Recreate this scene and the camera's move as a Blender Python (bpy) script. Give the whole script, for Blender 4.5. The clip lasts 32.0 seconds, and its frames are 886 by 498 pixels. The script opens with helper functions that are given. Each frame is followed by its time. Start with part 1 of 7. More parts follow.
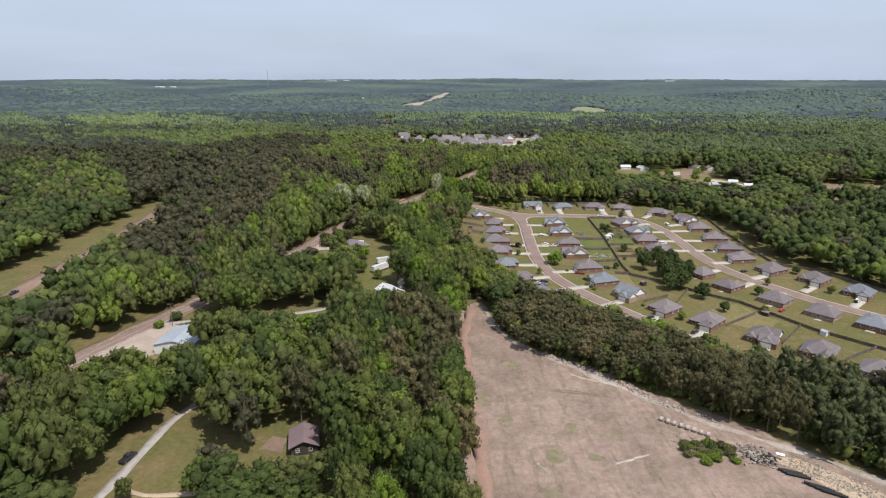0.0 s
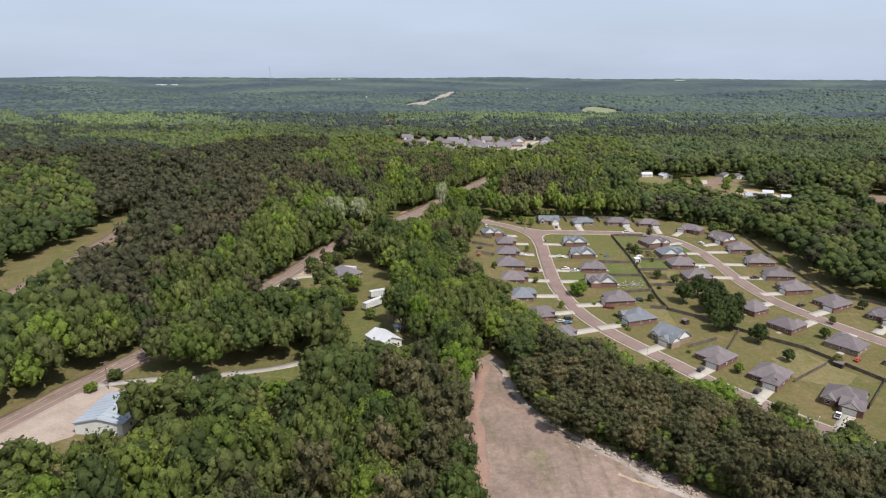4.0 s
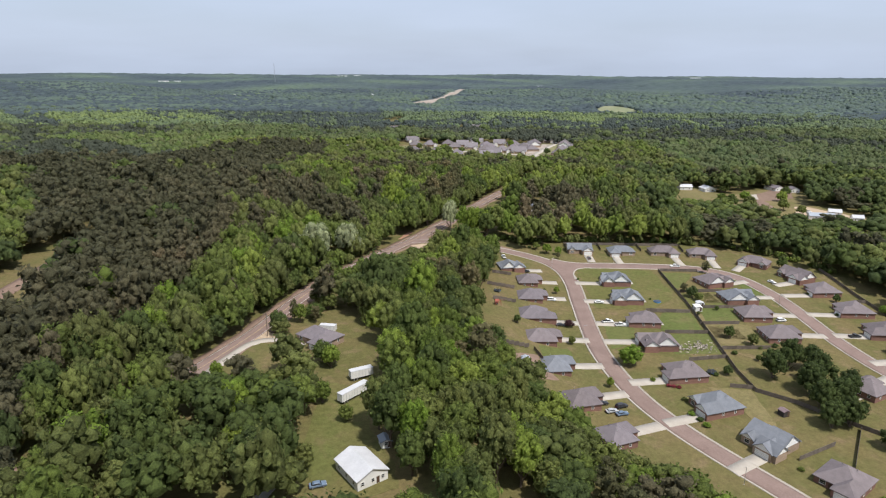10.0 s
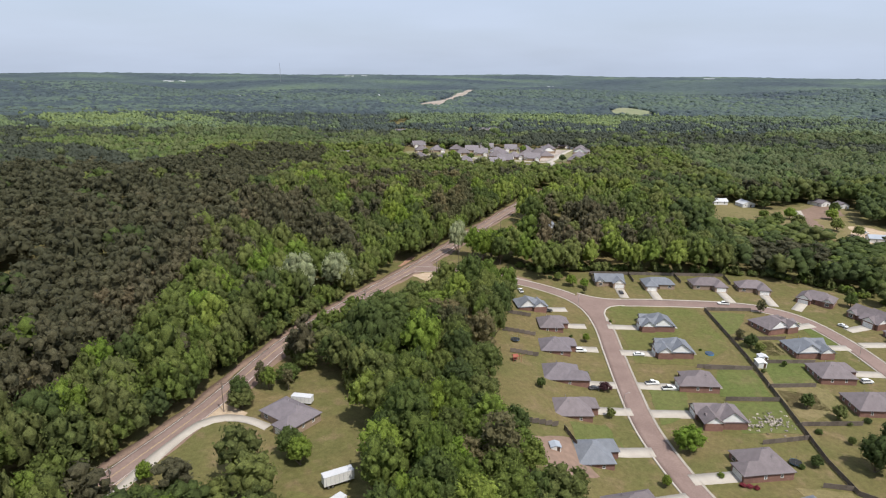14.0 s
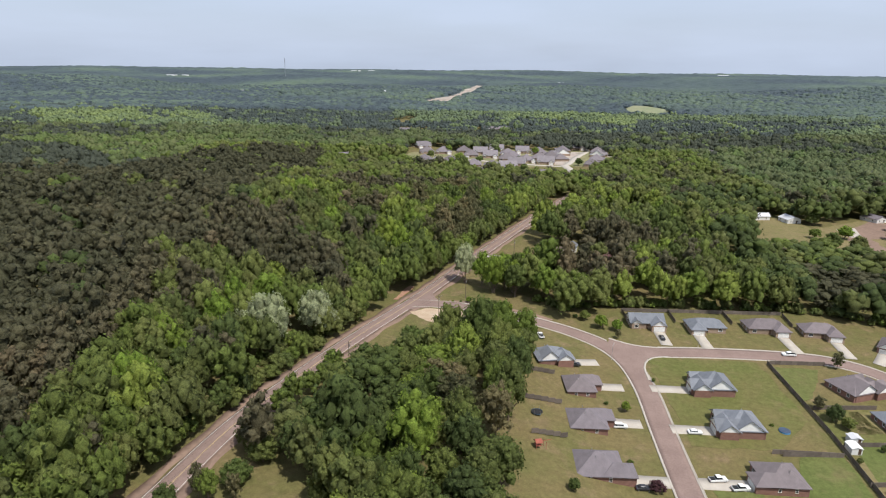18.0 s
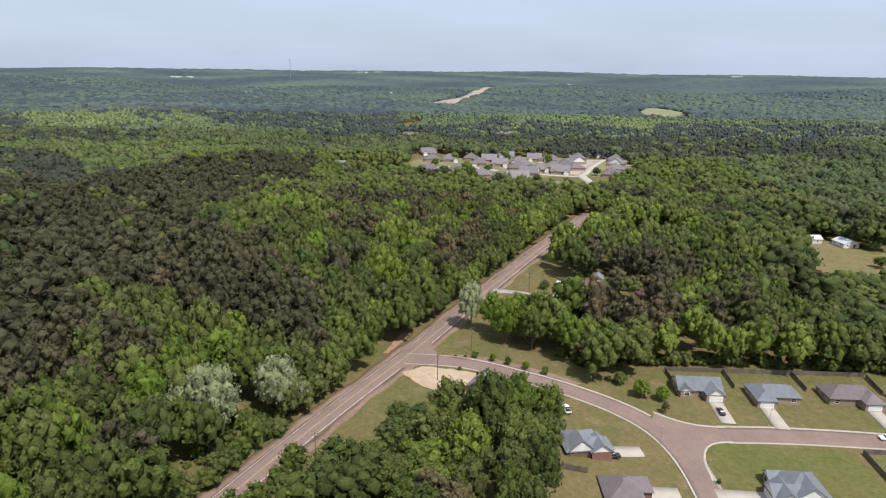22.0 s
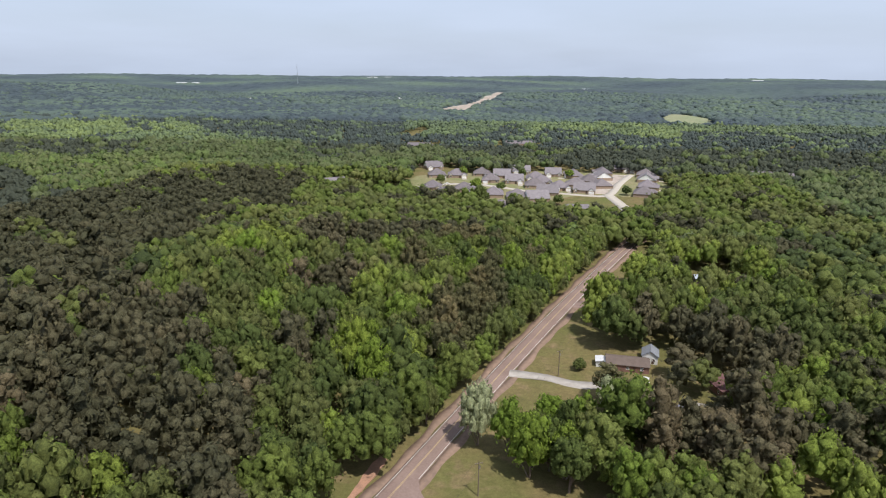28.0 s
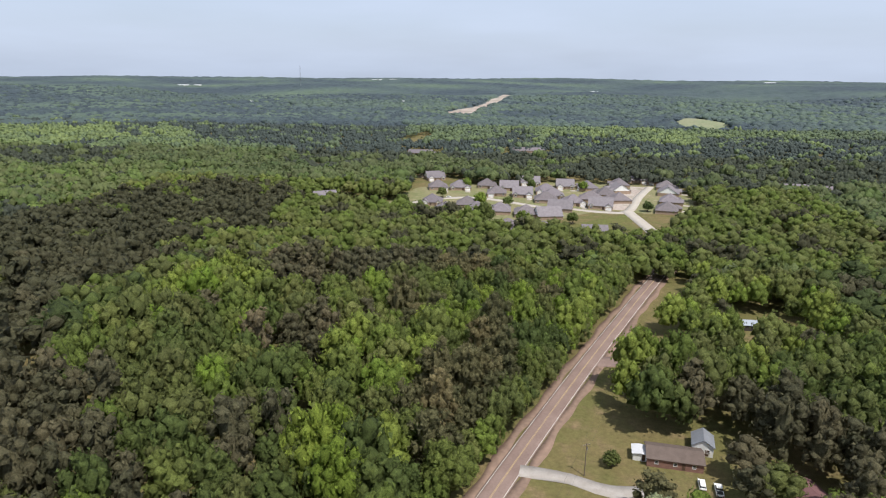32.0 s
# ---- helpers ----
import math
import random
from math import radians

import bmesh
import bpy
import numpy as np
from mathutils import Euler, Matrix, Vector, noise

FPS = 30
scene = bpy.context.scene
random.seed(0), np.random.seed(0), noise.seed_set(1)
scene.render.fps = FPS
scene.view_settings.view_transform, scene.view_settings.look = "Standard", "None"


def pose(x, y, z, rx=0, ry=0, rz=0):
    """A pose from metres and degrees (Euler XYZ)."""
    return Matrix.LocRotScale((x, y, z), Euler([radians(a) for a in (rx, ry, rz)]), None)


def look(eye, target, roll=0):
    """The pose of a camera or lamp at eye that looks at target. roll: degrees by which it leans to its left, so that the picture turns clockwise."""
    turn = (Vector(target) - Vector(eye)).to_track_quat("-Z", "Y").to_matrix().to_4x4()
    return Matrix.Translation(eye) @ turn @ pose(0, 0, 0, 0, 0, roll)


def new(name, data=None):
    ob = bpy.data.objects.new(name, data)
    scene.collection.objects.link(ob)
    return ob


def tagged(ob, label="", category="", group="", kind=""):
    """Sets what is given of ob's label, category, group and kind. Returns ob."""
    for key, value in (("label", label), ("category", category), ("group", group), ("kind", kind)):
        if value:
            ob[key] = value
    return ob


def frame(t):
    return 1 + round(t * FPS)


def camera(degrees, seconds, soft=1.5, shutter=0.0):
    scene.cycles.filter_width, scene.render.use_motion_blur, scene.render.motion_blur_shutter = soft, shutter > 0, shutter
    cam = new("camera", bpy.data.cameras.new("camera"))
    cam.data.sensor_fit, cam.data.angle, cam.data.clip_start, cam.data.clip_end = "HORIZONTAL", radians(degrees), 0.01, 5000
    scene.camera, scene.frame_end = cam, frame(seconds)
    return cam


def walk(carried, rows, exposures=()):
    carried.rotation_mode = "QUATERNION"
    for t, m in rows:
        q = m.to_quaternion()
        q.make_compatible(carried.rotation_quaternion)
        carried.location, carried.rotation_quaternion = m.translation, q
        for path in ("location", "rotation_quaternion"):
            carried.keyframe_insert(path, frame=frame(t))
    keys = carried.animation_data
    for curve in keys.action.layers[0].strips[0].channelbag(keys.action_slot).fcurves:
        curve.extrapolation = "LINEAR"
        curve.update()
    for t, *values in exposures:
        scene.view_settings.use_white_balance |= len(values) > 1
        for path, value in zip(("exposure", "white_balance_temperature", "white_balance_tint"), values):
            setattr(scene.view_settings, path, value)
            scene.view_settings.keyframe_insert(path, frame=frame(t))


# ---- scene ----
cam = camera(71.1, 32.0, soft=1.15)
METRES, EYE, TILT, LEAN, TURN = 480.0, 100.0, -15.6, 0.0, 0.0
ROWS = [
    (0.0, 0.0, 0.0, 0.0, -0.0, 0.0, 0.0),
    (0.5, -0.0001, 0.015, 0.0044, 0.06, -0.03, -0.06),
    (1.0, -0.0004, 0.0299, 0.0088, 0.11, -0.06, -0.1),
    (1.5, -0.0006, 0.0449, 0.0131, 0.17, -0.08, -0.15),
    (2.0, -0.0008, 0.0599, 0.0174, 0.23, -0.11, -0.18),
    (2.5, -0.001, 0.0749, 0.0216, 0.27, -0.12, -0.21),
    (3.0, -0.0011, 0.0901, 0.0259, 0.31, -0.12, -0.24),
    (3.5, -0.0012, 0.1053, 0.0301, 0.36, -0.12, -0.27),
    (5.5, -0.0016, 0.1645, 0.0475, 0.56, -0.24, -0.35),
    (6.0, -0.0018, 0.1795, 0.0517, 0.6, -0.27, -0.35),
    (6.5, -0.002, 0.1943, 0.0558, 0.66, -0.3, -0.38),
    (7.0, -0.0023, 0.2094, 0.0597, 0.71, -0.29, -0.41),
    (7.5, -0.0024, 0.2243, 0.0636, 0.78, -0.3, -0.45),
    (8.0, -0.0025, 0.2393, 0.0676, 0.85, -0.31, -0.48),
    (8.5, -0.0026, 0.2541, 0.0718, 0.92, -0.33, -0.52),
    (9.0, -0.0028, 0.269, 0.076, 0.98, -0.35, -0.55),
    (9.5, -0.0028, 0.2839, 0.08, 1.06, -0.36, -0.57),
    (10.0, -0.0032, 0.2991, 0.0843, 1.13, -0.4, -0.63),
    (10.5, -0.0035, 0.3141, 0.0884, 1.21, -0.42, -0.65),
    (11.0, -0.0038, 0.3292, 0.0927, 1.3, -0.41, -0.68),
    (11.5, -0.0042, 0.3444, 0.0969, 1.38, -0.41, -0.72),
    (12.0, -0.0044, 0.3593, 0.1014, 1.48, -0.4, -0.74),
    (12.5, -0.0046, 0.3742, 0.1058, 1.57, -0.37, -0.77),
    (13.0, -0.0046, 0.3894, 0.1103, 1.67, -0.35, -0.79),
    (13.5, -0.0049, 0.4043, 0.115, 1.74, -0.36, -0.87),
    (14.0, -0.005, 0.4193, 0.1195, 1.83, -0.41, -0.93),
    (14.5, -0.0053, 0.4344, 0.1238, 1.9, -0.45, -0.99),
    (16.5, -0.0068, 0.4948, 0.1412, 2.19, -0.67, -1.27),
    (17.0, -0.0069, 0.5101, 0.1457, 2.28, -0.73, -1.3),
    (17.5, -0.0069, 0.5253, 0.1504, 2.37, -0.8, -1.34),
    (18.0, -0.007, 0.5403, 0.1552, 2.46, -0.85, -1.39),
    (18.5, -0.0071, 0.5555, 0.1598, 2.54, -0.85, -1.43),
    (19.0, -0.007, 0.5707, 0.1642, 2.64, -0.85, -1.46),
    (19.5, -0.0071, 0.5861, 0.1681, 2.73, -0.83, -1.47),
    (20.0, -0.0071, 0.6013, 0.1723, 2.82, -0.83, -1.5),
    (20.5, -0.0071, 0.6163, 0.1765, 2.9, -0.82, -1.53),
    (21.0, -0.0072, 0.6314, 0.1807, 2.99, -0.82, -1.54),
    (21.5, -0.0073, 0.6468, 0.1847, 3.08, -0.79, -1.58),
    (22.0, -0.0071, 0.662, 0.1887, 3.19, -0.75, -1.54),
    (22.5, -0.0072, 0.6774, 0.1925, 3.29, -0.69, -1.51),
    (23.0, -0.007, 0.6924, 0.1966, 3.4, -0.64, -1.5),
    (23.5, -0.0071, 0.7077, 0.2006, 3.46, -0.62, -1.53),
    (24.0, -0.0071, 0.7229, 0.2045, 3.56, -0.57, -1.5),
    (24.5, -0.007, 0.7377, 0.2086, 3.66, -0.52, -1.51),
    (25.0, -0.007, 0.7529, 0.2125, 3.75, -0.49, -1.5),
    (25.5, -0.007, 0.768, 0.2165, 3.84, -0.45, -1.5),
    (27.5, -0.0073, 0.8288, 0.2331, 4.17, -0.39, -1.58),
    (28.0, -0.0074, 0.8438, 0.2374, 4.27, -0.36, -1.61),
    (28.5, -0.0074, 0.859, 0.2417, 4.36, -0.34, -1.61),
    (29.0, -0.0074, 0.874, 0.2459, 4.45, -0.31, -1.6),
    (29.5, -0.0074, 0.8888, 0.2504, 4.53, -0.3, -1.63),
    (30.0, -0.0073, 0.9037, 0.2547, 4.61, -0.29, -1.66),
    (30.5, -0.0073, 0.9185, 0.2589, 4.69, -0.27, -1.66),
    (31.0, -0.0075, 0.9335, 0.2632, 4.74, -0.25, -1.7),
    (31.5, -0.0075, 0.9482, 0.2673, 4.8, -0.21, -1.72),
    (32.0, -0.0075, 0.9621, 0.2721, 4.84, -0.21, -1.76),
]
walk(cam, [(t, pose(0, 0, EYE, TILT, LEAN, TURN) @ pose(METRES * x, METRES * y, METRES * z, 90 + pitch, roll, yaw)) for t, x, y, z, yaw, pitch, roll in ROWS],
     exposures=[(0.0, 0.33, 6350.0, 10.0), (32.0, 0.43, 6350.0, 10.0)])

# ---- light: hazy late spring morning, sun high, behind and to the right ----
SUN_EL, SUN_AZ = 61.0, 138.0          # degrees; azimuth clockwise from +y
world = bpy.data.worlds.new("sky")
scene.world = world
world.use_nodes = True
wn = world.node_tree
wn.nodes.clear()
w_out = wn.nodes.new("ShaderNodeOutputWorld")
w_bg = wn.nodes.new("ShaderNodeBackground")
w_sky = wn.nodes.new("ShaderNodeTexSky")
w_sky.sky_type, w_sky.sun_disc = "NISHITA", False
w_sky.sun_elevation, w_sky.sun_rotation = radians(SUN_EL), radians(SUN_AZ)
w_sky.air_density, w_sky.dust_density, w_sky.ozone_density = 1.0, 3.0, 1.0
# thin high cloud veils the blue
w_geo = wn.nodes.new("ShaderNodeTexCoord")
w_map = wn.nodes.new("ShaderNodeMapping")
w_map.inputs["Scale"].default_value = (1.5, 1.5, 9.0)
w_noise = wn.nodes.new("ShaderNodeTexNoise")
w_noise.inputs["Scale"].default_value, w_noise.inputs["Detail"].default_value = 2.2, 5.0
w_ramp = wn.nodes.new("ShaderNodeMapRange")
w_ramp.inputs["From Min"].default_value, w_ramp.inputs["From Max"].default_value = 0.35, 0.7
w_ramp.inputs["To Min"].default_value, w_ramp.inputs["To Max"].default_value = 0.72, 0.86
w_mix = wn.nodes.new("ShaderNodeMix")
w_mix.data_type = "RGBA"
w_mix.inputs["B"].default_value = (4.7, 5.35, 6.6, 1)
wn.links.new(w_geo.outputs["Generated"], w_map.inputs["Vector"])
wn.links.new(w_map.outputs["Vector"], w_noise.inputs["Vector"])
wn.links.new(w_noise.outputs["Fac"], w_ramp.inputs["Value"])
wn.links.new(w_ramp.outputs["Result"], w_mix.inputs["Factor"])
wn.links.new(w_sky.outputs["Color"], w_mix.inputs["A"])
wn.links.new(w_mix.outputs["Result"], w_bg.inputs["Color"])
w_bg.inputs["Strength"].default_value = 0.105
wn.links.new(w_bg.outputs["Background"], w_out.inputs["Surface"])

sun_data = bpy.data.lights.new("sun", "SUN")
sun_data.energy, sun_data.angle, sun_data.color = 4.0, radians(0.9), (1.0, 0.95, 0.88)
sun = new("sun", sun_data)
az, el = radians(SUN_AZ), radians(SUN_EL)
sun.matrix_world = look((math.sin(az) * math.cos(el) * 400, 300 + math.cos(az) * math.cos(el) * 400, 400 * math.sin(el)), (0, 300, 0))


# ---- materials ----
def mat(name, base, rough=0.85, dark=None, scale=1.0, fine=12.0, mid=0.5, bump=0.0, metal=0.0, rand=0.0, island=0.0, coords="Object", spec=0.3, stretch=None):
    """A surface of two colours mixed by coarse and fine noise, with relief and, at will, a brightness that changes from piece to piece."""
    m = bpy.data.materials.new(name)
    m.use_nodes = True
    n, l = m.node_tree.nodes, m.node_tree.links
    b = n["Principled BSDF"]
    b.inputs["Roughness"].default_value, b.inputs["Metallic"].default_value = rough, metal
    b.inputs["Specular IOR Level"].default_value = spec
    dark = dark or tuple(c * 0.7 for c in base)
    tc = n.new("ShaderNodeTexCoord")
    if coords == "World":
        g = n.new("ShaderNodeNewGeometry")
        vec = g.outputs["Position"]
    else:
        vec = tc.outputs[coords]
    if stretch:
        mp = n.new("ShaderNodeMapping")
        mp.inputs["Rotation"].default_value, mp.inputs["Scale"].default_value = (0, 0, stretch[0]), (stretch[1], stretch[2], 1)
        l.new(vec, mp.inputs["Vector"])
        vec = mp.outputs["Vector"]
    n1, n2 = n.new("ShaderNodeTexNoise"), n.new("ShaderNodeTexNoise")
    n1.inputs["Scale"].default_value, n2.inputs["Scale"].default_value = scale, fine
    n1.inputs["Detail"].default_value, n2.inputs["Detail"].default_value = 6, 4
    l.new(vec, n1.inputs["Vector"]), l.new(vec, n2.inputs["Vector"])
    add = n.new("ShaderNodeMath")
    add.operation = "ADD"
    l.new(n1.outputs["Fac"], add.inputs[0]), l.new(n2.outputs["Fac"], add.inputs[1])
    mr = n.new("ShaderNodeMapRange")
    mr.inputs["From Min"].default_value, mr.inputs["From Max"].default_value = 2 * mid - 0.3, 2 * mid + 0.3
    l.new(add.outputs[0], mr.inputs["Value"])
    mx = n.new("ShaderNodeMix")
    mx.data_type = "RGBA"
    mx.inputs["A"].default_value, mx.inputs["B"].default_value = (*dark, 1), (*base, 1)
    l.new(mr.outputs["Result"], mx.inputs["Factor"])
    col = mx.outputs["Result"]
    for amount, kind in ((rand, "obj"), (island, "isl")):
        if amount:
            src = n.new("ShaderNodeObjectInfo").outputs["Random"] if kind == "obj" else n.new("ShaderNodeNewGeometry").outputs["Random Per Island"]
            rr = n.new("ShaderNodeMapRange")
            rr.inputs["To Min"].default_value, rr.inputs["To Max"].default_value = 1 - amount, 1 + amount
            l.new(src, rr.inputs["Value"])
            hs = n.new("ShaderNodeHueSaturation")
            l.new(rr.outputs["Result"], hs.inputs["Value"])
            l.new(col, hs.inputs["Color"])
            col = hs.outputs["Color"]
    l.new(col, b.inputs["Base Color"])
    if bump:
        bp = n.new("ShaderNodeBump")
        bp.inputs["Strength"].default_value = bump
        bp.inputs["Distance"].default_value = 0.3
        l.new(n2.outputs["Fac"], bp.inputs["Height"])
        l.new(bp.outputs["Normal"], b.inputs["Normal"])
    return m


def turf(name, a, b, c, patch_scale=0.045, streak=None):
    """Grass of three colours in patches of several sizes, with blades' fine grain."""
    m = bpy.data.materials.new(name)
    m.use_nodes = True
    n, l = m.node_tree.nodes, m.node_tree.links
    bs = n["Principled BSDF"]
    bs.inputs["Roughness"].default_value, bs.inputs["Specular IOR Level"].default_value = 1.0, 0.1
    pos = n.new("ShaderNodeNewGeometry").outputs["Position"]

    def cloud(scale, lo, hi, detail=5, rough=0.6):
        t = n.new("ShaderNodeTexNoise")
        t.inputs["Scale"].default_value, t.inputs["Detail"].default_value, t.inputs["Roughness"].default_value = scale, detail, rough
        l.new(pos, t.inputs["Vector"])
        r = n.new("ShaderNodeMapRange")
        r.inputs["From Min"].default_value, r.inputs["From Max"].default_value = lo, hi
        l.new(t.outputs["Fac"], r.inputs["Value"])
        return r, t

    def blend(f, x, y):
        k = n.new("ShaderNodeMix")
        k.data_type = "RGBA"
        l.new(f.outputs["Result"], k.inputs["Factor"])
        for sock, v in (("A", x), ("B", y)):
            if isinstance(v, tuple):
                k.inputs[sock].default_value = (*v, 1)
            else:
                l.new(v, k.inputs[sock])
        return k.outputs["Result"]
    col = blend(cloud(patch_scale, 0.40, 0.62)[0], a, b)
    col = blend(cloud(patch_scale * 3.1, 0.54, 0.74)[0], col, c)
    if streak:
        st, tx = cloud(1.0, 0.52, 0.72)
        mp = n.new("ShaderNodeMapping")
        mp.inputs["Rotation"].default_value, mp.inputs["Scale"].default_value = (0, 0, streak[0]), (streak[1], streak[2], 0.1)
        l.new(pos, mp.inputs["Vector"])
        l.new(mp.outputs["Vector"], tx.inputs["Vector"])
        col = blend(st, col, streak[3])
    f1, t1 = cloud(0.55, 0.25, 0.75, 6, 0.7)
    f1.inputs["To Min"].default_value, f1.inputs["To Max"].default_value = 0.72, 1.28
    f2, t2 = cloud(3.5, 0.25, 0.75, 4, 0.7)
    f2.inputs["To Min"].default_value, f2.inputs["To Max"].default_value = 0.75, 1.25
    for f in (f1, f2):
        h = n.new("ShaderNodeHueSaturation")
        l.new(f.outputs["Result"], h.inputs["Value"])
        l.new(col, h.inputs["Color"])
        col = h.outputs["Color"]
    l.new(col, bs.inputs["Base Color"])
    bp = n.new("ShaderNodeBump")
    bp.inputs["Strength"].default_value, bp.inputs["Distance"].default_value = 0.35, 0.15
    l.new(t2.outputs["Fac"], bp.inputs["Height"])
    l.new(bp.outputs["Normal"], bs.inputs["Normal"])
    return m


def foliage(name, stops, source, translucent=0.42, grain=0.25, mottle=(0.54, 1.46), relief=1.0):
    """Leaves whose colour runs from tree to tree through the stops, with a change from leaf clump to leaf clump."""
    m = bpy.data.materials.new(name)
    m.use_nodes = True
    n, l = m.node_tree.nodes, m.node_tree.links
    b = n["Principled BSDF"]
    b.inputs["Roughness"].default_value, b.inputs["Specular IOR Level"].default_value = 0.7, 0.2
    if source == "tint":
        at = n.new("ShaderNodeAttribute")
        at.attribute_name = "tint"
        src = at.outputs["Fac"]
    else:
        src = n.new("ShaderNodeObjectInfo").outputs["Random"]
    ramp = n.new("ShaderNodeValToRGB")
    while len(ramp.color_ramp.elements) < len(stops):
        ramp.color_ramp.elements.new(0.5)
    for e, (p, c) in zip(ramp.color_ramp.elements, stops):
        e.position, e.color = p, (*c, 1)
    l.new(src, ramp.inputs["Fac"])
    geo = n.new("ShaderNodeNewGeometry")
    rr = n.new("ShaderNodeMapRange")
    rr.inputs["To Min"].default_value, rr.inputs["To Max"].default_value = 1 - grain, 1 + grain
    l.new(geo.outputs["Random Per Island"], rr.inputs["Value"])
    hs = n.new("ShaderNodeHueSaturation")
    l.new(rr.outputs["Result"], hs.inputs["Value"])
    l.new(ramp.outputs["Color"], hs.inputs["Color"])
    nz = n.new("ShaderNodeTexNoise")
    nz.inputs["Scale"].default_value, nz.inputs["Detail"].default_value, nz.inputs["Roughness"].default_value = 1.9, 4, 0.75
    l.new(geo.outputs["Position"], nz.inputs["Vector"])
    mr = n.new("ShaderNodeMapRange")
    mr.inputs["From Min"].default_value, mr.inputs["From Max"].default_value = 0.32, 0.68
    mr.inputs["To Min"].default_value, mr.inputs["To Max"].default_value = mottle
    l.new(nz.outputs["Fac"], mr.inputs["Value"])
    h2 = n.new("ShaderNodeHueSaturation")
    l.new(mr.outputs["Result"], h2.inputs["Value"])
    l.new(hs.outputs["Color"], h2.inputs["Color"])
    bp = n.new("ShaderNodeBump")
    bp.inputs["Strength"].default_value, bp.inputs["Distance"].default_value = relief, 0.55
    l.new(nz.outputs["Fac"], bp.inputs["Height"])
    l.new(bp.outputs["Normal"], b.inputs["Normal"])
    l.new(h2.outputs["Color"], b.inputs["Base Color"])
    if translucent:
        tr = n.new("ShaderNodeBsdfTranslucent")
        mxs = n.new("ShaderNodeMixShader")
        mxs.inputs["Fac"].default_value = translucent
        l.new(h2.outputs["Color"], tr.inputs["Color"])
        l.new(b.outputs["BSDF"], mxs.inputs[1])
        l.new(tr.outputs["BSDF"], mxs.inputs[2])
        l.new(mxs.outputs["Shader"], n["Material Output"].inputs["Surface"])
    return m


BROAD = [(0.0, (0.066, 0.090, 0.026)), (0.25, (0.088, 0.118, 0.027)), (0.45, (0.126, 0.140, 0.040)), (0.6, (0.110, 0.152, 0.026)), (0.75, (0.150, 0.164, 0.044)), (0.9, (0.142, 0.212, 0.026)), (1.0, (0.190, 0.235, 0.040))]
PINE = [(0.0, (0.064, 0.066, 0.034)), (0.5, (0.083, 0.081, 0.042)), (0.85, (0.108, 0.098, 0.052)), (1.0, (0.138, 0.115, 0.062))]
M_LEAF = foliage("leaves", [(p, (c[0] * 1.19, c[1] * 1.19, c[2] * 1.32)) for p, c in BROAD], "object")
M_LEAF_S = foliage("forest leaves", [(p, (c[0] * 1.12, c[1] * 1.11, c[2] * 1.28)) for p, c in BROAD], "tint")
M_NEEDLE = foliage("needles", [(p, (c[0] * 1.7, c[1] * 1.68, c[2] * 1.5)) for p, c in PINE], "object", 0.42, 0.18, (0.5, 1.4), 1.0)
M_PALE = foliage("pale silvery leaves", [(0.0, (0.32, 0.35, 0.19)), (1.0, (0.38, 0.40, 0.23))], "object")
M_BRIGHT = foliage("bright young leaves", [(0.0, (0.170, 0.235, 0.034)), (1.0, (0.215, 0.270, 0.044))], "object")
M_WEED = foliage("dull olive weeds", [(0.0, (0.13, 0.135, 0.05)), (1.0, (0.18, 0.165, 0.075))], "object")
M_PURPLE = foliage("dark purple leaves", [(0.0, (0.06, 0.035, 0.035)), (1.0, (0.09, 0.04, 0.045))], "object")
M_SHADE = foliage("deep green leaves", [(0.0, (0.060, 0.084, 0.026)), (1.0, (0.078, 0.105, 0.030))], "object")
M_AZALEA = foliage("red flowering shrub", [(0.0, (0.25, 0.05, 0.06)), (1.0, (0.3, 0.06, 0.08))], "object")
M_NEEDLE_S = foliage("forest needles", [(p, (c[0] * 1.38, c[1] * 1.34, c[2] * 1.40)) for p, c in PINE], "tint", 0.42, 0.18, (0.5, 1.4), 1.0)
M_BELT_S = foliage("green needles", [(p, (c[0] * 1.5, c[1] * 1.75, c[2] * 1.45)) for p, c in PINE], "tint", 0.35, 0.18, (0.5, 1.4), 1.0)
# next four: aerial haze mixed into the base colours, bluer belt by belt
M_MID_HAZE = foliage("forest leaves with haze in the colour", [(p, (c[0] * 0.83 + 0.006, c[1] * 0.83 + 0.012, c[2] * 1.0 + 0.016)) for p, c in BROAD], "tint", 0.3, 0.2)
M_MID_HAZE_P = foliage("forest needles with haze in the colour", [(p, (c[0] * 1.05, c[1] * 1.12 + 0.004, c[2] * 1.1 + 0.016)) for p, c in PINE], "tint", 0.3, 0.15, (0.5, 1.4))
M_FAR_HAZE = foliage("far woods", [(0.0, (0.042, 0.054, 0.048)), (0.2, (0.054, 0.069, 0.053)), (0.35, (0.070, 0.092, 0.058)), (0.7, (0.096, 0.128, 0.062)), (1.0, (0.150, 0.190, 0.068))], "tint", 0.0, 0.12)
M_DISTANT_HAZE = foliage("distant woods blued for haze", [(0.0, (0.038, 0.052, 0.060)), (0.4, (0.056, 0.077, 0.072)), (0.75, (0.075, 0.104, 0.074)), (1.0, (0.106, 0.142, 0.080))], "tint", 0.0, 0.12)
M_BARK = mat("bark", (0.16, 0.12, 0.09), 0.95, scale=2, fine=15, bump=0.4)
M_GROUND = turf("grass and soil", (0.103, 0.098, 0.036), (0.134, 0.107, 0.048), (0.170, 0.124, 0.070))
M_DIRT = mat("bare red-brown soil", (0.240, 0.164, 0.124), 1.0, (0.152, 0.108, 0.084), 0.05, 0.6, bump=0.35, coords="World", spec=0.1)
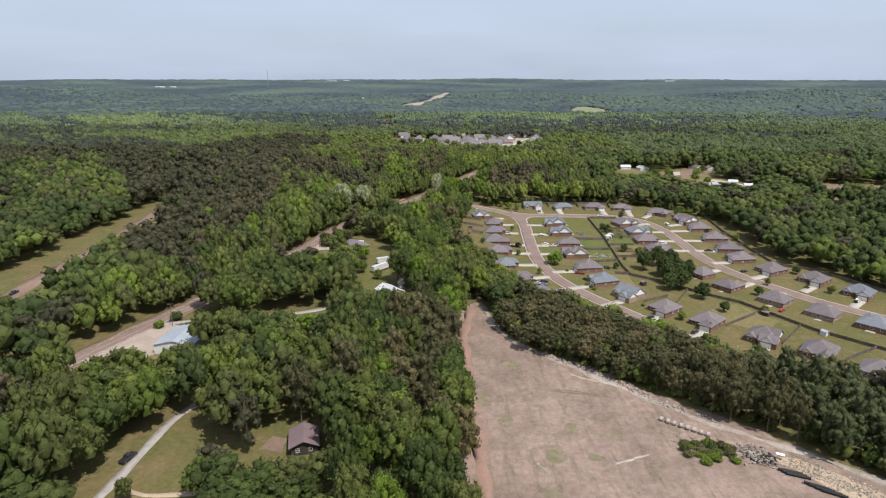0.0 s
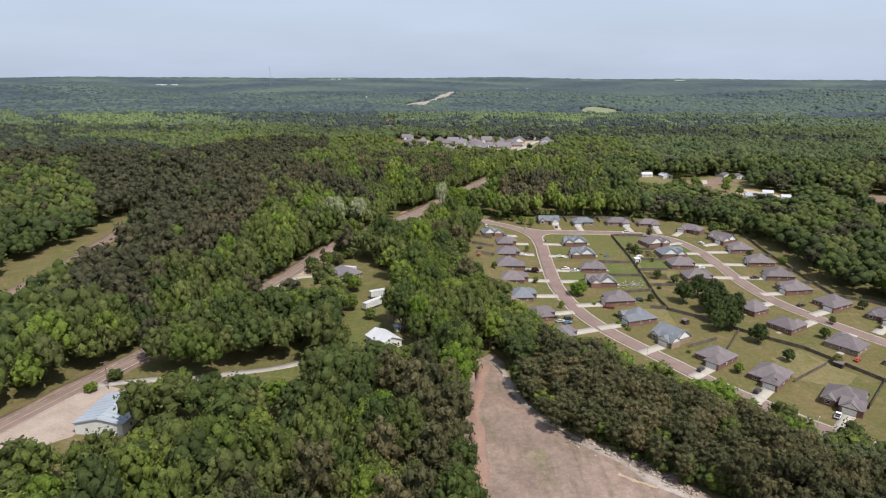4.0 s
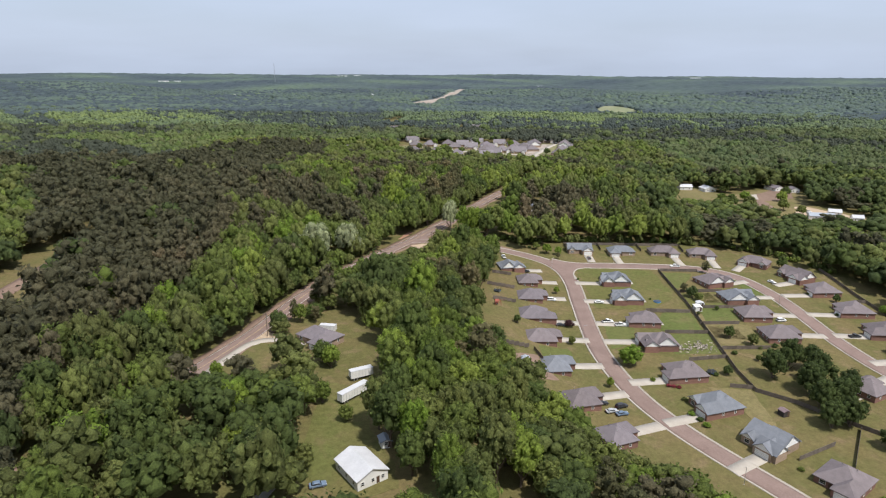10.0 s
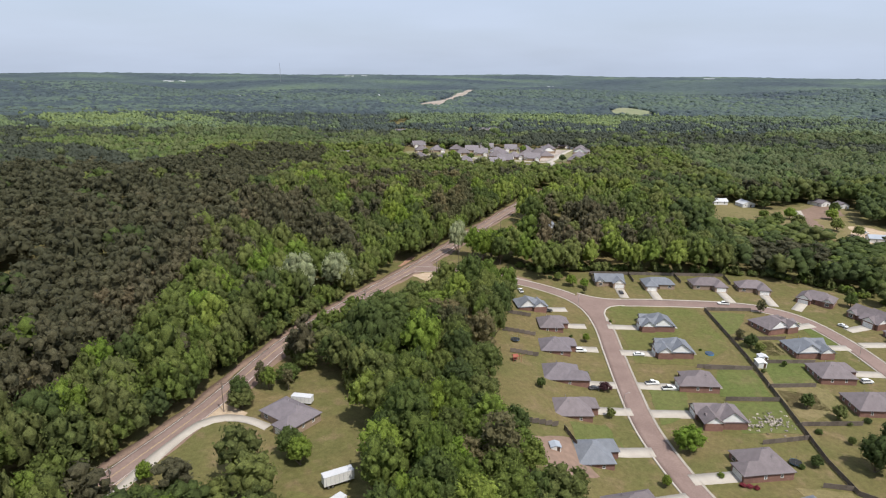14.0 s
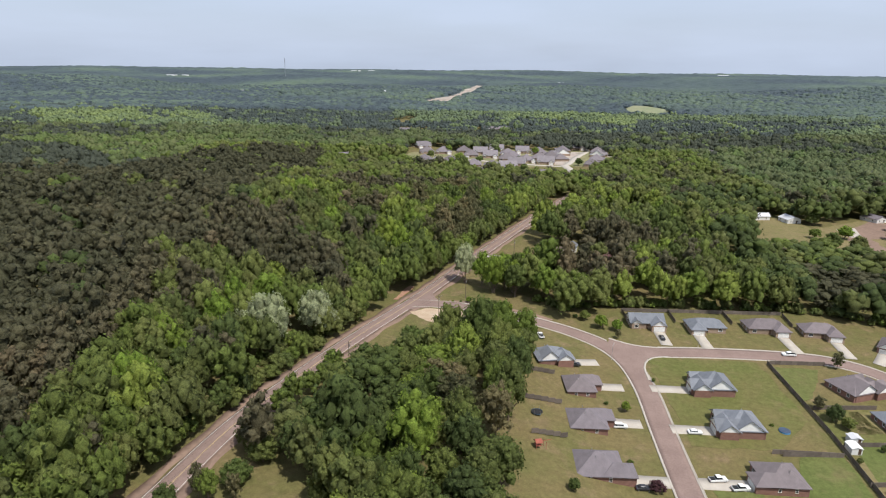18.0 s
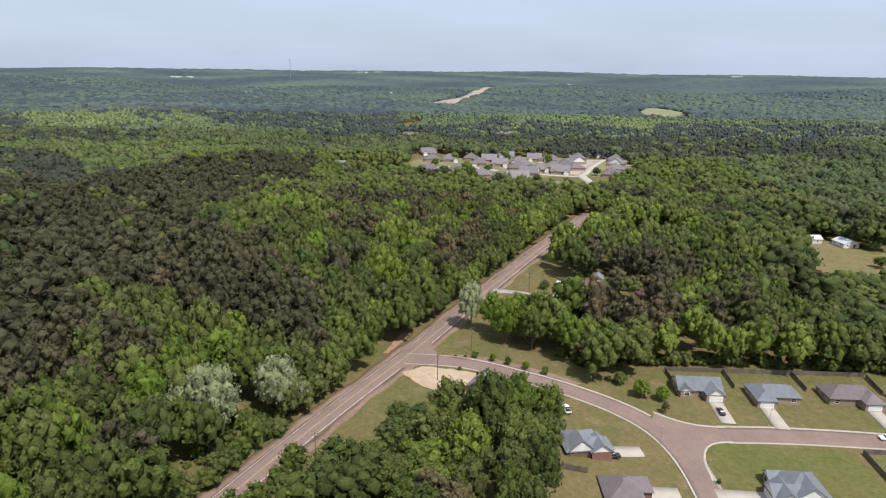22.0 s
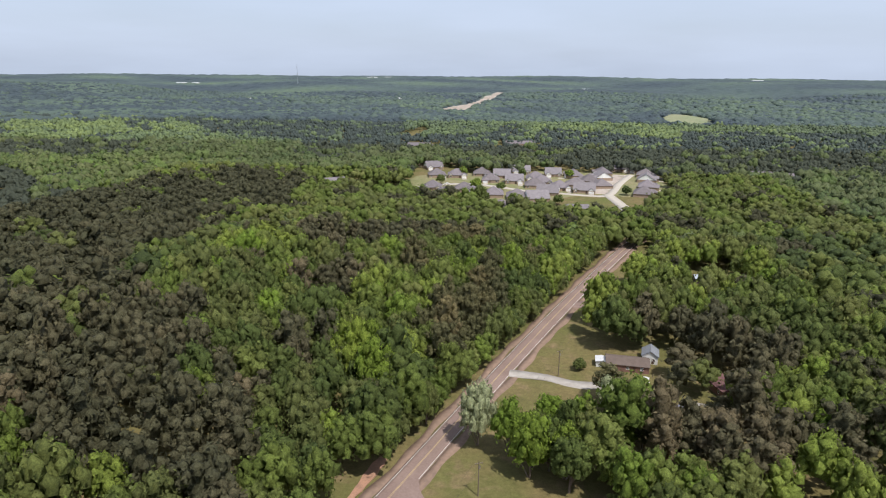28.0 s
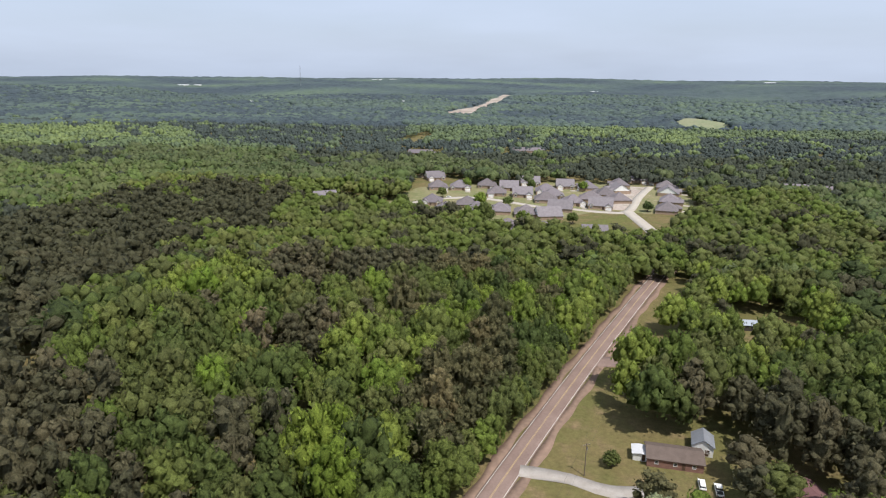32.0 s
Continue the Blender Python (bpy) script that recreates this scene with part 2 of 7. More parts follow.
M_SAND = mat("pale sandy soil", (0.440, 0.352, 0.256), 1.0, (0.320, 0.232, 0.152), 0.15, 1.5, bump=0.3, coords="World", spec=0.1)
M_ROAD = mat("worn pinkish asphalt", (0.232, 0.168, 0.144), 0.95, (0.165, 0.116, 0.099), 0.12, 1.8, coords="World", spec=0.15)
M_CONC = mat("concrete", (0.405, 0.368, 0.316), 0.9, (0.324, 0.287, 0.243), 0.3, 4, coords="World", spec=0.2)
M_LOT = mat("pale dusty lot", (0.37, 0.305, 0.255), 1.0, (0.27, 0.21, 0.17), 0.15, 1.5, bump=0.3, coords="World", spec=0.1)
M_GRAVEL = mat("gravel", (0.368, 0.339, 0.309), 1.0, (0.265, 0.236, 0.206), 0.4, 6, bump=0.4, coords="World", spec=0.1)
M_WHITE_LINE = mat("white road paint", (0.62, 0.60, 0.55), 0.8, (0.4, 0.38, 0.33), 0.5, 6, coords="World")
M_YELLOW_LINE = mat("yellow road paint", (0.42, 0.31, 0.15), 0.8, (0.3, 0.22, 0.14), 0.5, 6, coords="World")
M_WOOD = mat("weathered fence wood", (0.17, 0.14, 0.115), 0.95, (0.10, 0.082, 0.068), 0.6, 8, rand=0.2)
M_WHITE = mat("white paint", (0.78, 0.77, 0.74), 0.6, (0.66, 0.65, 0.62), 0.5, 6)
M_GLASS = mat("window glass", (0.03, 0.035, 0.04), 0.08, (0.02, 0.022, 0.025), 0.5, 2, spec=0.6)
M_METAL = mat("galvanised roof sheet", (0.32, 0.35, 0.39), 0.65, (0.26, 0.285, 0.32), 0.2, 3)
M_TYRE = mat("tyre rubber", (0.025, 0.025, 0.025), 0.9)
M_RIM = mat("wheel rim", (0.5, 0.5, 0.5), 0.35, metal=0.8)
M_POLE = mat("treated pole wood", (0.17, 0.13, 0.10), 0.95, scale=0.5, fine=6)
M_DARK = mat("black cable and rubber", (0.02, 0.02, 0.02), 0.6)
M_FIELD = turf("scraped field soil", (0.272, 0.198, 0.162), (0.188, 0.138, 0.112), (0.150, 0.128, 0.084), 0.04, (0.16, 0.42, 0.05, (0.152, 0.122, 0.084)))
M_GRADED = turf("graded bare soil", (0.36, 0.31, 0.27), (0.27, 0.22, 0.185), (0.12, 0.12, 0.06), 0.012)
M_CLAY = mat("red clay soil", (0.285, 0.180, 0.138), 1.0, (0.215, 0.140, 0.110), 0.12, 0.9, bump=0.35, coords="World", spec=0.1)
M_RUT = turf("darker rutted soil", (0.168, 0.124, 0.100), (0.19, 0.142, 0.114), (0.13, 0.118, 0.07), 0.1)
M_WEEDS = turf("sparse weeds on soil", (0.165, 0.150, 0.088), (0.205, 0.160, 0.118), (0.120, 0.126, 0.055), 0.15)
M_ESTATE = turf("olive estate grass", (0.150, 0.155, 0.070), (0.190, 0.170, 0.092), (0.25, 0.21, 0.14))
M_MEADOW = turf("pale hay meadow", (0.17, 0.19, 0.11), (0.21, 0.21, 0.13), (0.13, 0.16, 0.085), 0.02)
M_DRYGRASS = turf("dry yellowish turf", (0.150, 0.128, 0.058), (0.175, 0.140, 0.070), (0.11, 0.11, 0.036))
M_LUSH = turf("lush green lawn", (0.091, 0.108, 0.033), (0.104, 0.110, 0.038), (0.124, 0.112, 0.048))
M_TURF = turf("green mown turf", (0.098, 0.104, 0.033), (0.116, 0.105, 0.040), (0.138, 0.113, 0.052))
ROOFS = {}


def roof_mat(r, g, b):
    key = (r, g, b)
    if key not in ROOFS:
        ROOFS[key] = mat("asphalt shingles", key, 0.95, tuple(c * 0.72 for c in key), 0.5, 7, bump=0.2, rand=0.12, spec=0.15)
    return ROOFS[key]


BRICKS = {}


def brick_mat(r, g, b):
    key = (r, g, b)
    if key not in BRICKS:
        BRICKS[key] = mat("brick and siding", key, 0.9, tuple(c * 0.7 for c in key), 0.8, 9, bump=0.2, rand=0.1)
    return BRICKS[key]


# ---- ground ----
def ss(a, b, x):
    t = np.clip((np.asarray(x, float) - a) / (b - a), 0, 1)
    return t * t * (3 - 2 * t)


def ground(x, y):
    """Height of the land."""
    x, y = np.asarray(x, float), np.asarray(y, float)
    plane = np.clip(-21 + 0.045 * (y - 382) - 0.02 * (x - 84), -27, -10)
    d = np.minimum(x - 65, (x - 120) * 0.71 + (y - 280) * 0.69)
    k = ss(-62, -12, d) * (1 - ss(560, 680, y)) * (1 - ss(330, 520, x))
    west = -8 + 9 * np.exp(-(((x + 150) / 75) ** 2 + ((y - 590) / 170) ** 2)) - 4.2 * np.exp(-((y - 588) / 112) ** 2) * ss(-130, -75, x) * (1 - ss(90, 150, x)) + 8 * np.exp(-(((x + 420) / 180) ** 2 + ((y - 700) / 200) ** 2))
    z = west * (1 - k) + plane * k
    r = np.hypot(x, y - 240)
    far = ss(1200, 2600, r)
    roll_ = 9 * np.sin(x / 410 + 1.0) * np.sin(y / 330) + 6 * np.sin(x / 170 + y / 260) + 4 * np.sin(y / 120 - x / 300 + 2)
    # ridge lifts the far land to the horizon line of the camera's view
    ridge = 72.0 * ss(2000, 4550, r) * (1 + 0.012 * np.sin(np.arctan2(x, y) * 9 + 1) + 0.012 * np.sin(np.arctan2(x, y) * 23))
    drop = 120 * ss(4580, 5600, r)
    # bump that tips the far meadow up into the camera's view
    meadow_lift = 17 * np.exp(-(((x - 440) / 90) ** 2 + ((y - 1990) / 110) ** 2))
    return z + far * roll_ * (1 - 0.7 * ss(3000, 4500, r)) + meadow_lift + ridge - drop


def gz(x, y):
    return float(ground(x, y))


def mesh_np(name, verts, quads, mats, tint=None, smooth=False, tris=None):
    """A mesh from arrays of vertices and of four-cornered faces."""
    me = bpy.data.meshes.new(name)
    me.vertices.add(len(verts))
    me.vertices.foreach_set("co", np.ascontiguousarray(verts, np.float32).ravel())
    nq = len(quads)
    me.loops.add(nq * 4)
    me.loops.foreach_set("vertex_index", np.ascontiguousarray(quads, np.int32).ravel())
    me.polygons.add(nq)
    me.polygons.foreach_set("loop_start", np.arange(0, nq * 4, 4, dtype=np.int32))
    if smooth:
        me.polygons.foreach_set("use_smooth", np.ones(nq, bool))
    if tint is not None:
        me.attributes.new("tint", "FLOAT", "POINT").data.foreach_set("value", np.ascontiguousarray(tint, np.float32))
    for m in mats if isinstance(mats, (list, tuple)) else [mats]:
        me.materials.append(m)
    me.update(calc_edges=True)
    return me


def spread(a, b, fine_a, fine_b, step, grow):
    """Grid lines from a to b, even between fine_a and fine_b and wider and wider outside."""
    mid = list(np.arange(fine_a, fine_b + 1e-6, step))
    lo, hi, s = [], [], step
    p = fine_a
    while p > a:
        s *= grow
        p -= s
        lo.append(max(p, a))
    p, s = mid[-1], step
    while p < b:
        s *= grow
        p += s
        hi.append(min(p, b))
    return np.array(lo[::-1] + mid + hi)


def grid_mesh(name, xs, ys, zf, material, smooth=True):
    X, Y = np.meshgrid(xs, ys)
    V = np.stack([X.ravel(), Y.ravel(), zf(X, Y).ravel()], 1)
    nx, ny = len(xs), len(ys)
    i = np.arange((ny - 1) * (nx - 1))
    r, c = i // (nx - 1), i % (nx - 1)
    a = r * nx + c
    return mesh_np(name, V, np.stack([a, a + 1, a + nx + 1, a + nx], 1), material, smooth=smooth)


gx = spread(-5600, 5600, -330, 330, 6.0, 1.06)
gy = spread(-900, 5700, 90, 850, 6.0, 1.055)
ground_ob = tagged(new("ground", grid_mesh("ground", gx, gy, ground, M_GROUND)), "rolling grassy land with patches of bare soil", "ground", kind="structure")


# ---- plan helpers ----
def curve_pts(pts, step=3.0):
    """A smooth line through plan points."""
    P = [np.array(p, float) for p in pts]
    P = [2 * P[0] - P[1]] + P + [2 * P[-1] - P[-2]]
    out = []
    for i in range(1, len(P) - 2):
        n = max(2, int(np.linalg.norm(P[i + 1] - P[i]) / step))
        for k in range(n):
            t = k / n
            out.append(0.5 * (2 * P[i] + (P[i + 1] - P[i - 1]) * t + (2 * P[i - 1] - 5 * P[i] + 4 * P[i + 1] - P[i + 2]) * t * t + (3 * P[i] - P[i - 1] - 3 * P[i + 1] + P[i + 2]) * t ** 3))
    out.append(P[-2])
    return np.array(out)


def inside(x, y, poly):
    """Which of the points lie in the plan outline."""
    c = np.zeros(np.shape(x), bool)
    n = len(poly)
    for i in range(n):
        (x0, y0), (x1, y1) = poly[i], poly[(i + 1) % n]
        if y0 == y1:
            continue
        c ^= ((y0 > y) != (y1 > y)) & (x < (x1 - x0) * (y - y0) / (y1 - y0) + x0)
    return c


def near(x, y, line, dist):
    """Which of the points lie within dist of a plan line."""
    c = np.zeros(np.shape(x), bool)
    for (x0, y0), (x1, y1) in zip(line[:-1], line[1:]):
        dx, dy = x1 - x0, y1 - y0
        t = np.clip(((x - x0) * dx + (y - y0) * dy) / (dx * dx + dy * dy + 1e-9), 0, 1)
        c |= (x - x0 - t * dx) ** 2 + (y - y0 - t * dy) ** 2 < dist * dist
    return c


def strip(name, line, lo, hi, up, material, label="", category="", parent=None, cross=4, thick=0.25, edge=0.0, kind="structure"):
    """A band along a plan line, between two offsets to its right, that follows the land, with a skirt into it."""
    L = np.asarray(line, float)
    T = np.gradient(L, axis=0)
    T /= np.linalg.norm(T, axis=1)[:, None]
    N = np.stack([T[:, 1], -T[:, 0]], 1)
    offs = np.linspace(lo, hi, cross)
    n = len(L)
    V = np.zeros((n, cross + 2, 3))
    for j, o in enumerate([lo, *offs, hi]):
        o = np.full(n, o)
        if edge and (j <= 1 or j >= cross):
            o = o + edge * (0.6 * np.sin(np.arange(n) * 0.9 + j // 2 * 2 + lo) + 0.6 * np.sin(np.arange(n) * 0.37 + lo))
        P = L + N * o[:, None]
        V[:, j, :2] = P
        V[:, j, 2] = ground(P[:, 0], P[:, 1]) + (up if 0 < j < cross + 1 else up - thick)
    m = cross + 2
    i = np.arange((n - 1) * (m - 1))
    r, c = i // (m - 1), i % (m - 1)
    a = r * m + c
    me = mesh_np(name, V.reshape(-1, 3), np.stack([a, a + m, a + m + 1, a + 1], 1)[:, ::-1], material)
    ob = new(name, me)
    if parent:
        ob.parent = parent
        if label:
            ob["label"] = label
    else:
        tagged(ob, label, category, kind=kind)
    return ob


def patch(name, poly, up, material, label="", category="", step=2.5, wob=0.0, kind="structure"):
    """A flat spread of soil, paving or turf in a plan outline, following the land."""
    bm = bmesh.new()
    loop = []
    P = [np.array(p, float) for p in poly]
    for i in range(len(P)):
        a, b = P[i], P[(i + 1) % len(P)]
        n = max(1, int(np.linalg.norm(b - a) / step))
        d = (b - a) / (np.linalg.norm(b - a) + 1e-9)
        for k in range(n):
            q = a + (b - a) * k / n
            w = wob * (noise.noise((q[0] * 0.13, q[1] * 0.13, 3.0)) + 0.6 * noise.noise((q[0] * 0.5, q[1] * 0.5, 9.0)))
            q = q + np.array([-d[1], d[0]]) * w
            loop.append(bm.verts.new((q[0], q[1], 0)))
    f = bm.faces.new(loop)
    lo, hi = np.min([v.co for v in loop], axis=0), np.max([v.co for v in loop], axis=0)
    grid_step = max(5.0, max(hi[0] - lo[0], hi[1] - lo[1]) / 40)
    for axis in (0, 1):
        p = lo[axis] + grid_step
        while p < hi[axis]:
            no = (1, 0, 0) if axis == 0 else (0, 1, 0)
            co = (p, 0, 0) if axis == 0 else (0, p, 0)
            bmesh.ops.bisect_plane(bm, geom=bm.verts[:] + bm.edges[:] + bm.faces[:], plane_co=co, plane_no=no)
            p += grid_step
    bmesh.ops.triangulate(bm, faces=bm.faces[:])
    rim = [e for e in bm.edges if e.is_boundary]
    out = bmesh.ops.extrude_edge_only(bm, edges=rim)["geom"]
    low = {v for v in out if isinstance(v, bmesh.types.BMVert)}
    for v in bm.verts:
        v.co.z = gz(v.co.x, v.co.y) + (up - 0.3 if v in low else up)
    bmesh.ops.recalc_face_normals(bm, faces=bm.faces[:])
    me = bpy.data.meshes.new(name)
    bm.to_mesh(me)
    bm.free()
    me.materials.append(material)
    return tagged(new(name, me), label, category, kind=kind)


# ---- roads ----
STREET_A = curve_pts([(-31, 556.5), (-18, 557), (-3, 554.5), (15, 546.5), (31, 539), (46, 530.5), (57, 520), (63.5, 505), (65.5, 485), (64.5, 460), (63.5, 430), (63.5, 405), (66.5, 384), (71, 366), (78, 350), (87, 335), (101, 315), (114, 296), (127, 281), (140, 266), (155, 251), (182, 228), (215, 200), (270, 160)])
STREET_B = curve_pts([(60, 515.5), (80, 517), (105, 518.5), (139, 518), (157, 513), (169, 500), (176, 475), (178, 447), (179, 420), (184, 393), (194, 372), (209, 348), (224, 330), (260, 297), (320, 245)])
ROAD_R = curve_pts([(-185, 120), (-168, 165), (-154, 200), (-143, 229), (-130, 263), (-114, 306), (-99, 351), (-86, 392), (-76, 438), (-62, 480), (-47, 520), (-30.5, 560), (-14.5, 600), (2.5, 640), (20.5, 680), (39, 720), (58, 760), (77, 800), (98, 842), (125, 890), (150, 940)])
ROAD_H = curve_pts([(-205, 150), (-214, 220), (-219, 289), (-222, 330), (-222, 400), (-231, 500), (-250, 640), (-262, 760)])


MOUTH = [(68, 496), (69.2, 504), (73, 511), (80, 512.8), (80, 521.3), (72, 521.5), (66, 523.5), (60, 527), (57, 520), (62, 508)]


def street(line, label, other):
    ob = strip("road", line, -4.0, 4.0, 0.10, M_ROAD, label, "road", cross=6)
    P = np.array(line)
    D = np.gradient(P, axis=0)
    D /= np.linalg.norm(D, axis=1)[:, None]
    for s in (-1, 1):
        Q = P + np.stack([D[:, 1], -D[:, 0]], 1) * s * 4.4
        clear = ~(near(Q[:, 0], Q[:, 1], other, 4.2) | inside(Q[:, 0], Q[:, 1], MOUTH))
        runs = np.split(np.arange(len(P)), np.where(np.diff(clear.astype(int)))[0] + 1)
        for run in runs:
            if len(run) < 3 or not clear[run[0]]:
                continue
            lo, hi = sorted((s * 4.0, s * 4.55))
            strip("gutter", P[run], lo, hi, 0.13, M_CONC, "pale concrete gutter", parent=ob, cross=2)
            lo, hi = sorted((s * 4.55, s * 4.75))
            strip("kerb", P[run], lo, hi, 0.27, M_CONC, "raised concrete kerb", parent=ob, cross=2, thick=0.45)
    return ob


street(STREET_A, "worn pinkish asphalt suburban street with concrete kerbs", STREET_B)
street(STREET_B, "worn pinkish asphalt side street curving past brick houses", STREET_A)
patch("road", MOUTH, 0.113, M_ROAD, "flared mouth of the side street", "road")
corner_a = curve_pts([(68.6, 493), (69.4, 503), (72.5, 509.5), (77, 512.2), (82, 513)])
corner_b = curve_pts([(82, 521.2), (73, 521.6), (66, 524), (60, 528)])
patch("road", [(-33, 547), (-28, 550), (-20, 552.6), (-14, 552.8), (-13, 561), (-18, 562), (-21, 568), (-22.5, 577), (-27, 568)], 0.147, M_ROAD, "flared mouth of the street at the country road", "road")
for c in (corner_a, corner_b):
    strip("kerb", c, -0.45, 0.35, 0.2, M_CONC, "rounded concrete kerb of the corner", "kerb", cross=2, thick=0.4)
rural = strip("road", ROAD_R, -3.7, 3.7, 0.14, M_ROAD, "two-lane country road of worn reddish asphalt", "road", cross=6)
for off, mt in ((-3.3, M_WHITE_LINE), (3.3, M_WHITE_LINE), (-0.16, M_YELLOW_LINE), (0.16, M_YELLOW_LINE)):
    strip("road_line", ROAD_R, off - 0.08, off + 0.08, 0.146, mt, "faded painted road line", parent=rural, cross=2, thick=0.05)
for s in (-1, 1):
    lo, hi = sorted((s * 3.7, s * 6.8))
    strip("verge", ROAD_R, lo, hi, 0.07, M_DIRT, "bare sandy road verge", "verge", cross=2, edge=0.7)
strip("road", ROAD_H, -5.5, 5.5, 0.14, M_DIRT, "straight sandy-brown highway between grass verges", "road", cross=4)

# ---- clearings in the woods ----
FIELD = [(6, 60), (6, 160), (5, 223), (8, 283), (19, 289), (25, 258), (34, 234), (50, 225), (63, 212), (73, 199), (85, 187), (100, 174), (122, 150), (150, 120), (190, 60)]
SUBDIV = [(12, 525), (20, 505), (17, 470), (13, 440), (6, 400), (17, 370), (27, 346), (47, 318), (72, 300), (98, 283), (112, 270), (130, 255), (172, 222), (215, 190), (280, 140), (340, 180), (330, 260), (275, 335), (258, 372), (238, 400), (232, 430), (236, 470), (232, 510), (205, 545), (172, 562), (120, 562), (62, 560), (52, 540), (30, 540)]
# some outlines are widened so the camera sees roads and houses behind
OPENINGS = [
    [(x - (2 if x > 20 else -1), y - (1 if x > 20 else 0)) for x, y in FIELD], SUBDIV,
    [(-78, 372), (-74, 400), (-66, 418), (-50, 410), (-38, 398), (-36, 375), (-26, 350), (-26, 318), (-16, 304), (-12, 286), (-14, 274), (-30, 275), (-42, 275), (-46, 300), (-49, 330), (-50, 352), (-60, 360)],
    [(-100, 332), (-90, 336), (-80, 345), (-66, 352), (-60, 362), (-60, 386), (-76, 392), (-92, 394), (-104, 352)],
    [(-150, 205), (-140, 245), (-130, 266), (-100, 264), (-88, 265), (-88, 260), (-99, 257), (-98, 240), (-97, 222), (-98, 212), (-118, 208), (-136, 206)],
    [(-90, 240), (-86, 274), (-52, 284), (-44, 272), (-46, 257), (-57, 245), (-78, 245)],
    [(-98, 112), (-97, 150), (-88, 182), (-78, 178), (-68, 162), (-66, 140), (-68, 112)],
    [(-93, 484), (-84, 480), (-72, 490), (-58, 500), (-59, 516), (-70, 516), (-80, 506), (-92, 498)],
    [(-80, 424), (-62, 432), (-44, 470), (-26, 506), (-20, 518), (-40, 528), (-52, 500), (-72, 448)],
    [(250, 1076), (325, 1070), (330, 1116), (250, 1120)], [(178, 896), (202, 898), (200, 930), (176, 930)], [(222, 876), (280, 858), (284, 892), (224, 908)],
    [(-57, 152), (-54, 172), (-38, 175), (-33, 155), (-36, 143), (-48, 143)],
    [(-60, 484), (-46, 526), (-34, 556), (-20, 566), (12, 562), (34, 548), (28, 514), (8, 513), (-12, 515), (-27, 510), (-42, 490), (-50, 480)],
    [(-34, 558), (-22, 584), (-10, 608), (4, 640), (34, 642), (38, 628), (36, 606), (14, 603), (4, 594), (2, 582), (14, 574), (32, 562), (48, 552), (36, 542), (10, 558)],
    [(-94, 432), (-84, 446), (-72, 480), (-78, 476), (-88, 458)],
    [(2, 636), (22, 680), (40, 720), (60, 762), (80, 806), (104, 828), (92, 772), (66, 744), (50, 706), (42, 678), (40, 652), (36, 636)],
    [(34, 638), (38, 658), (68, 661), (72, 645), (62, 625), (36, 627)],
    [(54, 602), (66, 597), (73, 611), (76, 627), (58, 628), (54, 615)],
    [(80, 622), (90, 624), (90, 640), (78, 640)],
    [(94, 716), (98, 764), (128, 768), (134, 716)],
    [(40, 690), (72, 702), (80, 735), (58, 738)],
    [(184, 675), (187, 655), (219, 658), (239, 645), (255, 632), (264, 619), (316, 620), (327, 632), (312, 656), (300, 680), (318, 708), (322, 745), (300, 752), (246, 722), (236, 752), (212, 756), (200, 714)],
    [(325, 560), (340, 510), (358, 480), (376, 509), (368, 545), (352, 575)],
    [(362, 592), (416, 570), (458, 630), (395, 650)],
    [(-185, 1008), (-150, 1030), (-110, 1010), (-84, 1030), (-95, 1150), (-50, 1150), (-20, 1100), (30, 1120), (70, 1140), (115, 1130), (172, 1128), (170, 1010), (140, 950), (118, 896), (80, 882), (20, 892), (-16, 905), (-30, 945), (-70, 960), (-112, 955), (-160, 985)],
    [(-135, 1290), (-85, 1290), (-80, 1380), (-130, 1380)],
    [(0, 1330), (75, 1330), (75, 1385), (0, 1385)],
    [(-175, 1470), (-125, 1470), (-105, 1640), (-150, 1640)],
]
FAR_OPEN = [[(372, 1800), (420, 1770), (478, 1815), (492, 1900), (535, 1960), (520, 2060), (470, 2030), (440, 2090), (418, 1985), (382, 1930)], [(-150, 2080), (-70, 2090), (-20, 2600), (60, 3300), (0, 3350), (-70, 2700), (-150, 2250)]]


def open_ground(x, y):
    c = np.zeros(np.shape(x), bool)
    for p in OPENINGS:
        c |= inside(x, y, p)
    for p in FAR_OPEN:
        c |= inside(x, y, p)
    c |= (near(x, y, ROAD_R, 8.0) & (y < 808)) | near(x, y, ROAD_R, 3.5) | (near(x, y, ROAD_R, 8.0) & (y < 480)) | (near(x, y, ROAD_H, 17.0) & (y < 515)) | (near(x, y, ROAD_H, 26.0) & (y < 440)) | near(x, y, ROAD_H, 3.0) | near(x, y, STREET_A, 9.0)
    return c


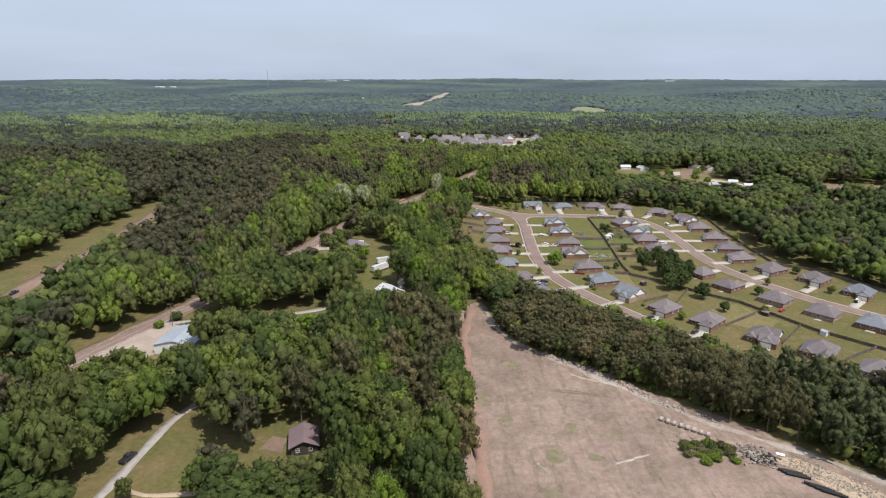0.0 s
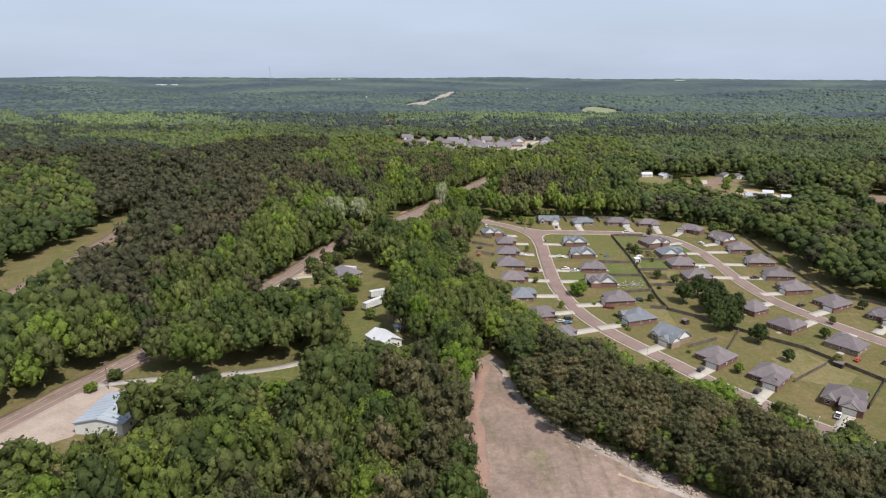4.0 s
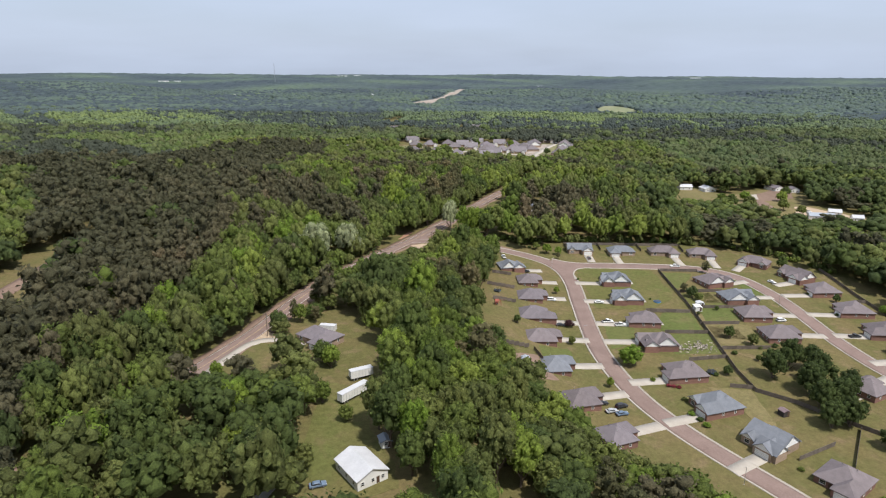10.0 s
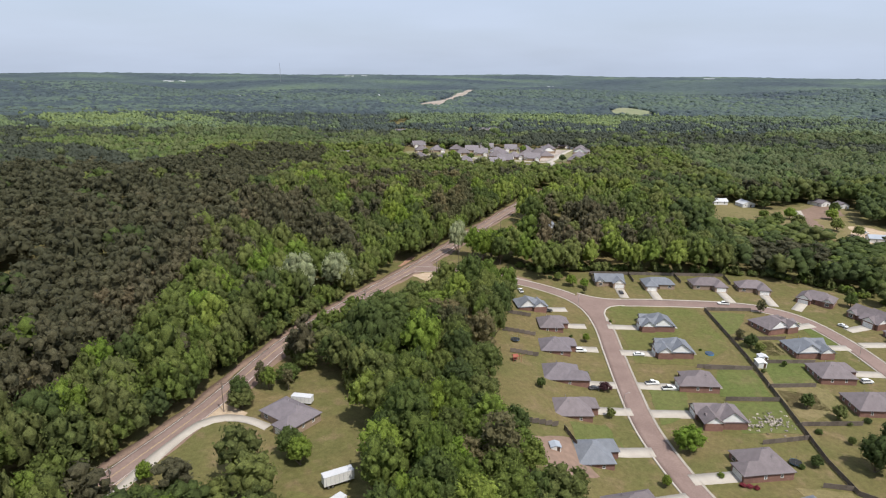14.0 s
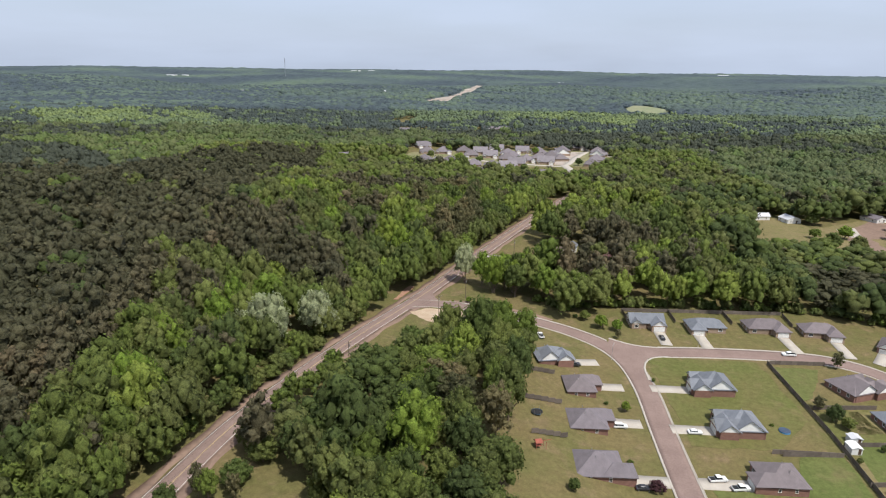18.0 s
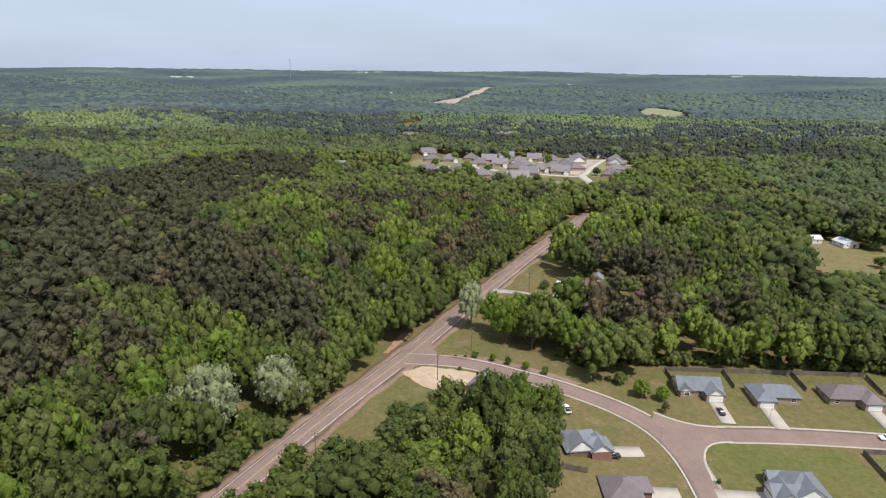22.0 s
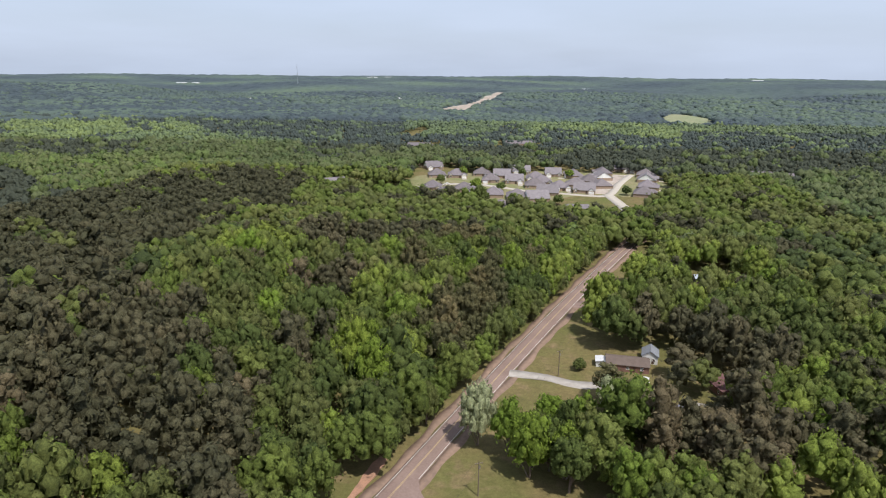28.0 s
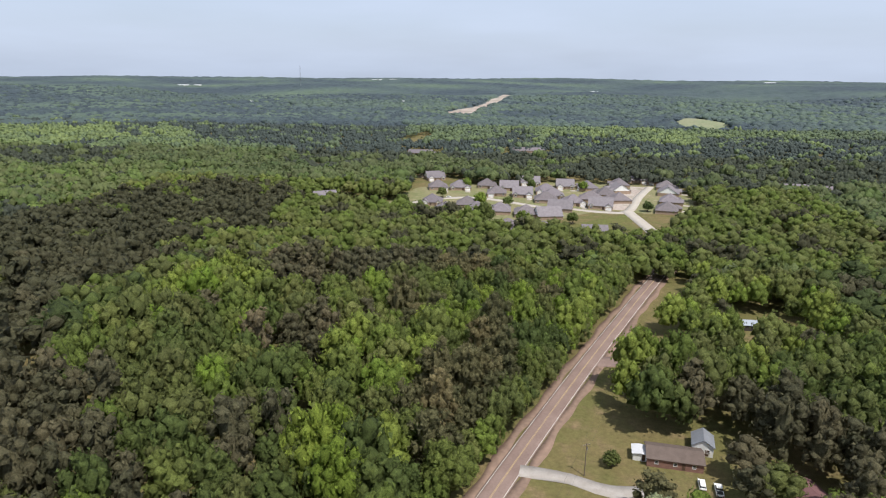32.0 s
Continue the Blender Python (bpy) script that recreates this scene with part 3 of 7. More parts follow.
PINES = [
    [(18, 258), (32, 234), (48, 223), (72, 197), (100, 169), (148, 117), (186, 75), (260, 90), (206, 178), (166, 207), (124, 240), (104, 255), (86, 266), (64, 277), (44, 284), (34, 276)],
    [(-178, 320), (-140, 320), (-122, 420), (-138, 530), (-165, 560), (-165, 640), (-178, 700), (-180, 810), (-160, 890), (-190, 1025), (-285, 1046), (-300, 939), (-322, 860), (-394, 898), (-489, 1008), (-594, 1075), (-600, 900), (-420, 740), (-286, 556), (-205, 400)],
    [(40, 580), (75, 566), (90, 590), (70, 625), (48, 612)],
    [(64, 625), (92, 610), (112, 640), (90, 668), (68, 655)],
    [(170, 566), (215, 556), (235, 600), (190, 615)],
    [(-10, 155), (2, 160), (2, 260), (-8, 262), (-20, 210)],
    [(-165, 557), (-118, 545), (-84, 542), (-60, 527), (-68, 574), (-76, 597), (-113, 620), (-162, 666)],
    [(-27, 671), (-2, 723), (10, 681), (3, 616), (-8, 603), (-22, 619), (-29, 648)],
    [(-128, 771), (-105, 811), (-3, 828), (-2, 789), (-78, 759), (-96, 728)],
    [(-92, 699), (-68, 719), (-61, 683), (-71, 670)],
    [(-149, 634), (-132, 635), (-108, 602), (-101, 586), (-120, 585)],
    [(-86, 637), (-74, 640), (-61, 613), (-67, 605)],
    [(62, 670), (79, 672), (67, 606), (53, 600)],
    [(-1800, 2620), (-286, 2324), (-139, 1436), (-113, 1222), (-200, 1138), (-297, 1316), (-576, 1478), (-860, 1427)],
    [(329, 1583), (900, 1600), (612, 1380), (422, 1202), (289, 1229), (264, 1334)],
]
LIME = [(-640, 1085), (-590, 1125), (-520, 1110), (-461, 1150), (-343, 1160), (-280, 1120), (-255, 1050), (-290, 1015), (-307, 960), (-345, 898), (-407, 945), (-515, 1040)]
LIME_FAR = [[(-880, 1480), (-930, 1560), (-860, 1640), (-790, 1590), (-740, 1650), (-690, 1540), (-600, 1450), (-630, 1380), (-655, 1268), (-711, 1259), (-770, 1380)], [(-700, 1740), (-640, 1650), (-590, 1600), (-475, 1440), (-522, 1431), (-620, 1540)]]


def pine_at(x, y):
    c = np.zeros(np.shape(x), bool)
    for p in PINES:
        c |= inside(x, y, p)
    band = np.sin(x / 150 + 0.6 * np.sin(y / 190)) + np.sin(y / 105 + x / 260 + 1.3) + 0.7 * np.sin((x + y) / 83)
    c = c | ((band > 0.1) & (y > 1250) & (x < 60)) | ((band > -0.5) & (y > 1700) & (x < -60)) | ((band > 0.75) & (y > 900)) | ((band > -0.1) & (x < -230)) | ((band > -0.9) & (x < -230) & (y > 1080) & (y < 1300))
    for p in [LIME] + LIME_FAR:
        c &= ~inside(x, y, p)
    return c


# ---- trees ----
def leaf_quads(P, Nn, size, rng, long=1.0):
    """Small bent leaf clumps at P, facing Nn."""
    n = len(P)
    a = np.cross(Nn, rng.normal(size=(n, 3)))
    a /= np.linalg.norm(a, axis=1)[:, None] + 1e-9
    b = np.cross(Nn, a)
    s = size * rng.uniform(0.6, 1.35, (n, 1))
    V = np.stack([P + a * s * long, P + b * s * 0.75 + Nn * s * 0.25, P - a * s * long * 0.9 - Nn * s * 0.15, P - b * s * 0.75 + Nn * s * 0.2], 1)
    V += rng.normal(size=V.shape) * size * 0.12
    return V.reshape(-1, 3), np.arange(n * 4).reshape(-1, 4)


def join(parts):
    V, Q, o = [], [], 0
    for v, q in parts:
        V.append(v), Q.append(q + o)
        o += len(v)
    return np.concatenate(V), np.concatenate(Q)


def lump(rng, sides=6, rings=2, cap=0.35):
    """A rounded clump, open below, of radius 1."""
    V, Q = [], []
    ph = rng.uniform(0, 6)
    for i in range(rings + 1):
        el_ = -cap + (1.45 + cap) * i / rings
        for k in range(sides):
            a = 2 * math.pi * (k + 0.5 * (i % 2)) / sides + ph
            r = 1 + rng.uniform(-0.26, 0.16)
            V.append((math.cos(el_) * math.cos(a) * r, math.cos(el_) * math.sin(a) * r, math.sin(el_) * r))
    for i in range(rings):
        for k in range(sides):
            Q.append((i * sides + k, i * sides + (k + 1) % sides, (i + 1) * sides + (k + 1) % sides, (i + 1) * sides + k))
    top = rings * sides
    for k in range(0, sides - 2, 2):
        Q.append((top, top + k + 1, top + k + 2, top + (k + 3) % sides if k + 3 < sides else top))
    return np.array(V), np.array([q for q in Q if len(set(q)) == 4])


def clad(cen, rad, leaves, size, rng, squash=0.92, jit=0.6, long=1.0):
    """Leaf clumps over the outer side of rounded clumps."""
    C, R = np.array(cen), np.array(rad)
    n = leaves * 4
    w = R ** 2
    k = rng.choice(len(C), n, p=w / w.sum())
    d = rng.normal(size=(n, 3))
    d[:, 2] = d[:, 2] * 0.9 + 0.4
    d /= np.linalg.norm(d, axis=1)[:, None]
    P = C[k] + d * R[k][:, None] * rng.uniform(0.92, 1.26, (n, 1)) * [1, 1, squash]
    depth = np.min(np.linalg.norm(P[:, None] - C[None], axis=2) / R[None] + (np.arange(len(C))[None] == k[:, None]) * 9, axis=1)
    keep = np.where(depth > 0.9)[0][:leaves]
    nn = d[keep] + rng.normal(size=(len(keep), 3)) * jit
    nn /= np.linalg.norm(nn, axis=1)[:, None]
    return leaf_quads(P[keep], nn, size, rng, long)


def bumps(rng, d, n, amount):
    """How far a crown swells or sinks along each way d."""
    c = rng.normal(size=(n, 3))
    c /= np.linalg.norm(c, axis=1)[:, None]
    return 1 + amount * (np.max(d @ c.T, axis=1) ** 6 - 0.45)


def spiral(n, low, high):
    """Ways spread evenly round, from the height low to high."""
    z = low + (high - low) * (np.arange(n) + 0.5) / n
    a = np.arange(n) * 2.39996
    q = np.sqrt(1 - z * z)
    return np.stack([np.cos(a) * q, np.sin(a) * q, z], 1)


def crown(rng, ways, reach, size, foot, tall, squash, sides, rings, leaves, leaf, core, long=1.0):
    """Small clumps on an uneven egg, closed by a core."""
    cen = list(ways * reach[:, None] * [1, 1, tall] + [0, 0, foot])
    rad = list(size)
    v, q = lump(rng, sides + 2, rings, 0.9)
    parts = [(v * [core, core, core * tall] + [0, 0, foot], q)]
    for c, r in zip(cen, rad):
        v, q = lump(rng, sides, rings, 0.6)
        parts.append((v * r * 0.92 * [1, 1, squash] + c, q))
    if leaves:
        parts.append(clad(cen, rad, leaves, leaf, rng, squash, 0.6, long))
    return join(parts)


def broad_crown(seed, leaves, leaf, lobes=36, sides=5, rings=2):
    """A round, lobed crown about 2 wide and 2 high, from z = 0 to 2."""
    rng = np.random.default_rng(seed)
    d = spiral(lobes, -0.55, 0.99) + rng.normal(size=(lobes, 3)) * 0.10
    d /= np.linalg.norm(d, axis=1)[:, None]
    reach = 0.70 * bumps(rng, d, 8, 0.34) * rng.uniform(0.9, 1.08, lobes)
    wide = 1.5 / math.sqrt(lobes)
    return crown(rng, d, reach, wide * rng.uniform(0.75, 1.25, lobes), 0.96, 1.06, 0.9, sides, rings, leaves, leaf, 0.62)


def low_crown(seed, leaves, wide, sides=6, rings=2, lobes=1):
    """A far crown: uneven domes with a few leaf clumps."""
    rng = np.random.default_rng(seed)
    parts = []
    for k in range(lobes):
        v, q = lump(rng, sides, rings, 0.6)
        if lobes == 1:
            parts.append((v * [wide, wide, 1.0] + [0, 0, 0.95], q))
        else:
            a, w = k * 6.28 / lobes + rng.uniform(-0.4, 0.4), wide * rng.uniform(0.5, 0.72)
            parts.append((v * [w, w, 0.75] + [math.cos(a) * wide * 0.45, math.sin(a) * wide * 0.45, 0.75 + rng.uniform(0, 0.45)], q))
    if leaves:
        parts.append(clad([np.array([0, 0, 0.95])], [1.0 * wide], leaves, 0.24, rng, 1.0, 0.6))
    return join(parts)


def pine_crown(seed, leaves, leaf, lobes=34, sides=4, rings=2):
    """A tall pine crown about 2 wide and 3 high, of needle clumps on a blunt cone."""
    rng = np.random.default_rng(seed)
    d = spiral(lobes, -0.6, 0.99) + rng.normal(size=(lobes, 3)) * 0.10
    d /= np.linalg.norm(d, axis=1)[:, None]
    reach = 0.72 * bumps(rng, d, 9, 0.30) * rng.uniform(0.88, 1.12, lobes)
    wide = 1.35 / math.sqrt(lobes)
    return crown(rng, d, reach, wide * rng.uniform(0.75, 1.25, lobes), 1.45, 1.75, 0.85, sides, rings, leaves, leaf, 0.60, 1.5)


def tube(pts, r0, r1, sides=6):
    pts = np.array(pts, float)
    n = len(pts)
    V = []
    for i, p in enumerate(pts):
        t = pts[min(i + 1, n - 1)] - pts[max(i - 1, 0)]
        t /= np.linalg.norm(t)
        a = np.cross(t, [0.31, 0.93, 0.2])
        a /= np.linalg.norm(a)
        b = np.cross(t, a)
        r = r0 + (r1 - r0) * i / (n - 1)
        for k in range(sides):
            an = 2 * math.pi * k / sides
            V.append(p + r * (math.cos(an) * a + math.sin(an) * b))
    Q = [(i * sides + k, i * sides + (k + 1) % sides, (i + 1) * sides + (k + 1) % sides, (i + 1) * sides + k) for i in range(n - 1) for k in range(sides)]
    return np.array(V), np.array(Q)


def broad_trunk(seed):
    """Trunk and limbs for a crown whose foot is at 0; it reaches 1.4 below."""
    rng = np.random.default_rng(seed)
    parts = [tube([(0, 0, -1.4), (0.02, 0.01, -0.6), (0, 0.03, 0.2), (0.03, 0, 0.9)], 0.085, 0.03)]
    for i in range(5):
        a = i * 1.3 + rng.uniform(0, 0.5)
        h = rng.uniform(-0.3, 0.4)
        e = np.array([math.cos(a) * 0.6, math.sin(a) * 0.6, h + 0.7])
        parts.append(tube([(0, 0, h), e * 0.5 + [0, 0, h * 0.3], e], 0.04, 0.012, 5))
    return join(parts)


def pine_trunk(seed):
    rng = np.random.default_rng(seed)
    parts = [tube([(0, 0, -2.2), (0.01, 0, -0.6), (0, 0.01, 1.2), (0, 0, 2.5)], 0.075, 0.02)]
    for i in range(5):
        a, h = i * 2.3, 0.1 + 0.35 * i
        parts.append(tube([(0, 0, h), (math.cos(a) * 0.3, math.sin(a) * 0.3, h + 0.05), (math.cos(a) * 0.6, math.sin(a) * 0.6, h + 0.13)], 0.02, 0.008, 4))
    return join(parts)


NB, NP = 6, 5
HI_B = [broad_crown(10 + i, 560, 0.062, 26 + i, 5, 2) for i in range(NB)]
HI_P = [pine_crown(40 + i, 520, 0.062, 22 + i, 4, 2) for i in range(NP)]
STUFF_B = [broad_crown(60 + i, 160, 0.084, 16, 4, 2) for i in range(NB)]
STUFF_P = [pine_crown(80 + i, 160, 0.082, 13, 4, 2) for i in range(NP)]
MID_B = [broad_crown(100 + i, 36, 0.12, 7, 4, 2) for i in range(NB)]
MID_P = [pine_crown(120 + i, 72, 0.125, 6, 4, 2) for i in range(NP)]
LOW_B = [low_crown(140 + i, 6, 1.0, 5, 2, 2) for i in range(NB)]
LOWER_B = [low_crown(145 + i, 14, 1.0, 5, 2, 4) for i in range(NB)]
LOWER_P = [low_crown(165 + i, 10, 0.85, 5, 2, 3) for i in range(NP)]
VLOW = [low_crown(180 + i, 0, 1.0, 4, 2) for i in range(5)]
LOW_P = [low_crown(160 + i, 5, 0.8, 5, 2, 2) for i in range(NP)]
MESH_B = [mesh_np("crown", *t, M_LEAF, smooth=True) for t in HI_B]
MESH_P = [mesh_np("crown", *t, M_NEEDLE, smooth=True) for t in HI_P]
COLOURED = {m: [mesh_np("crown", *t, m, smooth=True) for t in HI_B] for m in (M_PALE, M_BRIGHT, M_WEED, M_PURPLE, M_AZALEA, M_SHADE)}
TRUNK_B = [mesh_np("trunk", *broad_trunk(i), M_BARK, smooth=True) for i in range(NB)]
TRUNK_P = [mesh_np("trunk", *pine_trunk(i), M_BARK, smooth=True) for i in range(NP)]


def tree(x, y, radius, height, pine=False, label="", group="trees of the wood", kind_no=None, name=None, leaf=None):
    """A tree of its own: trunk with limbs, and a crown."""
    k = int(abs(x * 7.3 + y * 3.1)) if kind_no is None else kind_no
    e = new(name or ("pine_tree" if pine else "broadleaf_tree"))
    crown_h = height * ((0.84 if group == "trees of the wood" else 0.9) if pine else 0.82 if group == "trees of the wood" else 0.92)
    sz = crown_h / (2.85 if pine else 1.95)
    e.matrix_basis = Matrix.Translation((x, y, gz(x, y))) @ Matrix.Rotation((x * 1.7 + y) % 6.28, 4, "Z")
    for nm, meshes in (("trunk", TRUNK_P if pine else TRUNK_B), ("crown", COLOURED[leaf] if leaf else MESH_P if pine else MESH_B)):
        o = new(nm, meshes[k % len(meshes)])
        o.parent = e
        o.matrix_basis = Matrix.Translation((0, 0, height - crown_h)) @ Matrix.Diagonal((radius, radius, sz, 1))
    return tagged(e, label or ("tall dark green pine with an open crown" if pine else "leafy green broadleaf tree of the wood"), "tree", group)


def scatter(x0, x1, y0, y1, gap, seed):
    """Uneven planting, about gap apart, on closed ground only."""
    rng = np.random.default_rng(seed)
    X, Y = np.meshgrid(np.arange(x0, x1, gap), np.arange(y0, y1, gap * 0.9))
    X = X + (np.arange(X.shape[0]) % 2)[:, None] * gap / 2
    X, Y = (X + rng.uniform(-0.36, 0.36, X.shape) * gap).ravel(), (Y + rng.uniform(-0.36, 0.36, Y.shape) * gap).ravel()
    keep = ~open_ground(X, Y)
    return X[keep], Y[keep], rng


def wave(x, y):
    return 0.5 + 0.25 * np.sin(x / 31 + 1.5 * np.sin(y / 47)) + 0.25 * np.sin(y / 27 + 1.3 * np.sin(x / 39 + 2))


def wood(name, templates, X, Y, R, H, T, frac, unit_h, rng, material, label):
    """Woods that nobody could count: copies of a few crowns in one mesh."""
    VV, QQ, TT, o = [], [], [], 0
    pick = rng.integers(0, len(templates), len(X))
    ang = rng.uniform(0, 6.28, len(X))
    for k, (v, q) in enumerate(templates):
        s = np.where(pick == k)[0]
        if not len(s):
            continue
        c, sn = np.cos(ang[s])[:, None], np.sin(ang[s])[:, None]
        ch = H[s] * frac
        P = np.empty((len(s), len(v), 3))
        P[:, :, 0] = (v[:, 0] * c - v[:, 1] * sn) * R[s][:, None] + X[s][:, None]
        P[:, :, 1] = (v[:, 0] * sn + v[:, 1] * c) * R[s][:, None] + Y[s][:, None]
        P[:, :, 2] = v[:, 2][None] * (ch / unit_h)[:, None] + (ground(X[s], Y[s]) + H[s] - ch)[:, None]
        VV.append(P.reshape(-1, 3))
        QQ.append((q[None] + (np.arange(len(s)) * len(v))[:, None, None]).reshape(-1, 4) + o)
        TT.append(np.repeat(T[s], len(v)))
        o += len(s) * len(v)
    me = mesh_np(name, np.concatenate(VV), np.concatenate(QQ), material, tint=np.concatenate(TT), smooth=True)
    return tagged(new(name, me), label, "woods", kind="stuff")


def tints(X, Y, rng, pine):
    if len(Y) and Y.min() > 790:
        big_ = wave(X * 0.21 + 40, Y * 0.16) * 0.6 + wave(X * 0.9, Y * 0.7) * 0.4
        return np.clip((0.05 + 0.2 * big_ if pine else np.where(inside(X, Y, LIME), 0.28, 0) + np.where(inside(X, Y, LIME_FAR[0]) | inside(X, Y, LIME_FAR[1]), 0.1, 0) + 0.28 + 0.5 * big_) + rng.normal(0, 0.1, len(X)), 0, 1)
    if pine:
        return np.clip(0.25 + 0.5 * wave(Y * 0.7, X * 0.7) + rng.normal(0, 0.2, len(X)), 0, 1)
    return np.clip(np.where(inside(X, Y, LIME), 0.4, 0) + 0.12 + 0.55 * wave(X, Y) + rng.normal(0, 0.24 if Y.min() < 1700 else 0.08, len(X)), 0, 1)


# stretches of trees lowered, mostly to clear the camera's view of what lies behind: x from, to, y from, to, share of
# the height
SHORT = [(170, 360, 560, 660, 0.5), (-112, -52, 270, 328, 0.84), (-112, -52, 328, 352, 0.62), (-95, -45, 205, 262, 0.62), (30, 76, 592, 647, 0.58), (-4, 60, 330, 420, 0.72), (20, 170, 200, 330, 0.66), (-30, 30, 505, 533, 0.5), (-78, -40, 355, 375, 0.5), (-66, -26, 110, 152, 0.55), (-112, -62, 80, 138, 0.45), (-132, -84, 176, 226, 0.75), (-48, -8, 255, 290, 0.62), (-66, -12, 425, 520, 0.66), (-72, -50, 300, 345, 0.8)]


def plant(x0, x1, y0, y1, gap, seed, area, b_t, p_t, tag, single=(0, 0), where=None, far=False, only_pine=False, lift=(0.0, 0.0)):
    X, Y, rng = scatter(x0, x1, y0, y1, gap, seed)
    m = area(X, Y)
    X, Y = X[m], Y[m]
    inp, patchy = pine_at(X, Y), np.sin(X / 13 + 2 * np.sin(Y / 17)) + np.sin(Y / 11 + 2 * np.sin(X / 19))
    isp = np.where(inp, patchy + rng.normal(0, 0.4, len(X)) > -1.5, patchy + rng.normal(0, 0.4, len(X)) > 1.45)
    if only_pine:
        isp = rng.uniform(size=len(X)) > 0.07
    for pine in (False, True):
        s = isp == pine
        x, y = X[s], Y[s]
        n = len(x)
        big = rng.uniform(size=n) ** 2
        H = (12.0 + 5.5 * big + rng.uniform(-2, 2, n)) * (1.1 if pine else 1.0) * (1.0 if only_pine else 1.0 + (0.38 - 0.22 * ss(130, 190, np.abs(x))) * (1 - ss(700, 860, y)))
        R = (gap if not only_pine else gap * 1.12) * ((0.50 + 0.17 * big) if pine else (0.53 + 0.30 * big))
        if pine:
            H = np.where(inside(x, y, PINES[0]), H - 0.5, H)
        for x0_, x1_, y0_, y1_, f_ in SHORT:
            H = np.where((x > x0_) & (x < x1_) & (y > y0_) & (y < y1_), H * f_, H)
        # tint sinks with distance to lead into the belts with painted haze
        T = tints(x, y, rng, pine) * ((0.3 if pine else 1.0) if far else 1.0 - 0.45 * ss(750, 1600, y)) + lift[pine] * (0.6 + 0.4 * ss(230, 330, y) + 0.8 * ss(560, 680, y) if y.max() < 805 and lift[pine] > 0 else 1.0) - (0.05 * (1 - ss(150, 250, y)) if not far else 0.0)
        order = np.argsort(np.abs(x + 10) + 0.08 * np.abs(y - 420) + where(x, y) if where else np.abs(x))
        for i in order[:single[pine]]:
            lit = ((x[i] + 46) / 22) ** 2 + ((y[i] - 627) / 24) ** 2 < 1
            grey = min(math.hypot(x[i] - gx, y[i] - gy) for gx, gy in ((-119, 519), (-104, 512), (40, 612))) < 5.5
            tree(float(x[i]), float(y[i]), float(R[i]), float(H[i]), pine, kind_no=int(rng.integers(0, 60)), leaf=None if pine else M_BRIGHT if lit else M_PALE if grey else None,
                 label="" if pine else "tall tree with bright fresh green leaves" if lit else "pale silvery green leafy tree in the wood" if grey else "")
        rest = order[single[pine]:]
        if len(rest):
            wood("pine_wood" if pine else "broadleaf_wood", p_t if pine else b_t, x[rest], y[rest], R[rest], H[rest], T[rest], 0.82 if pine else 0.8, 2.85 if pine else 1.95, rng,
                 M_DISTANT_HAZE if y0 > 1700 else M_FAR_HAZE if far else (M_MID_HAZE_P if pine else M_MID_HAZE) if y0 > 790 and not -350 < x0 < -300 else M_BELT_S if only_pine and pine else M_NEEDLE_S if pine else M_LEAF_S, ("dark pine woods " if pine else "fresh green broadleaf woods ") + tag)


def corridor(x, y):
    return (np.abs(x) < 150) & ~belt(x, y)


def seen_near(x, y):
    return (np.abs(x) >= 150) & (np.abs(x) < 0.74 * y + 40)


def seen_far(x, y):
    return (np.abs(x) < 0.745 * y + 40) & ~mid_far(x, y)


def mid_far(x, y):
    return (y > 800) & (y < 1060) & (x > -330) & (x < 260)


def belt(x, y):
    return inside(x, y, PINES[0])


plant(-150, 150, 60, 800, 9.3, 1, corridor, STUFF_B, STUFF_P, "beside the road", single=(270, 90), lift=(0.14, 0.05))
plant(10, 260, 60, 320, 5.7, 6, belt, STUFF_B, STUFF_P, "between field and houses", single=(0, 190), only_pine=True)
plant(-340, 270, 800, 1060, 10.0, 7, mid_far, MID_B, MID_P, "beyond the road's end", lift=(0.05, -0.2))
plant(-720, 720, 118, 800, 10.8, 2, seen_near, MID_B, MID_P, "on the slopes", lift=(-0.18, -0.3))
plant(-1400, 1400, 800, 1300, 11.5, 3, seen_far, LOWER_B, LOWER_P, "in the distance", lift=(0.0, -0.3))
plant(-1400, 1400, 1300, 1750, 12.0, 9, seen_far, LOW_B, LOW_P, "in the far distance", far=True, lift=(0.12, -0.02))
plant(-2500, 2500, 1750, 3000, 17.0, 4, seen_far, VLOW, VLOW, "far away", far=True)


def hedge_row(line, off, y0, y1, gap, seed, label, wide=(4.2, 6.0), tall=(11, 18)):
    """Trees that lean over the road's edge."""
    rng = np.random.default_rng(seed)
    P = np.array(line)
    D = np.gradient(P, axis=0)
    D /= np.linalg.norm(D, axis=1)[:, None]
    Q = P + np.stack([-D[:, 1], D[:, 0]], 1) * off
    L = np.concatenate([[0], np.cumsum(np.linalg.norm(np.diff(Q, axis=0), axis=1))])
    s = np.arange(0, L[-1], gap)
    X, Y = np.interp(s, L, Q[:, 0]) + rng.uniform(-1.2, 1.2, len(s)), np.interp(s, L, Q[:, 1]) + rng.uniform(-1, 1, len(s))
    keep = (Y > y0) & (Y < y1) & ~((Y > 538) & (Y < 578))
    X, Y = X[keep], Y[keep]
    n = len(X)
    wood("broadleaf_wood", STUFF_B, X, Y, rng.uniform(*wide, n), rng.uniform(*tall, n), np.clip(rng.normal(0.5, 0.25, n), 0, 1), 0.9, 1.95, rng, M_LEAF_S, label)


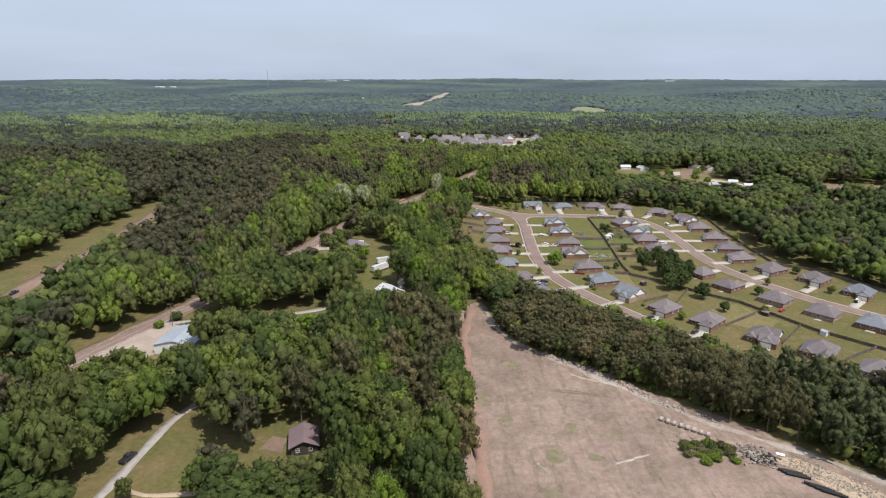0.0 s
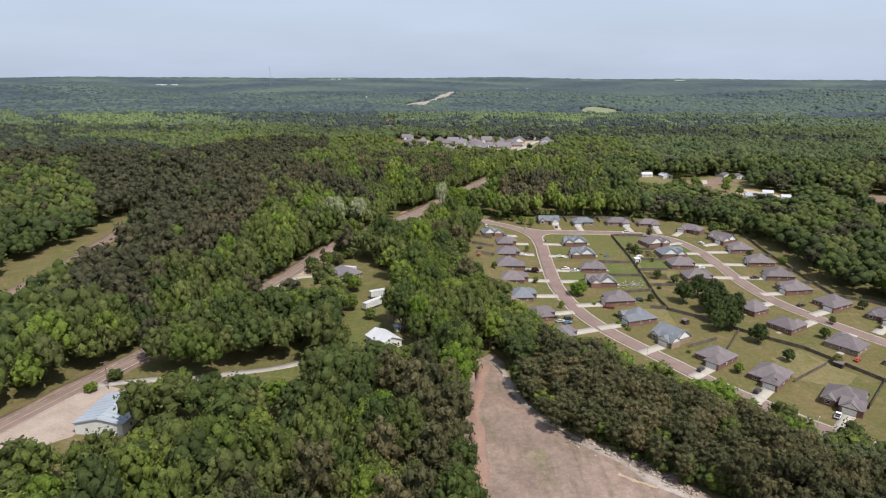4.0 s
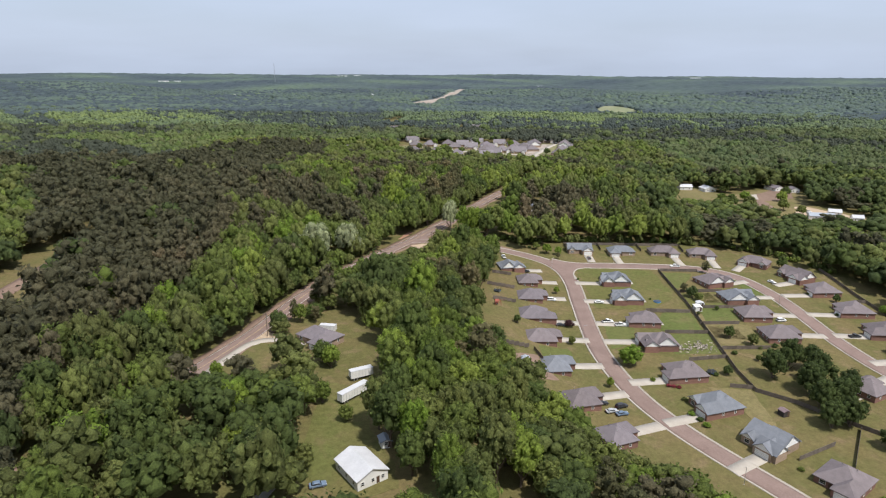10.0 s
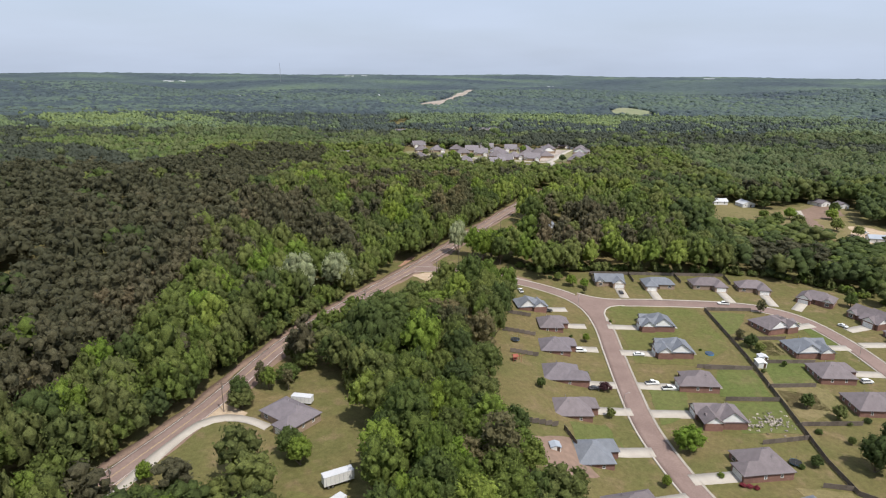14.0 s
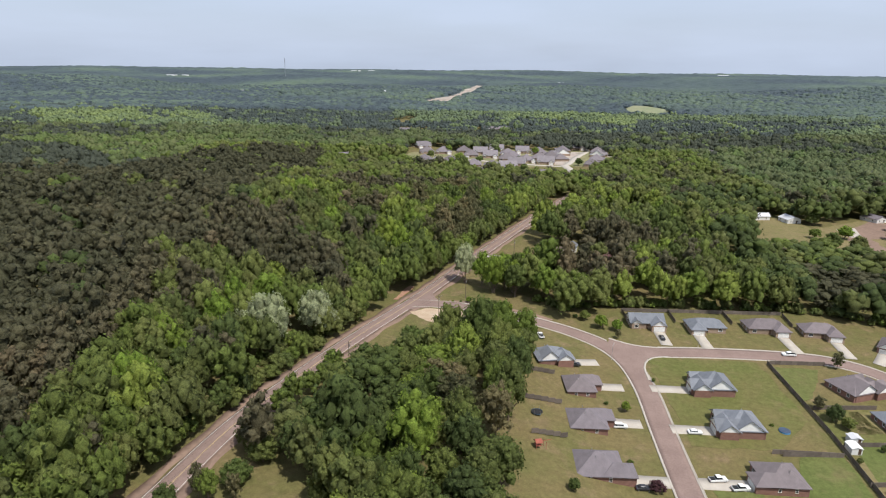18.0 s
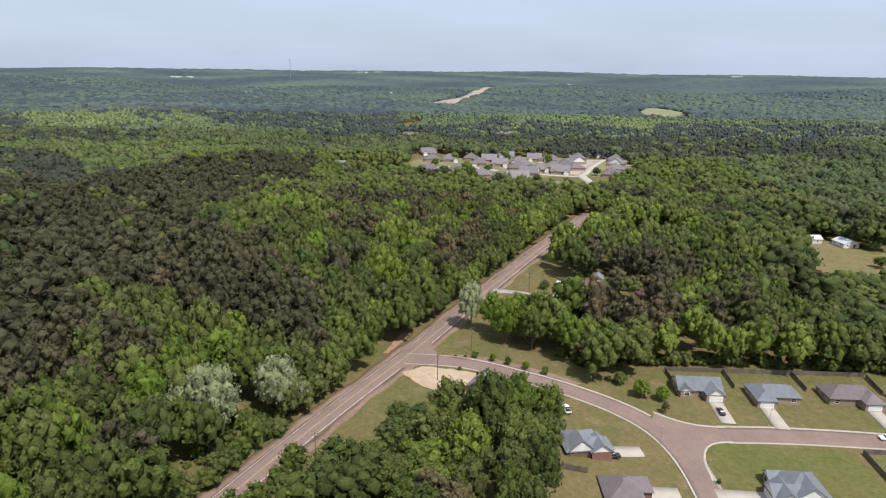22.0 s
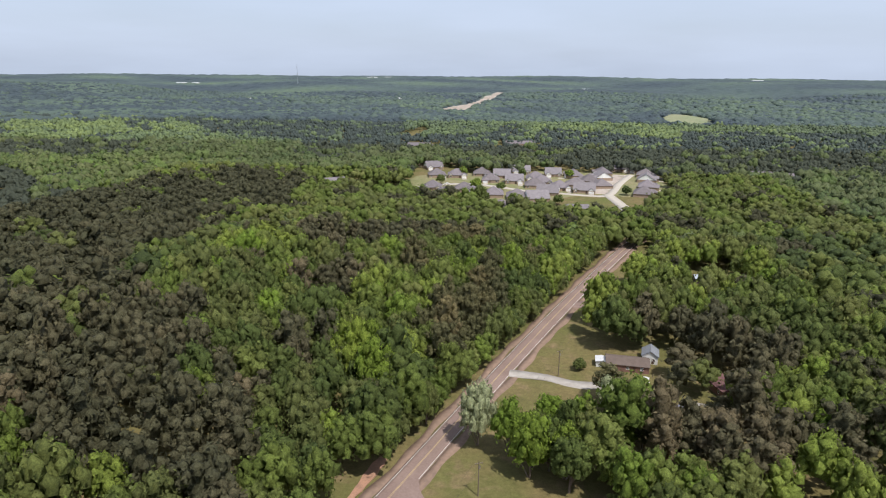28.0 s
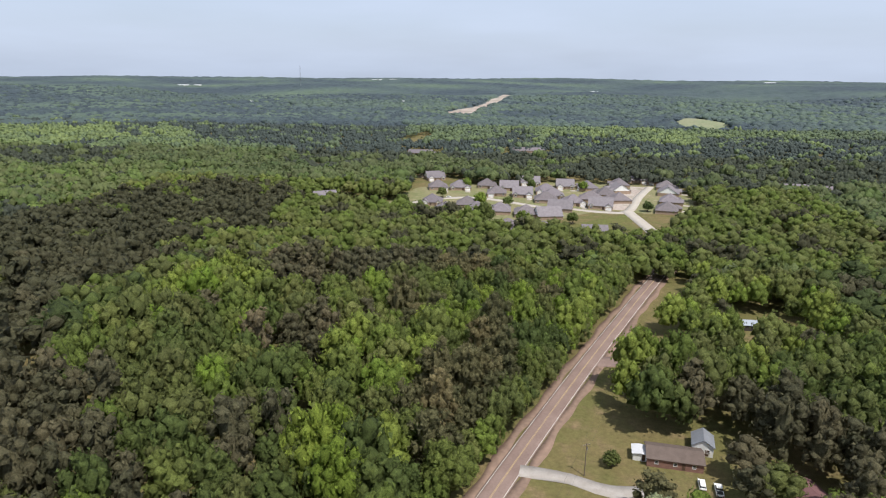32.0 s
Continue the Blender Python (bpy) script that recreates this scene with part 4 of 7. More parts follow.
hedge_row(ROAD_R, 9.6, 500, 800, 6.5, 31, "leafy trees along the country road")
hedge_row(ROAD_R, -4.5, 814, 880, 6.0, 33, "leafy trees on the far side of the road")
hedge_row(ROAD_R, 9.0, 270, 415, 7.0, 32, "leafy trees beside the lower country road")
hedge_row(ROAD_R, 8.0, 412, 500, 5.0, 34, "scrubby young trees at the road's edge", (2.6, 4.2), (5, 11))
hedge_row(ROAD_R, -10.0, 438, 478, 8.5, 35, "leafy trees that lean over the road", (3.4, 4.8), (7, 11))
hedge_row(ROAD_R, -10.0, 288, 332, 7.0, 36, "leafy trees beside the lower road", (4.5, 6.0), (13, 18))
for x_, y_, r_, h_, p_ in ((-76, 393, 4.0, 8.5, False), (-79, 399, 3.2, 7.0, False), (-72.5, 404, 2.3, 10.5, True), (-65, 411, 4.6, 6.5, False), (-61, 421, 5.0, 8.0, False), (-68, 428, 3.6, 7.5, False)):
    tree(x_, y_, r_, h_, p_, "young dark pine beside the road" if p_ else "bushy green tree beside the road and lawn", "trees beside the road")


def undergrowth(line, n, seed, low, high, label):
    """Bushes and saplings along a wood's edge."""
    rng = np.random.default_rng(seed)
    P = curve_pts(line, 2.0)
    t = rng.uniform(0, len(P) - 1.01, n)
    k = t.astype(int)
    Q = P[k] + (P[k + 1] - P[k]) * (t - k)[:, None] + rng.normal(size=(n, 2)) * 1.1
    hh = low + (high - low) * rng.uniform(size=n) ** 2
    wood("bushes", MID_B, Q[:, 0], Q[:, 1], 0.9 + hh * 0.3, hh, np.clip(rng.normal(0.5, 0.28, n), 0, 1), 0.98, 1.95, rng, M_LEAF_S, label)


undergrowth([(26, 262), (33, 249), (49, 228), (66, 210), (80, 197), (95, 184), (108, 172), (122, 157), (150, 126)], 120, 51, 1.5, 7.5, "green bushes at the foot of the pine belt")
undergrowth([(2, 280), (2, 240), (0, 200), (2, 160), (3, 120)], 60, 52, 1.5, 6.0, "green bushes along the field's edge")
undergrowth([(20, 296), (34, 300), (46, 304), (58, 300), (70, 292)], 50, 53, 3.0, 9.0, "leafy saplings behind the pine belt")
undergrowth([(60, 562), (90, 566), (120, 566), (150, 566), (176, 564), (206, 548), (234, 512)], 120, 54, 2.0, 6.5, "green bushes along the back fences")
undergrowth([(-96, 450), (-86, 466), (-78, 484), (-64, 496)], 40, 56, 1.0, 5.0, "scrub on the bank beside the road")
undergrowth([(-84, 492), (-72, 500), (-60, 512)], 26, 57, 2.0, 7.0, "bushes under pale trees")
undergrowth([(30, 566), (44, 558), (56, 562)], 26, 55, 1.5, 5.0, "green bushes behind the planting bed")


# ---- canopy of the far woods ----
def canopy(x, y):
    """Treetops over the far land."""
    z = ground(x, y)
    bump = 0
    for k, (s, a) in enumerate(((11.0, 4.0), (23.0, 3.0), (60.0, 3.0))):
        bump = bump + a * np.abs(np.sin(x / s + 2 * np.sin(y / (s * 2.1) + k)) * np.sin(y / s * 1.1 + 2 * np.sin(x / (s * 1.7))))
    rng = np.random.default_rng(5)
    up = z + 3 + bump + rng.uniform(0, 5, np.shape(x))
    hole = np.zeros(np.shape(x), bool)
    for p in FAR_OPEN:
        hole |= inside(x, y, p)
    return np.where(hole, z - 2, up)


def canopy_mesh(name, n_a, r_edges, label):
    ang = np.linspace(-0.75, 0.75, n_a)
    A, Rr = np.meshgrid(ang, r_edges)
    rng = np.random.default_rng(8)
    A = A + rng.uniform(-0.4, 0.4, A.shape) * (1.5 / n_a)
    Rr = Rr + rng.uniform(-0.3, 0.3, Rr.shape) * np.gradient(r_edges)[:, None]
    X, Y = np.sin(A) * Rr, 100 + np.cos(A) * Rr
    Z = canopy(X, Y)
    Z[0] = ground(X[0], Y[0]) - 1
    V = np.stack([X.ravel(), Y.ravel(), Z.ravel()], 1)
    nx = n_a
    i = np.arange((len(r_edges) - 1) * (nx - 1))
    r, c = i // (nx - 1), i % (nx - 1)
    a = r * nx + c
    p = 0.5 + 0.3 * np.sin(X / 130 + np.sin(Y / 210) * 2) + 0.3 * np.sin(Y / 90 + np.sin(X / 300) * 2)
    T = np.clip(0.1 + 0.8 * (p.ravel() - 0.3) + rng.uniform(-0.12, 0.2, len(V)), 0, 1)
    # canopy colour has the haze of distance painted in
    me = mesh_np(name, V, np.stack([a, a + 1, a + nx + 1, a + nx], 1), M_DISTANT_HAZE, tint=T, smooth=False)
    return tagged(new(name, me), label, "woods", kind="stuff")


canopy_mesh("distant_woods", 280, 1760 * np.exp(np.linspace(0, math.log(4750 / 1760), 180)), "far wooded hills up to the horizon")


# ---- building parts ----
def part(name, bm, material, parent, label=""):
    me = bpy.data.meshes.new(name)
    bm.to_mesh(me)
    bm.free()
    me.materials.append(material)
    o = new(name, me)
    o.parent = parent
    if label:
        o["label"] = label
    return o


def box(bm, x0, y0, z0, x1, y1, z1):
    v = [bm.verts.new(p) for p in ((x0, y0, z0), (x1, y0, z0), (x1, y1, z0), (x0, y1, z0), (x0, y0, z1), (x1, y0, z1), (x1, y1, z1), (x0, y1, z1))]
    for f in ((3, 2, 1, 0), (4, 5, 6, 7), (0, 1, 5, 4), (1, 2, 6, 5), (2, 3, 7, 6), (3, 0, 4, 7)):
        bm.faces.new([v[i] for i in f])
    return v


def boxes(*b):
    bm = bmesh.new()
    for q in b:
        box(bm, *q)
    return bm


def solid(bm, lower, faces, thick):
    """A shell of the given faces over the points, thick downwards."""
    top = [bm.verts.new(p) for p in lower]
    bot = [bm.verts.new((p[0], p[1], p[2] - thick)) for p in lower]
    edges = {}
    for f in faces:
        bm.faces.new([top[i] for i in f])
        bm.faces.new([bot[i] for i in reversed(f)])
        for a, b in zip(f, f[1:] + f[:1]):
            edges[(a, b)] = 1
    for a, b in edges:
        if (b, a) not in edges:
            bm.faces.new([top[b], top[a], bot[a], bot[b]])


def hip(x0, y0, x1, y1, z, rise, over=0.45):
    """A hipped roof over a rectangle."""
    x0, y0, x1, y1 = x0 - over, y0 - over, x1 + over, y1 + over
    bm = bmesh.new()
    w, d = x1 - x0, y1 - y0
    if w >= d:
        a, b = (x0 + d / 2, (y0 + y1) / 2, z + rise), (x1 - d / 2, (y0 + y1) / 2, z + rise)
        pts = [(x0, y0, z), (x1, y0, z), (x1, y1, z), (x0, y1, z), a, b]
        faces = [[0, 1, 5, 4], [1, 2, 5], [2, 3, 4, 5], [3, 0, 4]]
    else:
        a, b = ((x0 + x1) / 2, y0 + w / 2, z + rise), ((x0 + x1) / 2, y1 - w / 2, z + rise)
        pts = [(x0, y0, z), (x1, y0, z), (x1, y1, z), (x0, y1, z), a, b]
        faces = [[0, 1, 4], [1, 2, 5, 4], [2, 3, 5], [3, 0, 4, 5]]
    solid(bm, pts, faces, 0.22)
    return bm


def gable(x0, y0, x1, y1, z, rise, over=0.4, along="y"):
    """A gabled roof whose ridge runs along y or x."""
    bm = bmesh.new()
    x0, y0, x1, y1 = x0 - over, y0 - over, x1 + over, y1 + over
    if along == "y":
        m = (x0 + x1) / 2
        pts = [(x0, y0, z), (m, y0, z + rise), (x1, y0, z), (x1, y1, z), (m, y1, z + rise), (x0, y1, z)]
        solid(bm, pts, [[0, 1, 4, 5], [1, 2, 3, 4]], 0.22)
    else:
        m = (y0 + y1) / 2
        pts = [(x0, y0, z), (x1, y0, z), (x1, m, z + rise), (x0, m, z + rise), (x1, y1, z), (x0, y1, z)]
        solid(bm, pts, [[0, 1, 2, 3], [3, 2, 4, 5]], 0.22)
    bmesh.ops.recalc_face_normals(bm, faces=bm.faces[:])
    return bm


def gable_wall(x0, x1, y, z, rise, thick=0.15):
    """The triangle of wall under a gable."""
    bm = bmesh.new()
    m = (x0 + x1) / 2
    f = [bm.verts.new(p) for p in ((x0, y, z), (x1, y, z), (m, y, z + rise))]
    b = [bm.verts.new(p) for p in ((x0, y + thick, z), (x1, y + thick, z), (m, y + thick, z + rise))]
    bm.faces.new(f), bm.faces.new(b[::-1])
    for i in range(3):
        bm.faces.new([f[(i + 1) % 3], f[i], b[i], b[(i + 1) % 3]])
    bmesh.ops.recalc_face_normals(bm, faces=bm.faces[:])
    return bm


def window(parent, x, y, z, w, h, face):
    """A window with frame, pane and sill on a wall that faces -y, +y, -x or +x."""
    dx, dy = {"-y": (0, -1), "+y": (0, 1), "-x": (-1, 0), "+x": (1, 0)}[face]

    def slab(u0, u1, z0, z1, o0, o1):
        if dy:
            return (x + u0, min(y + dy * o0, y + dy * o1), z0, x + u1, max(y + dy * o0, y + dy * o1), z1)
        return (min(x + dx * o0, x + dx * o1), y + u0, z0, max(x + dx * o0, x + dx * o1), y + u1, z1)
    f = part("window", boxes(slab(-w / 2, -w / 2 + 0.09, z, z + h, -0.02, 0.06), slab(w / 2 - 0.09, w / 2, z, z + h, -0.02, 0.06),
                             slab(-w / 2 + 0.09, w / 2 - 0.09, z + h - 0.09, z + h, -0.02, 0.06), slab(-w / 2 + 0.09, w / 2 - 0.09, z, z + 0.09, -0.02, 0.06),
                             slab(-w / 2 + 0.09, w / 2 - 0.09, z + h / 2 - 0.03, z + h / 2 + 0.03, -0.02, 0.05)), M_WHITE, parent, "white framed sash window")
    part("pane", boxes(slab(-w / 2 + 0.09, w / 2 - 0.09, z + 0.09, z + h - 0.09, -0.02, 0.02)), M_GLASS, f)
    part("sill", boxes(slab(-w / 2 - 0.06, w / 2 + 0.06, z - 0.08, z, -0.02, 0.1)), M_CONC, f)


def house(x, y, rot, w=13.0, d=17.0, side=1, roof=(0.17, 0.148, 0.145), brick=(0.26, 0.17, 0.13), style="hip", gable_mat=None, drive=13.0, rise=None, garage=True, label="", porch=False, detail=True, sg=0):
    """A one-storey house whose street front faces local -y; the garage wing stands forward on one side."""
    w, drive, d = w * 0.92, (drive + d * 0.07) if drive else 0, d * 0.86
    e = new("house")
    z = min(gz(x + i, y + j) for i in (-6, 6) for j in (-6, 6)) + 0.35
    e.matrix_basis = pose(x, y, z, 0, 0, rot)
    rm, bm_ = roof_mat(*roof), brick_mat(*brick)
    gm = gable_mat or M_WHITE
    eave = 2.75
    gw, gp = 6.6, 3.2
    x0, x1, y0, y1 = -w / 2, w / 2, -d / 2 + gp, d / 2
    rise = rise or min(w, y1 - y0) / 2 * 0.66
    part("wall", boxes((x0, y0, -2.0, x1, y1, eave)), bm_, e, "brick outer walls")
    gx0, gx1 = (x1 - gw, x1) if side > 0 else (x0, x0 + gw)
    if garage:
        part("garage", boxes((gx0, -d / 2, -2.0, gx1, y0, eave)), bm_, e, "brick garage wing")
    # main roof
    if style == "gable":
        part("roof", gable(x0, y0, x1, y1, eave, rise, 0.45, "x"), rm, e, "shingled gable roof")
        for xa in (x0, x1 - 0.15):
            b = bmesh.new()
            f = [b.verts.new(p) for p in ((xa, y0, eave), (xa, y1, eave), (xa, (y0 + y1) / 2, eave + rise - 0.15))]
            g = [b.verts.new((v.co.x + 0.15, v.co.y, v.co.z)) for v in f]
            b.faces.new(f), b.faces.new(g[::-1])
            for i in range(3):
                b.faces.new([f[(i + 1) % 3], f[i], g[i], g[(i + 1) % 3]])
            bmesh.ops.recalc_face_normals(b, faces=b.faces[:])
            part("gable_wall", b, gm, e, "pale gable siding")
    else:
        part("roof", hip(x0, y0, x1, y1, eave, rise), rm, e, "shingled hipped roof")
    # garage wing roof, running back into the main roof
    if garage:
        gr = gw / 2 * 0.78
        if style == "hip":
            part("wing_roof", hip(gx0, -d / 2, gx1, y0 + gw, eave + 0.02, gr), rm, e)
        else:
            part("wing_roof", gable(gx0, -d / 2, gx1, y0 + gw * 0.8, eave + 0.02, gr), rm, e)
            part("gable_wall", gable_wall(gx0, gx1, -d / 2, eave, gr - 0.1), gm, e, "pale gable siding")
        gc = (gx0 + gx1) / 2
        gd = part("garage_door", boxes((gc - 2.45, -d / 2 - 0.05, 0.0, gc + 2.45, -d / 2 + 0.05, 2.2)), M_WHITE, e, "white panelled garage door")
        for k in range(3):
            part("rail", boxes((gc - 2.45, -d / 2 - 0.075, 0.55 + 0.55 * k - 0.02, gc + 2.45, -d / 2 - 0.05, 0.55 + 0.55 * k + 0.02)), M_CONC, gd)
    # second small front gable beside the door
    fx = (x0 + 2.6) if side > 0 else (x1 - 2.6)
    if style in ("gable", "mixed"):
        part("front_gable", gable(fx - 2.4, y0 - 1.0, fx + 2.4, y0 + 3.5, eave + 0.03, 2.0), rm, e)
        part("gable_wall", gable_wall(fx - 2.4, fx + 2.4, y0 - 0.9, eave, 1.9), gm, e, "pale gable siding")
        part("bay", boxes((fx - 2.2, y0 - 0.9, -2.0, fx + 2.2, y0, eave)), bm_, e)
        window(e, fx, y0 - 0.9, 0.8, 1.9, 1.5, "-y")
    else:
        window(e, fx, y0, 0.8, 1.9, 1.5, "-y")
    dx_ = (gx0 - 1.4) if side > 0 else (gx1 + 1.4)
    fd = part("front_door", boxes((dx_ - 0.5, y0 - 0.06, 0.0, dx_ + 0.5, y0 + 0.05, 2.1)), M_DOOR, e, "dark front door")
    part("handle", boxes((dx_ + 0.36, y0 - 0.12, 0.98, dx_ + 0.42, y0 - 0.06, 1.08)), M_RIM, fd)
    if detail:
        for wx in (x0 + w * 0.2, x0 + w * 0.5, x0 + w * 0.8):
            window(e, wx, y1, 0.9, 1.3, 1.3, "+y")
        for wy in (y0 + (y1 - y0) * 0.3, y0 + (y1 - y0) * 0.7):
            window(e, x0, wy, 0.9, 1.0, 1.3, "-x")
            window(e, x1, wy, 0.9, 1.0, 1.3, "+x")
        for k, (vx, vy) in enumerate(((0.9, 1.2), (-1.8, 2.6), (2.4, 3.0))):
            v, q = tube([(vx, vy, eave + rise * 0.55), (vx, vy, eave + rise * 0.8 + 0.35)], 0.09, 0.09)
            o = new("vent_pipe", mesh_np("vent_pipe", v, q, M_RIM))
            o.parent = e
        part("roof_vent", boxes((-0.3, 1.7, eave + rise * 0.7, 0.3, 2.3, eave + rise * 0.82 + 0.2)), M_POLE, e)
        part("patio", boxes((-2.2, y1, -2.0, 2.2, y1 + 2.8, -0.05)), M_CONC, e, "concrete patio slab")
    if sg:
        # two cross gables on one flank, the rear one broader and higher
        for ya, yb, gh, out in ((-d / 2 + 0.5, -d / 2 + 7.2, 2.7, 1.3), (-d / 2 + 5.8, d / 2 - 0.6, 4.0, 0.2)):
            xa, xb = (0.0, x1 + out) if sg > 0 else (x0 - out, 0.0)
            part("cross_gable", gable(xa, ya, xb, yb, eave + 0.05 + 0.01 * gh, gh, 0.4, "x"), rm, e)
            part("bay", boxes((xa if sg < 0 else x1 - 0.1, ya + 0.2, -2.0, x0 + 0.1 if sg < 0 else xb, yb - 0.2, eave)), bm_, e)
            xw = xb - 0.1 if sg > 0 else xa
            b = bmesh.new()
            f = [b.verts.new(p) for p in ((xw, ya, eave), (xw, yb, eave), (xw, (ya + yb) / 2, eave + gh - 0.1))]
            g = [b.verts.new((v.co.x + 0.1, v.co.y, v.co.z)) for v in f]
            b.faces.new(f), b.faces.new(g[::-1])
            for i in range(3):
                b.faces.new([f[(i + 1) % 3], f[i], g[i], g[(i + 1) % 3]])
            bmesh.ops.recalc_face_normals(b, faces=b.faces[:])
            part("gable_wall", b, gm, e, "white gable siding")
    if porch:
        part("porch_roof", boxes((-3, y1, 2.45, 3, y1 + 3.2, 2.6)), rm, e)
        for px in (-2.8, 2.7):
            part("post", boxes((px, y1 + 3.0, -1.0, px + 0.14, y1 + 3.14, 2.45)), M_WHITE, e)
    tagged(e, label or "one-storey brick house with a grey-brown shingle roof", "house", "houses of the estate")
    if drive:
        gc = (gx0 + gx1) / 2
        m = pose(x, y, 0, 0, 0, rot)
        a, b = m @ Vector((gc, -d / 2 + 0.2, 0)), m @ Vector((gc, -d / 2 - drive, 0))
        line = np.array([[a.x + (b.x - a.x) * t, a.y + (b.y - a.y) * t] for t in np.linspace(0, 1, 8)])
        strip("driveway", line, -2.5, 2.5, 0.19, M_CONC, "pale concrete driveway from garage to street", "driveway", cross=3, thick=0.4)
    return e


M_DOOR = mat("door paint", (0.10, 0.06, 0.04), 0.6, scale=2, fine=9)
GREY = (0.180, 0.158, 0.168)
BROWN = (0.182, 0.155, 0.158)
BLUE = (0.185, 0.195, 0.215)
TAN = (0.34, 0.25, 0.18)
RED = (0.24, 0.13, 0.10)

# street A, west row
house(32, 504, 100, 12, 17, -1, BLUE, RED, "hip", drive=10, sg=-1, label="brick house with blue-grey roof and white gables")
house(41, 483, 92, 13, 16, 1, BROWN, RED, drive=8)
house(40, 460, 90, 13, 18, 1, GREY, RED, drive=9)
house(39, 436, 90, 14, 21, -1, GREY, RED, drive=10, porch=True)
house(39, 411, 92, 13, 20, 1, BROWN, RED, drive=12)
house(42, 386, 95, 14, 17, 1, BLUE, RED, drive=12, label="brick house with a blue-grey hipped roof")
house(48, 361.5, 105, 13, 18, 1, BROWN, RED, drive=11)
house(56, 339, 112, 12, 16, 1, GREY, RED, drive=12)
# street A, east row
house(90, 490, -90, 14, 19, 1, BLUE, RED, "mixed", drive=13, sg=1, label="brick house with white gables and blue-grey roof")
house(90, 464, -90, 14, 19, 1, BLUE, RED, "mixed", drive=13, sg=1, label="brick house with white gables and blue-grey roof")
house(91, 436, -90, 13, 18, 1, BROWN, RED, drive=14)
house(91, 412, -88, 13, 19, -1, BROWN, RED, "mixed", drive=14, sg=1)
house(93, 385, -80, 14, 20, 1, BROWN, RED, drive=14)
house(97, 361, -70, 14, 20, 1, BLUE, RED, "mixed", drive=14, label="brick house with blue-grey roof and clipped shrubs")
house(107, 339, -58, 14, 19, 1, BLUE, TAN, "gable", sg=1, drive=14, label="pale brick house with a blue-grey gable roof")
house(121, 319, -52, 14, 19, 1, BROWN, RED, drive=13)
house(138, 303, -46, 14, 21, 1, BROWN, RED, drive=14)
house(159, 285, -42, 15, 20, 1, BROWN, RED, "mixed", drive=14, sg=1)
house(177, 268, -41, 15, 22, 1, BROWN, RED, "mixed", drive=14)
house(191, 247, -41, 15, 20, 1, BROWN, RED, drive=14)
house(214, 226, -41, 15, 20, 1, BROWN, RED, drive=14)
# side street, north side
house(80, 543, 0, 17, 15, 1, BLUE, TAN, "gable", drive=12, label="pale brick house with a blue-grey roof")
house(107, 541, 0, 18, 14, -1, BLUE, TAN, drive=12)
house(135, 543, 0, 19, 15, 1, BROWN, TAN, drive=14)
house(159, 541, -6, 17, 15, 1, BROWN, TAN, drive=14)
house(187, 527, -40, 18, 16, -1, BROWN, RED, "mixed", drive=12)
house(201, 505, -68, 18, 17, 1, BROWN, RED, "gable", sg=1, drive=12, label="brick house with a broad white gable")
house(204, 483, -85, 15, 19, 1, BROWN, RED, drive=14)
house(205, 456, -90, 15, 20, 1, BROWN, RED, drive=14)
house(205, 431, -92, 15, 20, 1, BROWN, RED, drive=14)
house(203, 408, -80, 14, 20, 1, BROWN, RED, "mixed", drive=12)
house(213, 386, -62, 15, 20, 1, BROWN, RED, drive=12)
house(232, 369, -52, 16, 19, 1, BROWN, RED, "mixed", drive=14)
house(247, 348, -48, 16, 19, 1, BLUE, RED, "mixed", drive=14)
house(268, 330, -46, 16, 19, 1, BROWN, RED, drive=14)
# side street, south side
house(148, 493, 110, 14, 20, -1, BROWN, RED, "mixed", drive=12, sg=-1)
house(152, 469, 95, 14, 20, 1, BLUE, RED, "mixed", drive=12, sg=-1)
house(152, 447, 90, 14, 20, 1, BROWN, RED, drive=12)
house(154, 424, 90, 14, 21, 1, BROWN, RED, drive=12)
house(166, 377, 118, 13, 17, 1, BROWN, RED, drive=10)
house(173, 356, 124, 14, 17, -1, BROWN, RED, drive=12)
house(192, 336, 128, 16, 19, 1, BROWN, TAN, drive=8)
house(209, 318, 130, 16, 19, 1, BROWN, TAN, drive=8)
house(227, 302, 131, 16, 19, 1, BLUE, RED, drive=8)
house(246, 285, 132, 16, 19, 1, BROWN, RED, drive=8)

patch("dirt_field", FIELD, 0.10, M_FIELD, "cleared field of bare red-brown soil with wheel tracks", "field", wob=2.0)

